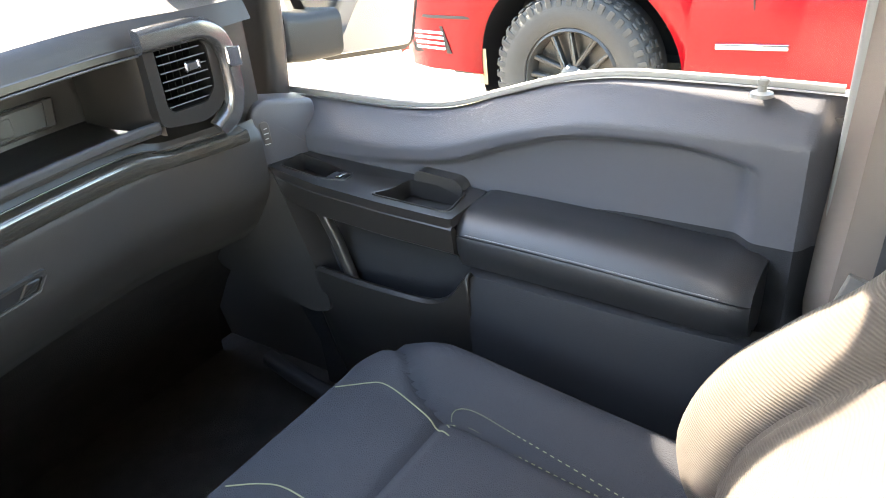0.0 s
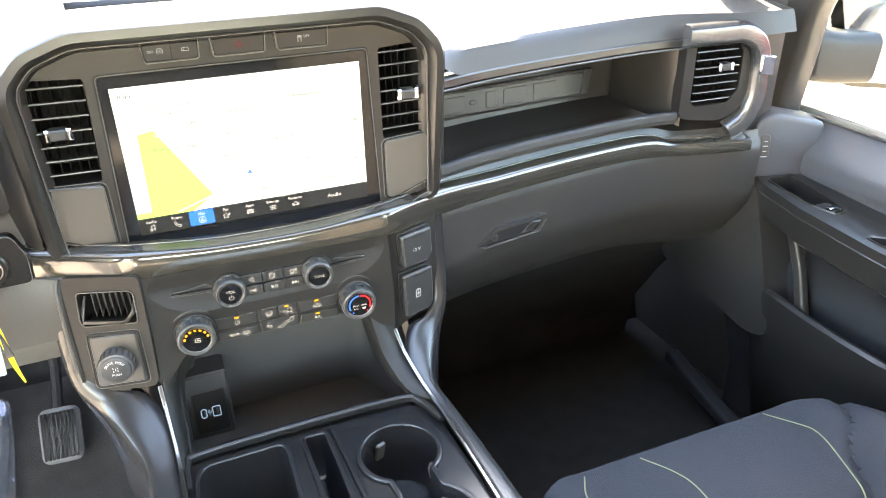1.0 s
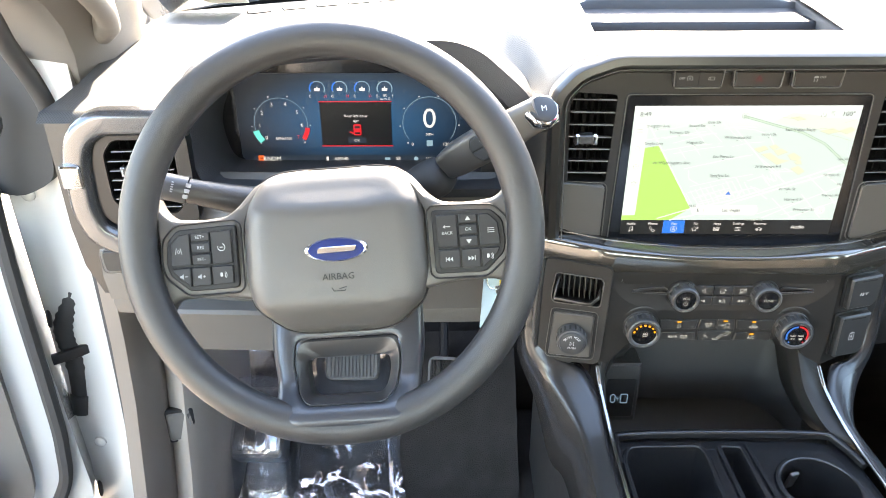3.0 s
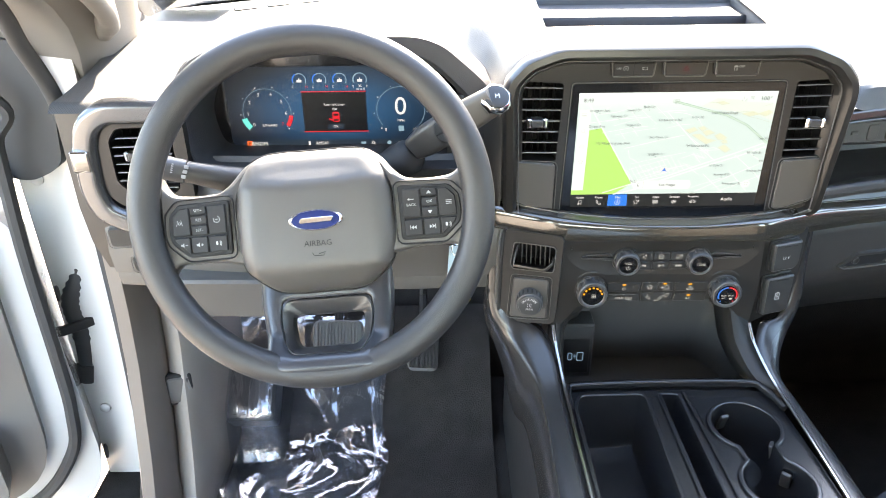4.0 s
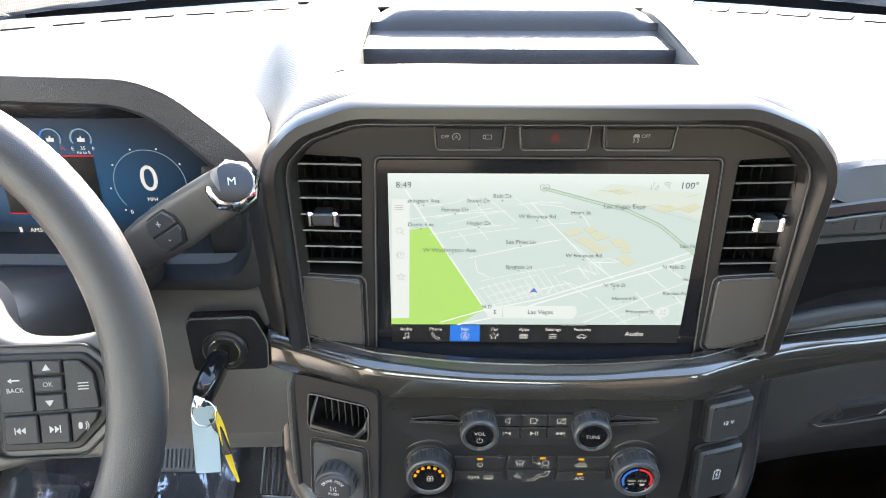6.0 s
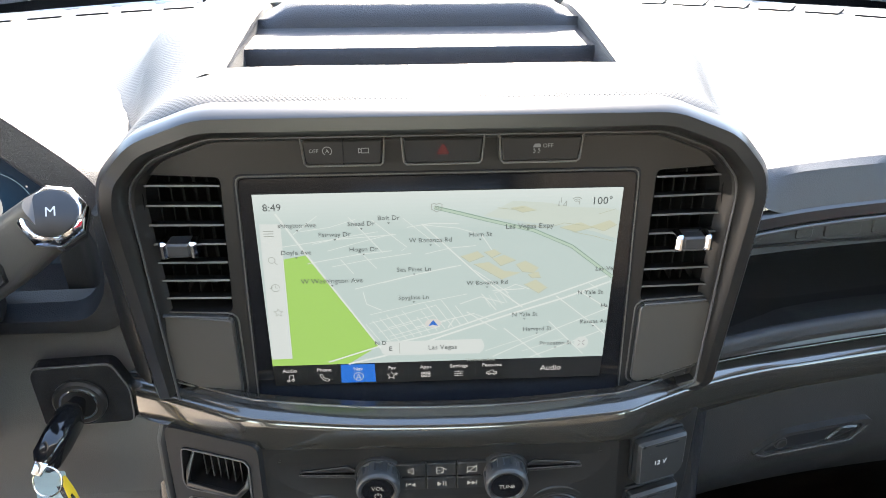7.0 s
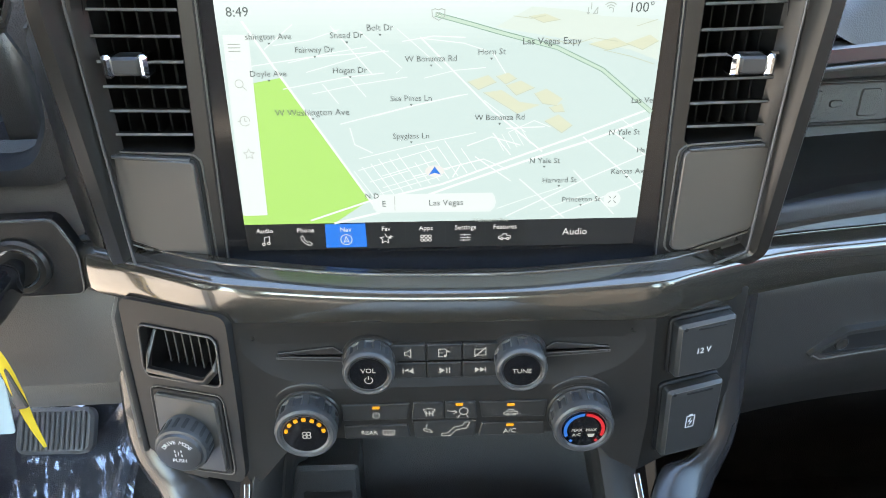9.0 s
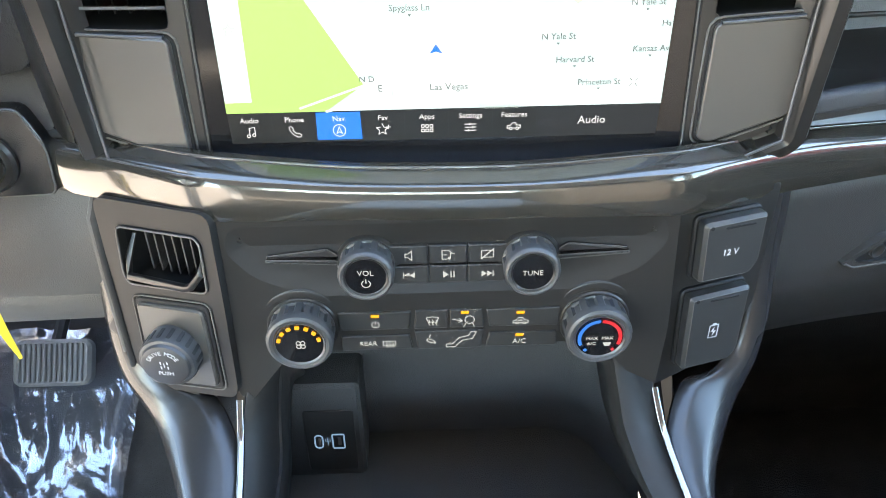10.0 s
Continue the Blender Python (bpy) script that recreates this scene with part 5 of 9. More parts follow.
for s, u in (("Audio", 0.050), ("Phone", 0.153), ("Nav", 0.255), ("Fav", 0.357), ("Apps", 0.459), ("Settings", 0.560), ("Features", 0.661)):
    words(s, u, -0.031, 0.0044, G_WHITE)
    x, z = scr(u, -0.083)
    if s == "Nav":
        strokes("tab_icon", [loop(circle(0.0036, 22, x, z)), loop([(x, z + 0.0022), (x - 0.0016, z - 0.0018), (x, z - 0.0008), (x + 0.0016, z - 0.0018)])], G_WHITE, 0.0008, 0.0005)
    elif s == "Apps":
        strokes("tab_icon", [loop(rounded(bar(x + (i - 1) * 0.0025, z + (j - 0.5) * 0.0027, 0.0016, 0.0017), 0.0003, 1)) for i in range(3) for j in range(2)], G_WHITE, 0.0008, 0.0005)
    elif s == "Settings":
        strokes("tab_icon", [[(x - 0.0032, z + k * 0.0019), (x + 0.0032, z + k * 0.0019)] for k in (-1, 0, 1)] + [[(x + k, z + j * 0.0019 - 0.0006), (x + k, z + j * 0.0019 + 0.0006)] for j, k in ((-1, -0.0012), (0, 0.0014), (1, -0.0004))], G_WHITE, 0.0008, 0.0005)
    elif s == "Features":
        strokes("tab_icon", [[(x - 0.0024, z - 0.0012), (x - 0.0038, z - 0.0012), (x - 0.0038, z + 0.0003), (x - 0.0018, z + 0.0006), (x - 0.0008, z + 0.0020), (x + 0.0012, z + 0.0020), (x + 0.0014, z + 0.0006), (x + 0.0038, z + 0.0006), (x + 0.0038, z - 0.0012), (x + 0.0028, z - 0.0012)], [(x - 0.0010, z - 0.0012), (x + 0.0014, z - 0.0012)], loop(circle(0.0008, 10, x - 0.0017, z - 0.0014)), loop(circle(0.0008, 10, x + 0.0021, z - 0.0014))], G_WHITE, 0.0008, 0.0005)
    elif s == "Fav":
        strokes("tab_icon", [star(x - 0.0006, z, 0.0035, 0.0017), [(x + 0.0018, z + 0.0014), (x + 0.0042, z + 0.0014)], [(x + 0.0030, z + 0.0002), (x + 0.0030, z + 0.0026)]], G_WHITE, 0.0008, 0.0005)
    elif s == "Phone":
        strokes("tab_icon", [loop([(x - 0.0034, z + 0.0026), (x - 0.0022, z + 0.0034), (x - 0.0010, z + 0.0016), (x - 0.0014, z + 0.0006), (x + 0.0006, z - 0.0014), (x + 0.0018, z - 0.0010), (x + 0.0034, z - 0.0022), (x + 0.0026, z - 0.0034), (x + 0.0010, z - 0.0034), (x - 0.0014, z - 0.0018), (x - 0.0030, z + 0.0004)])], G_WHITE, 0.0008, 0.0005)
    else:
        strokes("tab_icon", [[(x - 0.0008, z - 0.0020), (x - 0.0008, z + 0.0026), (x + 0.0024, z + 0.0032), (x + 0.0024, z - 0.0014)], loop(circle(0.0009, 10, x - 0.0016, z - 0.0022)), loop(circle(0.0009, 10, x + 0.0016, z - 0.0016))], G_WHITE, 0.0008, 0.0005)

# three rocker switches above the screen
for x0, x1, kind in ((-0.0885, -0.0335, "pair"), (-0.0245, 0.0305, "hazard"), (0.0385, 0.0945, "traction")):
    sw = thing("dash_switch", ((x0 + x1) / 2, 0, 1.541), {"pair": "black double switch with grey symbols above the screen", "hazard": "black hazard switch with a red triangle above the screen", "traction": "black traction switch with grey print above the screen"}[kind], "switch", "switches above the screen")
    cx, w = (x0 + x1) / 2, x1 - x0
    M = face(cx, -0.002, 1.5515, -3)
    b = bmesh.new()
    slab(b, rounded([(-w / 2, 0.0115), (-w / 2 + 0.0015, -0.011), (w / 2 - 0.0015, -0.011), (w / 2, 0.0115)], 0.002), M, 0.010, 0.001, 0.0025)
    part("bezel", b, DEEP, sw)
    b = bmesh.new()
    slab(b, rounded([(-w / 2 + 0.0015, 0.0072), (-w / 2 + 0.0032, -0.0098), (w / 2 - 0.0032, -0.0098), (w / 2 - 0.0015, 0.0072)], 0.002), M, 0.008, 0.0012, 0.0075)
    key = part("key", b, SATIN, sw)
    b = bmesh.new()
    sweep(b, [M @ Vector(q) for q in ((-w / 2 + 0.0008, 0.0085, 0.006), (-w / 2 + 0.0022, -0.0090, 0.006), (-w / 2 + 0.0040, -0.0108, 0.006), (w / 2 - 0.0040, -0.0108, 0.006), (w / 2 - 0.0022, -0.0090, 0.006), (w / 2 - 0.0008, 0.0085, 0.006))], rrect(0.0014, 0.0022, 0.0005, 1), up=(0, -1, 0))
    part("key_edge", b, GREY, key)
    b = bmesh.new()
    if kind == "hazard":
        for r0, r1 in ((0.0046, 0.0036), (0.0022, 0.0014)):
            tri = [[(r * math.sin(2 * math.pi * k / 3), r * math.cos(2 * math.pi * k / 3) - 0.0008) for k in range(3)] for r in (r0, r1)]
            for k in range(3):
                flat(b, [tri[0][k], tri[0][(k + 1) % 3], tri[1][(k + 1) % 3], tri[1][k]], M, 0.0079)
        part("symbol", b, G_HAZARD, key, "red triangle")
    elif kind == "pair":
        slab(b, bar(0.0, 0, 0.0008, 0.019), M, 0.004, 0.0002, 0.0078)
        part("split_line", b, DEEP, key)
        b = bmesh.new()
        flat(b, arc(0.0026, 0.0032, -60, 240, -0.010, 0, 16), M, 0.0079)
        for q in (bar(0.014, 0.0016, 0.0050, 0.0005), bar(0.014, -0.0016, 0.0050, 0.0005), bar(0.0117, 0, 0.0005, 0.0036), bar(0.0163, 0, 0.0005, 0.0036), bar(0.0100, 0, 0.0005, 0.0036), [(0.0100, 0.0018), (0.0100, 0.0012), (0.0117, 0.0006), (0.0117, 0.0012)], [(0.0100, -0.0018), (0.0117, -0.0012), (0.0117, -0.0006), (0.0100, -0.0012)]):
            flat(b, q, M, 0.0079)
        part("symbol", b, PRINT_DIM, key)
        lettering("A", 0.0036, M @ pose(-0.010, 0, 0.0079), PRINT_DIM, key)
        lettering("OFF", 0.0036, M @ pose(-0.0185, 0, 0.0079), PRINT_DIM, key)
    else:
        flat(b, [(-0.0056, 0.0), (-0.0050, 0.0016), (-0.0042, 0.0026), (-0.0012, 0.0026), (-0.0004, 0.0014), (-0.0004, 0.0)], M, 0.0079)
        for q in (-0.0046, -0.0016):
            for k in range(3):
                flat(b, bar(q + 0.0006 * (k % 2), -0.0012 - 0.0012 * k, 0.0010, 0.0009), M, 0.0079)
        part("symbol", b, PRINT_DIM, key)
        lettering("OFF", 0.0040, M @ pose(0.0042, 0.001, 0.0079), PRINT_DIM, key)

# ---- heater and radio panel ----
PY = -0.030
FP = face(0, PY, 0)
panel = thing("control_panel", (0, PY, 1.19), "dark radio and heater panel with round knobs", "control panel")
PAN = [(-0.139, 1.330), (0.136, 1.330), (0.141, 1.240), (0.139, 1.190), (0.134, 1.184), (0.104, 1.222), (0.086, 1.231), (-0.094, 1.229), (-0.108, 1.221), (-0.134, 1.187), (-0.141, 1.192), (-0.143, 1.24)]
SUNK = rounded([(-0.128, 1.322), (0.128, 1.322), (0.133, 1.306), (0.118, 1.286), (0.084, 1.272), (-0.084, 1.272), (-0.118, 1.286), (-0.133, 1.306)], 0.010)
bm = bmesh.new()
holed(bm, rounded(PAN, 0.007), [SUNK], FP, 0.035, 0.002)
part("backplate", bm, SATIN, panel)
bm = bmesh.new()
r0, r1, r2 = ring(bm, SUNK, FP, 0.002), ring(bm, inset(SUNK, 0.007), FP, 0.0010), ring(bm, inset(SUNK, 0.014), FP, 0.0)
bridge(bm, r0, r1)
bridge(bm, r1, r2)
cap(bm, r2)
part("upper_recess", bm, SATIN, panel)
for s in (-1, 1):
    bm = bmesh.new()
    blade = rounded([(s * 0.064, 1.2995), (s * 0.072, 1.3055), (s * 0.108, 1.3015), (s * 0.108, 1.3005)], 0.0006)
    slab(bm, blade, FP, 0.006, 0.0008, 0.0024)
    fin = part("fin", bm, SATIN, panel)
    outline("fin_edge", blade, FP, 0.0018, fin, KNEE, 0.0006)
    lower = rounded([(s * 0.062, 1.2972), (s * 0.109, 1.2992), (s * 0.109, 1.2975), (s * 0.062, 1.2942)], 0.0006)
    bm = bmesh.new()
    slab(bm, lower, FP, 0.006, 0.0006, 0.0026)
    fin = part("fin", bm, SATIN, panel)
    outline("fin_edge", lower, FP, 0.0022, fin, KNEE, 0.0006)
    # raised brow over the heater knob
    bm = bmesh.new()
    sweep(bm, [FP @ Vector((s * 0.0925 + 0.0262 * math.cos(radians(a)), 1.2478 + 0.0262 * math.sin(radians(a)), 0.0008)) for a in range(28, 157, 8)], rrect(0.0075, 0.004, 0.0018, 3), up=(0, -1, 0), scale=[0.25 + 0.75 * math.sin(math.pi * (i + 0.5) / 17) for i in range(17)])
    part("knob_brow", bm, SATIN, panel)


def knob(x, z, r, depth, ticks):
    """A ribbed rotary knob with a glossy face."""
    M = face(x, PY, z)
    b = bmesh.new()
    lathe(b, [(r * 1.14, -0.002), (r * 1.14, 0.001), (r * 1.06, 0.003)], M, 40)
    part("collar", b, SATIN, panel)
    b = bmesh.new()
    prof = [(r, 0.0, 0), (r, 0.004, 0), (r, 0.0044, 1), (r * 1.005, depth - 0.0068, 1), (r * 1.01, depth - 0.0062, 0), (r * 1.01, depth - 0.0028, 0), (r * 0.98, depth - 0.0010, 0), (r * 0.90, depth, 0), (r * 0.80, depth - 0.0005, 0), (r * 0.78, depth - 0.002, 0)]
    n = ticks * 8
    rows_ = []
    for rr, zz, cut in prof:
        # finger notches round the side, with a plain rim in front of them
        rows_.append([b.verts.new(M @ Vector((rr * q * math.cos(2 * math.pi * (i + 2) / n), rr * q * math.sin(2 * math.pi * (i + 2) / n), zz))) for i in range(n) for q in [0.92 if cut and i % 8 < 4 else 1.0]])
    for a, c in zip(rows_, rows_[1:]):
        bridge(b, a, c)
    cap(b, rows_[-1])
    k = part("knob", b, KNOB, panel, "ribbed black rotary knob")
    b = bmesh.new()
    lathe(b, [(r * 0.80, depth - 0.0015), (r * 0.78, depth - 0.0002), (r * 0.74, depth - 0.0010), (r * 0.70, depth - 0.0012)], M, 40)
    part("face_ring", b, EDGE_SILVER if r > 0.02 else SATIN, k)
    b = bmesh.new()
    lathe(b, [(r * 0.75, depth - 0.0016), (r * 0.74, depth - 0.0011), (0.0001, depth - 0.0008)], M, 40, close=False)
    part("glossy_face", b, PIANO, k)
    return k, M @ pose(0, 0, depth)


k1, M = knob(-0.0485, 1.2955, 0.0165, 0.019, 10)
lettering("VOL", 0.0050, M @ pose(0, 0.003, -0.0003), G_ICON, k1)
bm = bmesh.new()
flat(bm, arc(0.0022, 0.0028, -240, 60, 0, -0.004, 16), M, 0.0)
flat(bm, bar(0, -0.0022, 0.0007, 0.003), M, 0.0)
part("power_mark", bm, G_ICON, k1, smooth=False)
k2, M = knob(0.0490, 1.2955, 0.0165, 0.019, 10)
lettering("TUNE", 0.0047, M @ pose(0, 0, -0.0003), G_ICON, k2)
k3, M = knob(-0.0925, 1.2485, 0.0205, 0.020, 12)
for i in range(7):
    a = radians(165 - i * 25)
    bm = bmesh.new()
    c = (0.0127 * math.cos(a), 0.0127 * math.sin(a))
    slab(bm, rrect(0.0028, 0.0023, 0.0004, 1), M @ pose(c[0], c[1], 0.0, 0, 0, math.degrees(a) - 90), 0.001, 0.0001, 0.0002)
    part("fan_lamp", bm, G_AMBER, k3, smooth=False)
bm = bmesh.new()
for i in range(4):
    a = radians(45 + 90 * i)
    flat(bm, arc(0.0010, 0.0017, 0, 360, 0.0019 * math.cos(a) + 0.001, 0.0019 * math.sin(a), 12), M, 0.0001)
part("fan_mark", bm, G_ICON, k3, smooth=False)
k4, M = knob(0.0925, 1.2470, 0.0205, 0.020, 12)
bm = bmesh.new()
flat(bm, arc(0.0115, 0.0138, 92, 205, 0, 0, 24), M, 0.0001)
part("cold_arc", bm, G_COLD, k4, smooth=False)
bm = bmesh.new()
flat(bm, arc(0.0115, 0.0138, -25, 88, 0, 0, 24), M, 0.0001)
part("hot_arc", bm, G_HOT, k4, smooth=False)
bm = bmesh.new()
flat(bm, arc(0.0115, 0.0135, 222, 232, 0, 0, 4), M, 0.0001)
part("cold_arc", bm, G_COLD, k4, smooth=False)
bm = bmesh.new()
flat(bm, arc(0.0115, 0.0135, -52, -42, 0, 0, 4), M, 0.0001)
part("hot_arc", bm, G_HOT, k4, smooth=False)
lettering("MAX", 0.0034, M @ pose(-0.0048, -0.0005, -0.0002), G_ICON, k4)
lettering("A/C", 0.0034, M @ pose(-0.0048, -0.0045, -0.0002), G_ICON, k4)
lettering("MAX", 0.0034, M @ pose(0.0048, -0.0005, -0.0002), G_ICON, k4)
bm = bmesh.new()
flat(bm, [(0.0022, -0.0035), (0.0074, -0.0035), (0.0064, -0.0062), (0.0032, -0.0062)], M, 0.0001)
part("defrost_mark", bm, G_ICON, k4, smooth=False)
bm = bmesh.new()
lathe(bm, [(0.0018, 0), (0.0018, 0.0012), (0.001, 0.0018)], face(0.0785, PY - 0.016, 1.2335), 12)
part("white_dot", bm, G_WHITE, k4)


def key_button(pts, draw, proud=0.0035, lamp=None):
    b = bmesh.new()
    slab(b, rounded(pts, 0.001, 2), FP, 0.008, 0.0007, proud)
    k = part("button", b, PANEL_KEY, panel)
    if draw:
        draw(k, proud + 0.0003)
    if lamp:
        b = bmesh.new()
        slab(b, rrect(0.0052, 0.0022, 0.0004, 1), FP @ pose(lamp[0], lamp[1], proud), 0.001, 0.0001, 0.0003)
        part("lamp", b, G_AMBER, k, smooth=False)
    return k


def icon(polys):
    def d(k, w):
        b = bmesh.new()
        for p in polys:
            flat(b, p, FP, w)
        part("symbol", b, G_ICON, k, smooth=False)
    return d


def lines(runs, width=0.0006):
    """Thin quads along runs of (x, z) points."""
    out = []
    for run in runs:
        for p, q in zip(run, run[1:]):
            p, q = Vector(p), Vector(q)
            d = (q - p).normalized() * width / 2
            n = Vector((-d.y, d.x))
            out.append([tuple(v) for v in (p - d + n, p - d - n, q + d - n, q + d + n)])
    return out


def word_icon(s, size, x, z, polys=()):
    def d(k, w):
        lettering(s, size, FP @ pose(x, z, w), G_ICON, k)
        if polys:
            icon(polys)(k, w)
    return d


row1, row2 = 1.3005, 1.2865
for i, x in enumerate((-0.0235, 0.0, 0.0235)):
    if i == 0:
        polys = lines([loop([(x - 0.0022, row1 - 0.0012), (x - 0.0006, row1 - 0.0012), (x + 0.0018, row1 - 0.0032), (x + 0.0018, row1 + 0.0032), (x - 0.0006, row1 + 0.0012), (x - 0.0022, row1 + 0.0012)])])
        low = [[(x - 0.0002, row2), (x - 0.0034, row2), (x, row2 + 0.0022), (x, row2 - 0.0022)], [(x + 0.0032, row2 + 0.0022), (x, row2), (x + 0.0032, row2 - 0.0022)], bar(x - 0.0036, row2, 0.0006, 0.0044)]
    elif i == 1:
        polys = lines([[(x - 0.0036, row1 + 0.0030), (x - 0.0036, row1 - 0.0030)], [(x - 0.0036, row1 + 0.0030), (x + 0.0004, row1 + 0.0030), (x + 0.0024, row1 + 0.0012)], [(x - 0.0036, row1), (x - 0.0008, row1)], [(x - 0.0036, row1 - 0.0030), (x - 0.0008, row1 - 0.0030)], [(x + 0.0014, row1 - 0.0022), (x + 0.0014, row1 + 0.0012), (x + 0.0038, row1 + 0.0006)]]) + [circle(0.0010, 8, x + 0.0006, row1 - 0.0024)]
        low = [[(x - 0.0032, row2 + 0.0024), (x - 0.0032, row2 - 0.0024), (x + 0.0004, row2)], bar(x + 0.0016, row2, 0.0007, 0.0046), bar(x + 0.0034, row2, 0.0007, 0.0046)]
    else:
        polys = [bar(x, row1 + 0.0024, 0.0075, 0.0006), bar(x, row1 - 0.0024, 0.0075, 0.0006), bar(x - 0.0036, row1, 0.0006, 0.0048), bar(x + 0.0036, row1, 0.0006, 0.0048), [(x - 0.0042, row1 - 0.0034), (x - 0.0034, row1 - 0.0038), (x + 0.0042, row1 + 0.0034), (x + 0.0034, row1 + 0.0038)]]
        low = [[(x, row2), (x - 0.0034, row2 + 0.0022), (x - 0.0034, row2 - 0.0022)], [(x + 0.0032, row2), (x, row2 + 0.0022), (x, row2 - 0.0022)], bar(x + 0.0036, row2, 0.0006, 0.0044)]
    key_button(bar(x, row1, 0.0228, 0.0128), icon(polys))
    key_button(bar(x, row2, 0.0228, 0.0124), icon(low))
zt, zb = 1.2520, 1.2345
key_button([(-0.069, zt - 0.0068), (-0.0255, zt - 0.0066), (-0.0235, zt + 0.0070), (-0.070, zt + 0.0072)], icon([arc(0.0020, 0.0026, -240, 60, -0.0465, zt - 0.0022, 16), bar(-0.0465, zt - 0.0005, 0.0006, 0.003)]), lamp=(-0.0465, zt + 0.0042))
key_button([(-0.069, zb - 0.0055), (-0.0235, zb - 0.0052), (-0.0255, zb + 0.0062), (-0.069, zb + 0.0060)], word_icon("REAR", 0.0048, -0.0520, zb, lines([loop([(-0.0425, zb + 0.0018), (-0.0345, zb + 0.0018), (-0.0345, zb - 0.0016), (-0.0425, zb - 0.0016)])] + [[(-0.0405 + 0.0020 * k, zb + 0.0006), (-0.0400 + 0.0020 * k, zb - 0.0006), (-0.0405 + 0.0020 * k, zb - 0.0018), (-0.0400 + 0.0020 * k, zb - 0.0030)] for k in range(3)])))
key_button([(-0.0225, zt - 0.0068), (-0.0005, zt - 0.0066), (-0.0005, zt + 0.0076), (-0.0210, zt + 0.0074)], icon(lines([loop([(-0.0145, zt + 0.0020), (-0.0105, zt + 0.0028), (-0.0065, zt + 0.0020), (-0.0080, zt - 0.0014), (-0.0130, zt - 0.0014)])] + [[(-0.0128 + 0.0022 * k, zt + 0.0004), (-0.0122 + 0.0022 * k, zt - 0.0010), (-0.0128 + 0.0022 * k, zt - 0.0024), (-0.0122 + 0.0022 * k, zt - 0.0038)] for k in range(3)])))
key_button([(0.0005, zt - 0.0066), (0.0225, zt - 0.0068), (0.0210, zt + 0.0074), (0.0005, zt + 0.0076)], icon([arc(0.0026, 0.0033, 0, 360, 0.0130, zt - 0.0002, 18)] + lines([[(0.0020, zt + 0.0004), (0.0084, zt - 0.0010)], [(0.0064, zt + 0.0010), (0.0084, zt - 0.0010), (0.0060, zt - 0.0022)], [(0.0105, zt - 0.0034), (0.0090, zt - 0.0060)], [(0.0150, zt - 0.0034), (0.0160, zt - 0.0060)]])), lamp=(0.0100, zt + 0.0054))
key_button([(-0.0205, zb - 0.0058), (0.0205, zb - 0.0058), (0.0222, zb + 0.0088), (-0.0222, zb + 0.0088)], icon(lines([loop([(-0.0020, zb - 0.0042), (0.0036, zb - 0.0042), (0.0082, zb + 0.0010), (0.0150, zb + 0.0022), (0.0172, zb + 0.0074), (0.0140, zb + 0.0078), (0.0122, zb + 0.0046), (0.0064, zb + 0.0032), (0.0020, zb - 0.0018), (-0.0020, zb - 0.0018)]), loop([(-0.0138, zb + 0.0030), (-0.0100, zb + 0.0014), (-0.0088, zb - 0.0008), (-0.0122, zb - 0.0002), (-0.0146, zb + 0.0016)]), [(-0.0120, zb + 0.0062), (-0.0128, zb + 0.0040)]])))
key_button([(0.0255, zt - 0.0066), (0.069, zt - 0.0068), (0.070, zt + 0.0072), (0.0235, zt + 0.0070)], icon(lines([[(0.0424, zt - 0.0038), (0.0406, zt - 0.0038), (0.0404, zt - 0.0022), (0.0424, zt - 0.0016), (0.0438, zt + 0.0002), (0.0466, zt + 0.0002), (0.0480, zt - 0.0016), (0.0500, zt - 0.0020), (0.0500, zt - 0.0038), (0.0484, zt - 0.0038)], [(0.0440, zt - 0.0038), (0.0468, zt - 0.0038)], loop(circle(0.0008, 10, 0.0432, zt - 0.0040)), loop(circle(0.0008, 10, 0.0476, zt - 0.0040)), [(0.0438, zt - 0.0020), (0.0462, zt - 0.0020), (0.0454, zt - 0.0012)]])), lamp=(0.0450, zt + 0.0042))
key_button([(0.0235, zb - 0.0052), (0.069, zb - 0.0055), (0.069, zb + 0.0060), (0.0255, zb + 0.0062)], word_icon("A/C", 0.0054, 0.0450, zb - 0.0012), lamp=(0.0450, zb + 0.0040))

# drive mode block with a small louvred slot
side_l = thing("drive_mode_panel", (-0.174, PY, 1.19), "dark side panel with a slot and a drive mode knob", "switch panel")
FL = face(-0.1735, -0.0245, 1.262, 0, -20)
bm = bmesh.new()
slot_h = rounded([(-0.0275, 0.0545), (0.0280, 0.0555), (0.0310, 0.0510), (0.0293, 0.0160), (-0.0290, 0.0125), (-0.0315, 0.0200)], 0.005)
holed(bm, rounded([(-0.0405, 0.072), (0.0400, 0.072), (0.0385, 0.010), (0.0355, -0.060), (0.0310, -0.0690), (-0.0360, -0.0770), (-0.0455, -0.0640), (-0.0435, 0.015)], 0.008), [slot_h], FL, 0.02)
part("backplate", bm, SIDE_PLASTIC, side_l)
bm = bmesh.new()
r0, r1 = ring(bm, inset(slot_h, -0.001), FL, 0.001), ring(bm, inset(slot_h, 0.003), FL, -0.030)
bridge(bm, r0, r1)
cap(bm, r1)
slot = part("slot", bm, DEEP, side_l, "louvred slot")
bm = bmesh.new()
sweep(bm, [FL @ Vector((x, y, 0.001)) for x, y in slot_h], rrect(0.0014, 0.0016, 0.0005, 2), up=(0, -1, 0), closed=True)
part("slot_rim", bm, GREY, slot)
bm = bmesh.new()
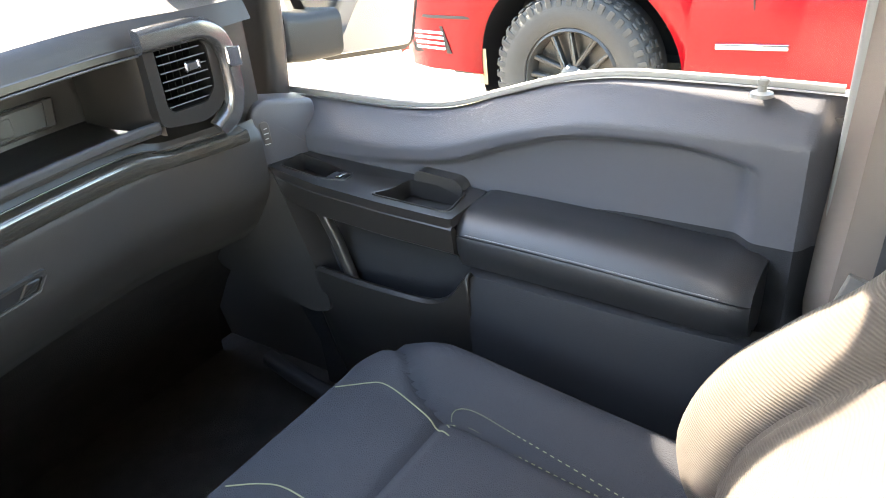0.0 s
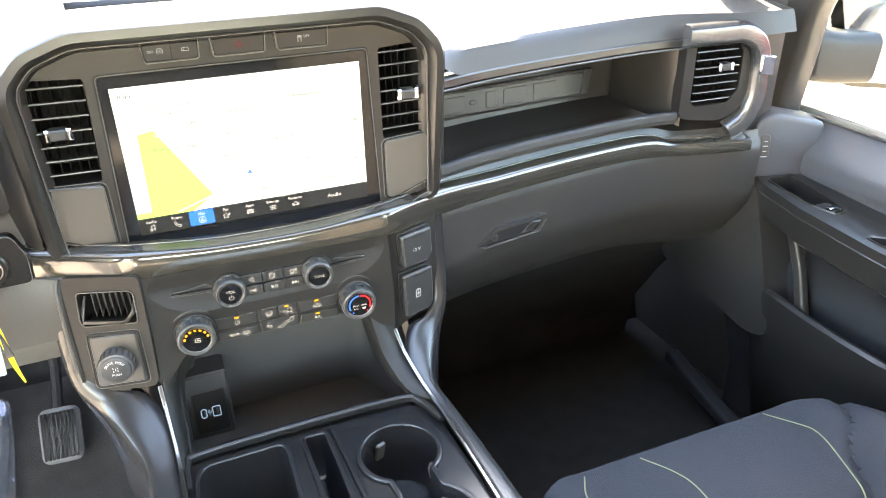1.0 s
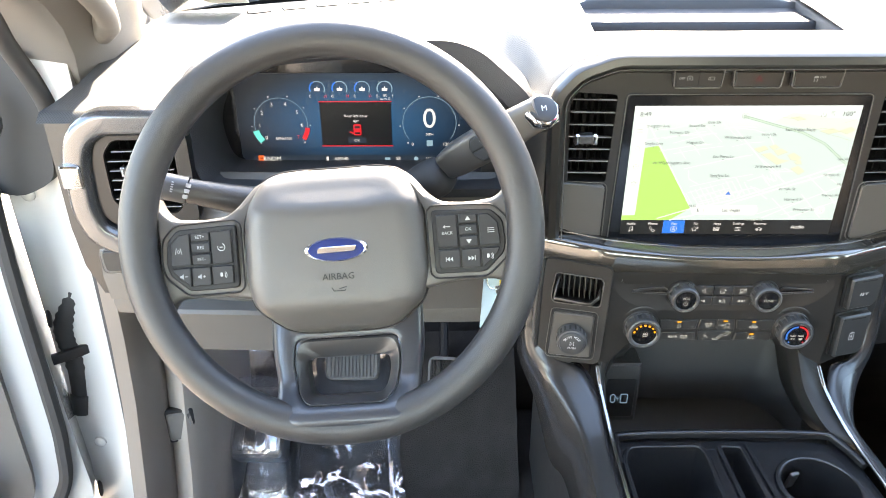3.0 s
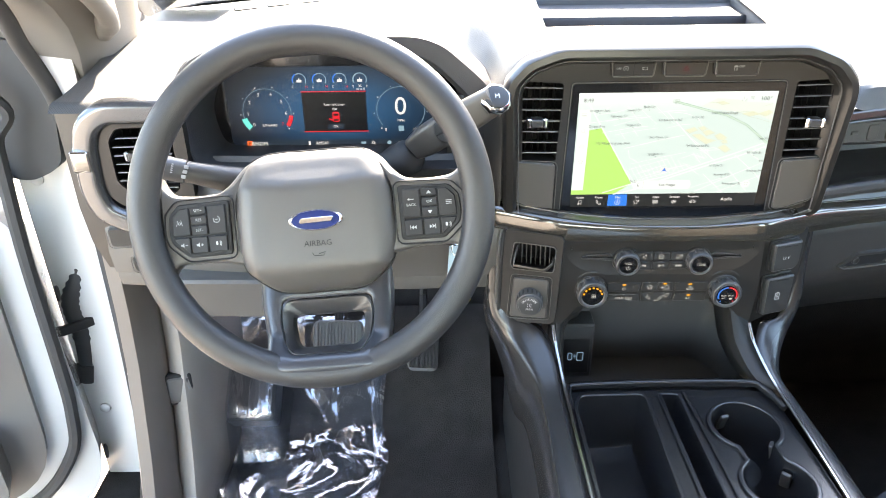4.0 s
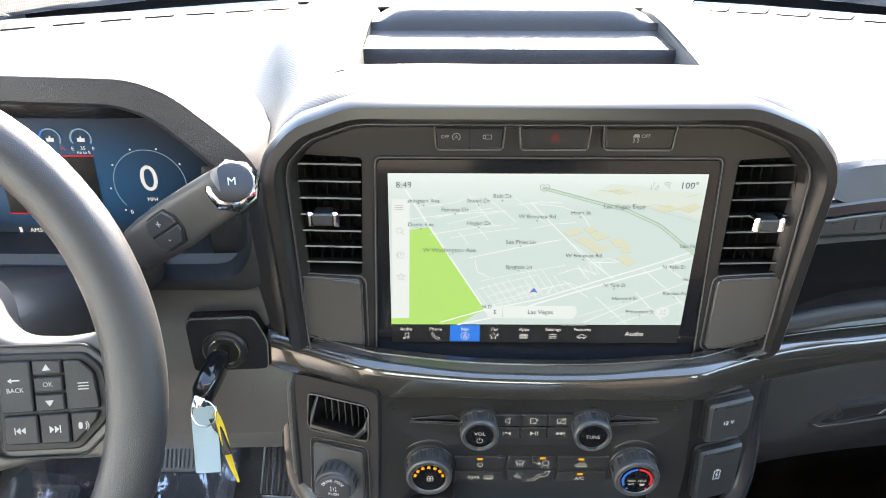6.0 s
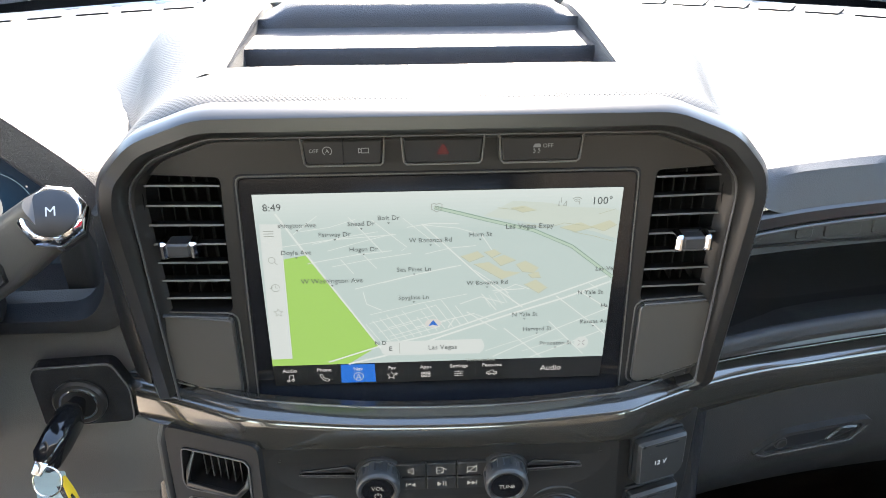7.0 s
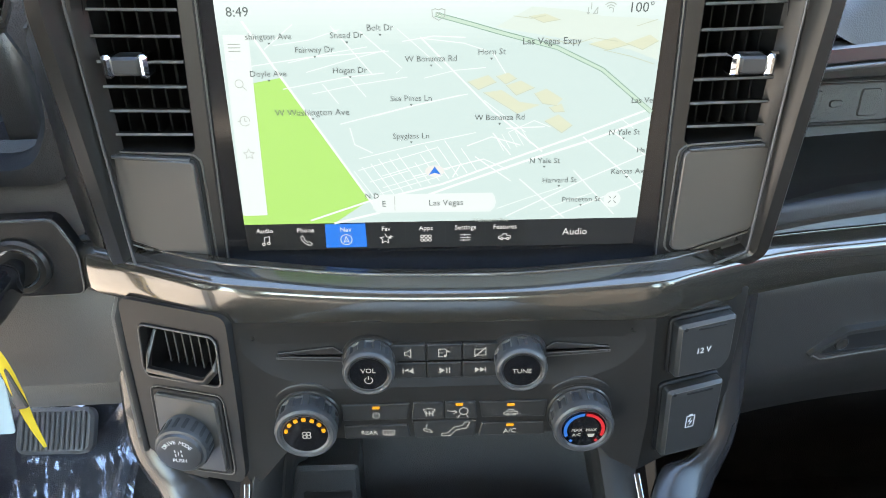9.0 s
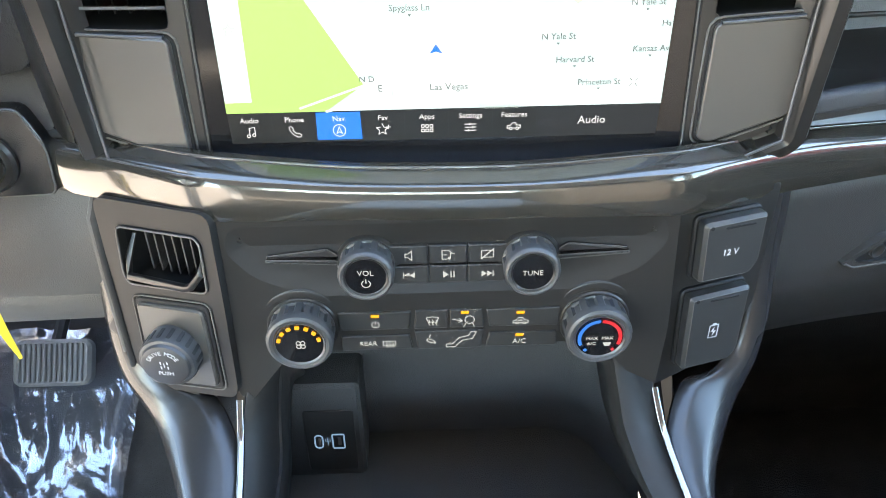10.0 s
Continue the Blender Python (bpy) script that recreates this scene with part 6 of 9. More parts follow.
sweep(bm, [FL @ Vector(q) for q in ((-0.0250, 0.0440, -0.010), (-0.0275, 0.0300, -0.003), (-0.0270, 0.0185, 0.0012), (0.0135, 0.0175, 0.0012), (0.0185, 0.0195, 0.0012), (0.0262, 0.0290, 0.0004), (0.0270, 0.0370, -0.006))], rrect(0.0046, 0.0044, 0.0012, 2), up=(0, -1, 0), scale=[0.5, 0.85, 1, 1, 1, 1, 0.7])
part("slot_lip", bm, SATIN, slot)
for i in range(7):
    bm = bmesh.new()
    slab(bm, rrect(0.0012, 0.038, 0.0004, 1), FL @ pose(-0.0190 + 0.0066 * i, 0.036, -0.012, 0, 14, 0), 0.016, 0.0003)
    part("louvre", bm, KNOB, slot)
bm = bmesh.new()
slab(bm, rounded([(-0.0285, 0.0025), (0.0268, 0.0065), (0.0260, -0.0610), (-0.0330, -0.0690)], 0.005), FL, 0.004, 0.0006, 0.0014)
part("plate_gap", bm, DEEP, side_l)
bm = bmesh.new()
slab(bm, rounded([(-0.0260, 0.0000), (0.0240, 0.0037), (0.0235, -0.0580), (-0.0300, -0.0655)], 0.004), FL, 0.006, 0.0012, 0.0045)
kp = part("knob_plate", bm, PAD_PANEL, side_l)
outline("plate_edge", inset(rounded([(-0.0285, 0.0025), (0.0268, 0.0065), (0.0260, -0.0610), (-0.0330, -0.0690)], 0.005), -0.0016), FL, 0.0008, kp, GREY, 0.0010)
M = FL @ pose(-0.0015, -0.0300, 0.0045, 0, 13, 0)
bm = bmesh.new()
lathe(bm, [(0.0185, 0), (0.0185, 0.014), (0.0178, 0.016), (0.0165, 0.0165)], M, 40)
dk = part("knob", bm, KNOB, side_l, "black round drive mode knob")
bm = bmesh.new()
lathe(bm, [(0.0165, 0.0155), (0.0150, 0.0185), (0.0135, 0.0190), (0.0001, 0.0190)], M, 40, close=False)
part("knob_face", bm, BUTTON, dk)
for i in range(18):
    a = 2 * math.pi * i / 18
    bm = bmesh.new()
    slab(bm, rrect(0.0028, 0.010, 0.0006, 1), M @ Matrix.Rotation(a, 4, 'Z') @ pose(0.0183, 0, 0.0085, 90, 0, 90), 0.001, 0.0003, 0.0006)
    part("rib", bm, RUBBER, dk)
for i, ch in enumerate("DRIVE MODE"):
    a = radians(148 - i * 12.6)
    lettering(ch, 0.0042, M @ pose(0.0105 * math.cos(a), 0.0105 * math.sin(a), 0.0192, 0, 0, math.degrees(a) - 90), PRINT, dk)
lettering("PUSH", 0.0042, M @ pose(0, -0.0055, 0.0192), PRINT, dk)
bm = bmesh.new()
for sx in (-1, 1):
    for sy in (0, 1):
        flat(bm, bar(sx * 0.0022, -0.0008 + sy * 0.0036, 0.0009, 0.0022), M, 0.0193)
flat(bm, bar(0, 0.001, 0.0006, 0.0036), M, 0.0193)
part("axle_mark", bm, PRINT, dk, smooth=False)

for k, mt in ((0, DEEP), (1, KNEE)):
    bm = bmesh.new()
    sweep(bm, [FL @ Vector((x - 0.0050 * k, y - 0.002 * k, w - 0.002 * k)) for x, y, w in ((-0.0440, 0.078, -0.016), (-0.0450, 0.055, -0.003), (-0.0462, 0.015, -0.002), (-0.0478, -0.060, -0.002), (-0.0440, -0.072, -0.003), (-0.0360, -0.0795, -0.004), (0.0, -0.0755, -0.006))], rrect(0.0048, 0.008, 0.0015, 2), up=(0, -1, 0))
    part("edge_strip", bm, mt, side_l)

# side block with the two socket flaps
side_r = thing("socket_panel", (0.172, -0.02, 1.19), "dark side panel with two socket flaps", "switch panel")
FR = face(0.1720, -0.0120, 1.262, 0, 16)
bm = bmesh.new()
slab(bm, rounded([(-0.0335, 0.072), (0.0395, 0.066), (0.0400, -0.062), (-0.030, -0.084), (-0.0350, -0.076)], 0.005), FR, 0.03, 0.002)
part("backplate", bm, SIDE_PLASTIC, side_r)
for cy, h, kind in ((0.0290, 0.043, "12 V"), (-0.0335, 0.060, "charge")):
    bm = bmesh.new()
    pts = rounded([(-0.0215, h / 2), (0.0235, h / 2 + 0.001), (0.0245, -h / 2 + 0.009), (0.0185, -h / 2), (-0.0185, -h / 2)], 0.003)
    slab(bm, pts, FR @ pose(0.0, cy, 0), 0.008, 0.0022, 0.0115)
    flap = part("socket_flap", bm, FLAP, side_r, "hinged plastic socket flap")
    bm = bmesh.new()
    slab(bm, inset(pts, -0.0018), FR @ pose(0.0, cy, 0), 0.004, 0.001, 0.003)
    part("flap_frame", bm, DEEP, flap)
    outline("flap_edge", inset(pts, 0.0023), FR @ pose(0.0, cy, 0), 0.0112, flap, KNEE, 0.0007)
    bm = bmesh.new()
    slab(bm, rrect(0.0215, 0.0016, 0.0006, 1), FR @ pose(0.004, cy + h / 2 - 0.0045, 0.0115), 0.001, 0.0002, 0.0003)
    part("hinge_slot", bm, DEEP, flap)
    bm = bmesh.new()
    lathe(bm, [(0.0014, -0.001), (0.0014, 0.0002), (0.0001, 0.0003)], FR @ pose(-0.0165, cy + h / 2 - 0.0030, 0.0115), 10, close=False)
    part("hinge_hole", bm, DEEP, flap)
    if kind == "12 V":
        lettering("12 V", 0.0062, FR @ pose(0, cy - 0.001, 0.0117), PRINT, flap)
    else:
        bm = bmesh.new()
        for q in (bar(0, cy + 0.0060, 0.0030, 0.0012), bar(-0.0032, cy, 0.0008, 0.0105), bar(0.0032, cy, 0.0008, 0.0105), bar(0, cy + 0.0050, 0.0068, 0.0008), bar(0, cy - 0.0050, 0.0068, 0.0008), [(0.0006, cy + 0.004), (-0.0022, cy - 0.0004), (0, cy - 0.0004), (-0.0006, cy - 0.004), (0.0022, cy + 0.0004), (0, cy + 0.0004)]):
            flat(bm, q, FR, 0.0119)
        part("symbol", bm, PRINT, flap, smooth=False)

# ---- end vents of the dash, with their gloss frames ----
def end_vent(s, x, y, z, turn, label):
    """s: +1 passenger end, -1 driver end."""
    M = face(x, y, z, 0, turn)
    pts = [(-0.040, 0.046), (0.026, 0.046), (0.038, 0.030), (0.038, -0.026), (0.022, -0.044), (-0.034, -0.044), (-0.040, -0.036)]
    if s < 0:
        pts = [(-a, b) for a, b in reversed(pts)]
    pts = rounded(pts, 0.006)
    rows_ = []
    for k in range(7):
        yy = 0.0335 - 0.0118 * k
        a, b_ = -0.038, 0.036 if abs(yy) < 0.028 else 0.030
        rows_.append(((a, yy), (b_, yy)) if s > 0 else ((-b_, yy), (-a, yy)))
    v = vent(label, pts, M, rows_, (0.008 * s, 0.0105), (-0.034, 0.034), "dash end vents")
    b = bmesh.new()
    outer = [(-0.058, 0.060), (0.030, 0.066), (0.060, 0.050), (0.068, 0.020), (0.066, -0.024), (0.048, -0.056), (0.016, -0.072), (-0.058, -0.062)]
    if s < 0:
        outer = [(-a, c) for a, c in reversed(outer)]
    holed(b, rounded(outer, 0.016, 4), [inset(pts, -0.0015)], M, 0.03, 0.002)
    part("vent_surround", b, SATIN, v)
    b = bmesh.new()
    if s > 0:
        line = [(-0.062, 0.057), (0.034, 0.057), (0.060, 0.041), (0.070, 0.012), (0.071, -0.040), (0.060, -0.074), (0.030, -0.092)]
    else:
        line = [(-0.062, 0.068), (0.036, 0.070), (0.060, 0.054), (0.070, 0.026), (0.073, -0.036), (0.064, -0.068), (0.034, -0.086), (-0.004, -0.088)]
    path = [line[0]]
    for p, q, r in zip(line, line[1:], line[2:]):
        p, q, r = Vector(p), Vector(q), Vector(r)
        a0, a1 = q.lerp(p, 0.012 / (q - p).length), q.lerp(r, 0.012 / (q - r).length)
        path += [a0.lerp(q, k).lerp(q.lerp(a1, k), k) for k in (0.0, 0.33, 0.66, 1.0)]
    path = [M @ Vector((s * a, c, 0.004)) for a, c in path + [line[-1]]]
    sweep(b, path, rounded([(-0.017, -0.010), (0.017, -0.010), (0.015, 0.004), (0.009, 0.010), (-0.011, 0.009), (-0.016, 0.002)], 0.003), up=(0, -1, 0))
    fr = part("gloss_frame", b, FRAME_TRIM, v, "gloss graphite frame round the vent")
    b = bmesh.new()
    slab(b, rounded([(-0.012, -0.014), (0.010, -0.016), (0.010, 0.012), (-0.012, 0.014)], 0.002), M @ pose(0.074 * s, 0.010, 0.008, 0, -10 * s, 0), 0.02, 0.002, 0.012)
    part("chrome_clip", b, CHROME, fr)
    return v


end_vent(1, 0.676, 0.062, 1.428, -4, "black end vent with a gloss graphite frame near the passenger door")
end_vent(-1, -0.690, 0.004, 1.432, 4, "black end vent with a gloss graphite frame near the driver doorway")
# end caps of the dash
for s in (-1, 1):
    bm = bmesh.new()
    y0 = 0.02 if s < 0 else 0.07
    loft(bm, [[Vector((s * x, y0 + dy, z)) for dy, z in ((0.0, 1.500), (0.3, 1.53), (0.3, 1.20), (0.06, 1.20), (0.01, 1.30), (0.0, 1.36))] for x in (0.735, 0.80)])
    part("dash_end", bm, PLASTIC, dash)

# ---- steering wheel ----
WC = pose(-0.4370, -0.1931, 1.4533, 90 - 22.9, 0, 0)
wheel = thing("steering_wheel", (-0.437, -0.1931, 1.4533), "dark grey three-spoke steering wheel with buttons", "steering wheel")
bm = bmesh.new()
path = [WC @ Vector((0.1785 * math.cos(2 * math.pi * i / 96), 0.1785 * math.sin(2 * math.pi * i / 96), 0)) for i in range(96)]
nrm = WC.to_3x3() @ Vector((0, 0, 1))
sweep(bm, path, [(0.0172 * math.cos(a), 0.0155 * math.sin(a)) for a in [2 * math.pi * k / 16 for k in range(16)]], up=nrm, closed=True)
part("rim", bm, WHEEL_SKIN, wheel, "grained dark urethane rim")
# the wheel stands turned a little to the left
WT = WC @ pose(0.002, 0, -0.010, 0, 0, 4)
HUB = [(-0.046, 0.063), (0.046, 0.063), (0.066, 0.057), (0.078, 0.040), (0.085, 0.012), (0.087, -0.042), (0.079, -0.066), (0.052, -0.089), (0.034, -0.093), (-0.034, -0.093), (-0.052, -0.089), (-0.079, -0.066), (-0.087, -0.042), (-0.085, 0.012), (-0.078, 0.040), (-0.066, 0.057)]
hub_pts = rounded(HUB, 0.010, 4)


def hub_fall(x, y):
    """How far the cover falls away above its brow and below its chin."""
    up = max(0.0, y - 0.027)
    brow = 0.92 - 0.30 * min(1.0, (x / 0.055) ** 2)
    return brow * min(up, 0.015) + 0.58 * max(0.0, up - 0.015) + 0.55 * max(0.0, -0.062 - y) + 0.25 * max(0.0, abs(x) - 0.066)


bm = bmesh.new()
rows = []
for k, w in ((0.98, -0.04), (1.0, -0.004), (0.996, 0.002), (0.985, 0.006), (0.965, 0.0095), (0.94, 0.0120), (0.91, 0.0138), (0.87, 0.0152), (0.82, 0.0162), (0.76, 0.0168), (0.69, 0.0172), (0.60, 0.0175), (0.50, 0.0177), (0.40, 0.0178), (0.30, 0.0179), (0.20, 0.018), (0.10, 0.018)):
    rows.append([WT @ Vector((x * k, (y + 0.012) * k - 0.012, w - hub_fall(x * k, (y + 0.012) * k - 0.012))) for x, y in hub_pts])
loft(bm, rows, True, True)
part("airbag_cover", bm, HUB_SKIN, wheel, "dark grey airbag cover")
bm = bmesh.new()
sweep(bm, [WT @ Vector((x * 1.004, (y + 0.012) * 1.004 - 0.012, 0.0015 - hub_fall(x, y))) for x, y in hub_pts], rrect(0.0016, 0.003, 0.0005, 1), up=nrm, closed=True)
part("cover_seam", bm, DEEP, wheel)
M = WT @ pose(0.003, -0.0115, 0.0190)
bm = bmesh.new()
lathe(bm, [(1.0, -0.003), (1.0, 0.0), (0.94, 0.0012), (0.90, 0.0006)], M @ Matrix.Diagonal((0.0285, 0.0113, 1, 1)), 48)
oval = part("oval_badge", bm, CHROME, wheel, "blue oval badge with a bright rim")
bm = bmesh.new()
lathe(bm, [(0.92, 0.0004), (0.90, 0.0010), (0.0001, 0.0013)], M @ Matrix.Diagonal((0.0280, 0.0110, 1, 1)), 48, close=False)
part("badge_field", bm, BADGE_BLUE, oval)
bm = bmesh.new()
slab(bm, rounded([(-0.018, -0.0030), (0.017, -0.0022), (0.019, 0.0030), (-0.016, 0.0026)], 0.0022), M, 0.001, 0.0003, 0.0024)
part("bright_band", bm, CHROME, oval, "bright plain band")
lettering("AIRBAG", 0.0085, WT @ pose(0.003, -0.0365, 0.0184), DEEP, wheel)
bm = bmesh.new()
sweep(bm, [WT @ Vector(p) for p in ((-0.004, -0.046, 0.0184), (-0.002, -0.0495, 0.0184), (0.008, -0.0495, 0.0184), (0.010, -0.046, 0.0184), (0.003, -0.0475, 0.0184))], rrect(0.0008, 0.0005, 0.0001, 1), up=nrm)
part("horn_mark", bm, DEEP, wheel)
for s in (-1, 1):
    # side spoke, flowing out of the hub's shoulder, and its button pod
    bm = bmesh.new()
    sp = [(0.020, 0.064), (0.058, 0.062), (0.076, 0.050), (0.088, 0.034), (0.100, 0.0245), (0.125, 0.0225), (0.150, 0.025), (0.160, 0.034), (0.166, 0.050), (0.174, 0.020), (0.176, -0.036), (0.166, -0.078), (0.160, -0.060), (0.150, -0.051), (0.112, -0.050), (0.082, -0.056), (0.020, -0.060)]
    spp = rounded([(s * a, b) for a, b in sp], 0.008, 4)
    r_ = [[WT @ Vector((x, y, w - 0.55 * max(0.0, y - 0.027) * ease(0.125, 0.095, abs(x)))) for x, y in inset(spp, d)] for d, w in ((0.002, -0.022), (0.0, -0.006), (0.0008, 0.0005), (0.0026, 0.0030), (0.0055, 0.0042))]
    loft(bm, r_)
    part("spoke", bm, HUB_SKIN, wheel)
    bm = bmesh.new()
    pod = [(0.0905, 0.0172), (0.1455, 0.0152), (0.1558, 0.0045), (0.1576, -0.0160), (0.1552, -0.0262), (0.1378, -0.0424), (0.0912, -0.0416)]
    pod_pts = rounded([(s * a, b) for a, b in pod], 0.004, 3)
    slab(bm, pod_pts, WT, 0.004, 0.0010, 0.0062)
    podp = part("button_pod", bm, DEEP, wheel)
    bm = bmesh.new()
    sweep(bm, [WT @ Vector((x, y, 0.0052)) for x, y in inset(pod_pts, -0.0045)], rrect(0.0016, 0.0022, 0.0005, 1), up=nrm, closed=True)
    part("pod_gap", bm, DEEP, podp)

    def wheel_button(pts, mark):
        b = bmesh.new()
        slab(b, rounded([(s * x, y) for x, y in pts], 0.0012, 2), WT, 0.004, 0.0008, 0.0088)
        o = part("button", b, WHEEL_KEY, podp)
        cx_, cy_ = sum(p[0] for p in pts) / len(pts) * s, sum(p[1] for p in pts) / len(pts)
        b = bmesh.new()
        if mark is None:
            flat(b, arc(0.0030, 0.0037, -200, 70, cx_, cy_, 14), WT, 0.0091)
            flat(b, bar(cx_, cy_, 0.0034, 0.0008), WT, 0.0091)
            part("symbol", b, KEY_PRINT, o, smooth=False)
        elif mark in ("up", "down"):
            d = 1 if mark == "up" else -1
            flat(b, [(cx_ - 0.0026, cy_ - 0.0015 * d), (cx_ + 0.0026, cy_ - 0.0015 * d), (cx_, cy_ + 0.0022 * d)], WT, 0.0091)
            part("symbol", b, KEY_PRINT, o, smooth=False)
        elif mark in ("quieter", "louder"):
            flat(b, [(cx_ - 0.0034, cy_ - 0.001), (cx_ - 0.0018, cy_ - 0.001), (cx_, cy_ - 0.0026), (cx_, cy_ + 0.0026), (cx_ - 0.0018, cy_ + 0.001), (cx_ - 0.0034, cy_ + 0.001)], WT, 0.0091)
            flat(b, bar(cx_ + 0.0026, cy_, 0.0028, 0.0007), WT, 0.0091)
            if mark == "louder":
                flat(b, bar(cx_ + 0.0026, cy_, 0.0007, 0.0028), WT, 0.0092)
            part("symbol", b, KEY_PRINT, o, smooth=False)
        elif mark in ("back", "next"):
            d = 1 if mark == "next" else -1
            for k in (-0.0015, 0.0015):
                flat(b, [(cx_ + k - 0.0014 * d, cy_ + 0.0022), (cx_ + k - 0.0014 * d, cy_ - 0.0022), (cx_ + k + 0.0014 * d, cy_)], WT, 0.0091)
            flat(b, bar(cx_ + 0.0034 * d, cy_, 0.0007, 0.0044), WT, 0.0091)
            part("symbol", b, KEY_PRINT, o, smooth=False)
        elif mark == "voice":
            flat(b, rounded(bar(cx_ - 0.0012, cy_ + 0.0004, 0.0024, 0.0040), 0.0010, 2), WT, 0.0091)
            for r in (0.0024, 0.0036):
                flat(b, arc(r, r + 0.0006, -45, 45, cx_ - 0.0002, cy_, 8), WT, 0.0091)
            part("symbol", b, KEY_PRINT, o, smooth=False)
        elif mark == "lanes":
            for q in (-1, 1):
                flat(b, [(cx_ + q * 0.0034, cy_ - 0.0030), (cx_ + q * 0.0028, cy_ - 0.0030), (cx_ + q * 0.0014, cy_ + 0.0030), (cx_ + q * 0.0020, cy_ + 0.0030)], WT, 0.0091)
            flat(b, arc(0.0010, 0.0016, 0, 360, cx_, cy_ - 0.0004, 12), WT, 0.0091)
            part("symbol", b, KEY_PRINT, o, smooth=False)
        elif mark == "menu":
            for k in (-1, 0, 1):
                flat(b, bar(cx_, cy_ + 0.0018 * k, 0.0064, 0.0007), WT, 0.0091)
            part("symbol", b, KEY_PRINT, o, smooth=False)
        elif mark == "return":
            flat(b, [(cx_ - 0.0040, cy_ + 0.0042), (cx_ - 0.0016, cy_ + 0.0058), (cx_ - 0.0016, cy_ + 0.0026)], WT, 0.0091)
            flat(b, bar(cx_ + 0.0008, cy_ + 0.0042, 0.0048, 0.0008), WT, 0.0091)
            part("symbol", b, KEY_PRINT, o, smooth=False)
            lettering("BACK", 0.0040, WT @ pose(cx_, cy_ - 0.0018, 0.0091), KEY_PRINT, o)
        else:
            b.free()
            lettering(mark, 0.0042, WT @ pose(cx_, cy_, 0.0091), KEY_PRINT, o)
    wheel_button([(0.0950, -0.0180), (0.1138, -0.0180), (0.1138, 0.0122), (0.0946, 0.0128)], None if s < 0 else "return")
    wheel_button([(0.1152, 0.0038), (0.1322, 0.0038), (0.1322, 0.0116), (0.1152, 0.0122)], "SET+" if s < 0 else "up")
    wheel_button([(0.1152, -0.0066), (0.1322, -0.0066), (0.1322, 0.0024), (0.1152, 0.0024)], "RES" if s < 0 else "OK")
    wheel_button([(0.1152, -0.0180), (0.1322, -0.0180), (0.1322, -0.0080), (0.1152, -0.0080)], "SET-" if s < 0 else "down")
    wheel_button([(0.1336, -0.0180), (0.1524, -0.0180), (0.1525, -0.0140), (0.1510, 0.0030), (0.1430, 0.0110), (0.1336, 0.0114)], "lanes" if s < 0 else "menu")
    wheel_button([(0.0952, -0.0368), (0.1150, -0.0374), (0.1150, -0.0200), (0.0952, -0.0200)], "voice" if s < 0 else "back")
    wheel_button([(0.1164, -0.0374), (0.1336, -0.0378), (0.1336, -0.0200), (0.1164, -0.0200)], "louder" if s < 0 else "next")
    wheel_button([(0.1350, -0.0376), (0.1362, -0.0378), (0.1502, -0.0246), (0.1518, -0.0200), (0.1350, -0.0200)], "quieter" if s < 0 else "voice")
# lower spoke: a moulded frame round an opening, its foot laid on the rim
WL = WT @ pose(0.0, -0.125, -0.016, -12, 0, 0)
FR_OUT = rounded([(-0.074, 0.062), (0.074, 0.062), (0.0745, 0.020), (0.070, -0.014), (0.068, -0.030), (0.070, -0.046), (0.056, -0.060), (-0.056, -0.060), (-0.070, -0.046), (-0.068, -0.030), (-0.070, -0.014), (-0.0745, 0.020)], 0.008, 3)
FR_RING = rounded([(-0.0505, 0.0260), (0.0505, 0.0260), (0.0520, 0.000), (0.0465, -0.026), (0.0370, -0.0370), (-0.0370, -0.0370), (-0.0465, -0.026), (-0.0520, 0.000)], 0.008, 4)
FR_IN = rounded([(-0.0400, 0.0070), (0.0400, 0.0070), (0.0405, -0.006), (0.0370, -0.022), (0.0310, -0.0290), (-0.0310, -0.0290), (-0.0370, -0.022), (-0.0405, -0.006)], 0.005, 4)


def radial(pts, n=96, c=(0.0, -0.008)):
    """The outline sampled at even angles round a middle."""
    out = []
    for k in range(n):
        a = 2 * math.pi * k / n
        d = Vector((math.cos(a), math.sin(a)))
        best = 0.0
        for (x0, y0), (x1, y1) in zip(pts, list(pts[1:]) + [pts[0]]):
            ex, ey = x1 - x0, y1 - y0
            det = d.x * ey - d.y * ex
            if abs(det) < 1e-12:
                continue
            qx, qy = x0 - c[0], y0 - c[1]
            t = (qx * ey - qy * ex) / det
            u = (qx * d.y - qy * d.x) / det
            if t > 0 and -1e-6 <= u <= 1 + 1e-6:
                best = max(best, t)
        out.append((c[0] + d.x * best, c[1] + d.y * best))
    return out


def foot(x, y, w):
    """The frame swells towards the viewer where it lies over the rim."""
    return WL @ Vector((x, y, w + 0.027 * ease(-0.010, -0.050, y)))


out_r, ring_r, in_r = radial(FR_OUT), radial(FR_RING), radial(FR_IN)
blend = lambda a, b, k: [(p[0] + (q[0] - p[0]) * k, p[1] + (q[1] - p[1]) * k) for p, q in zip(a, b)]
bm = bmesh.new()
loft(bm, [[foot(x, y, w) for x, y in pts] for pts, w in ((out_r, -0.022), (out_r, -0.006), (blend(out_r, ring_r, 0.07), -0.001), (blend(out_r, ring_r, 0.2), 0.0028), (blend(out_r, ring_r, 0.42), 0.0050), (blend(out_r, ring_r, 0.75), 0.0058), (blend(out_r, ring_r, 0.93), 0.0056), (ring_r, 0.0040), (ring_r, -0.004))], True, False)
low = part("lower_spoke", bm, SPOKE, wheel, "satin black lower spoke with an opening")
bm = bmesh.new()
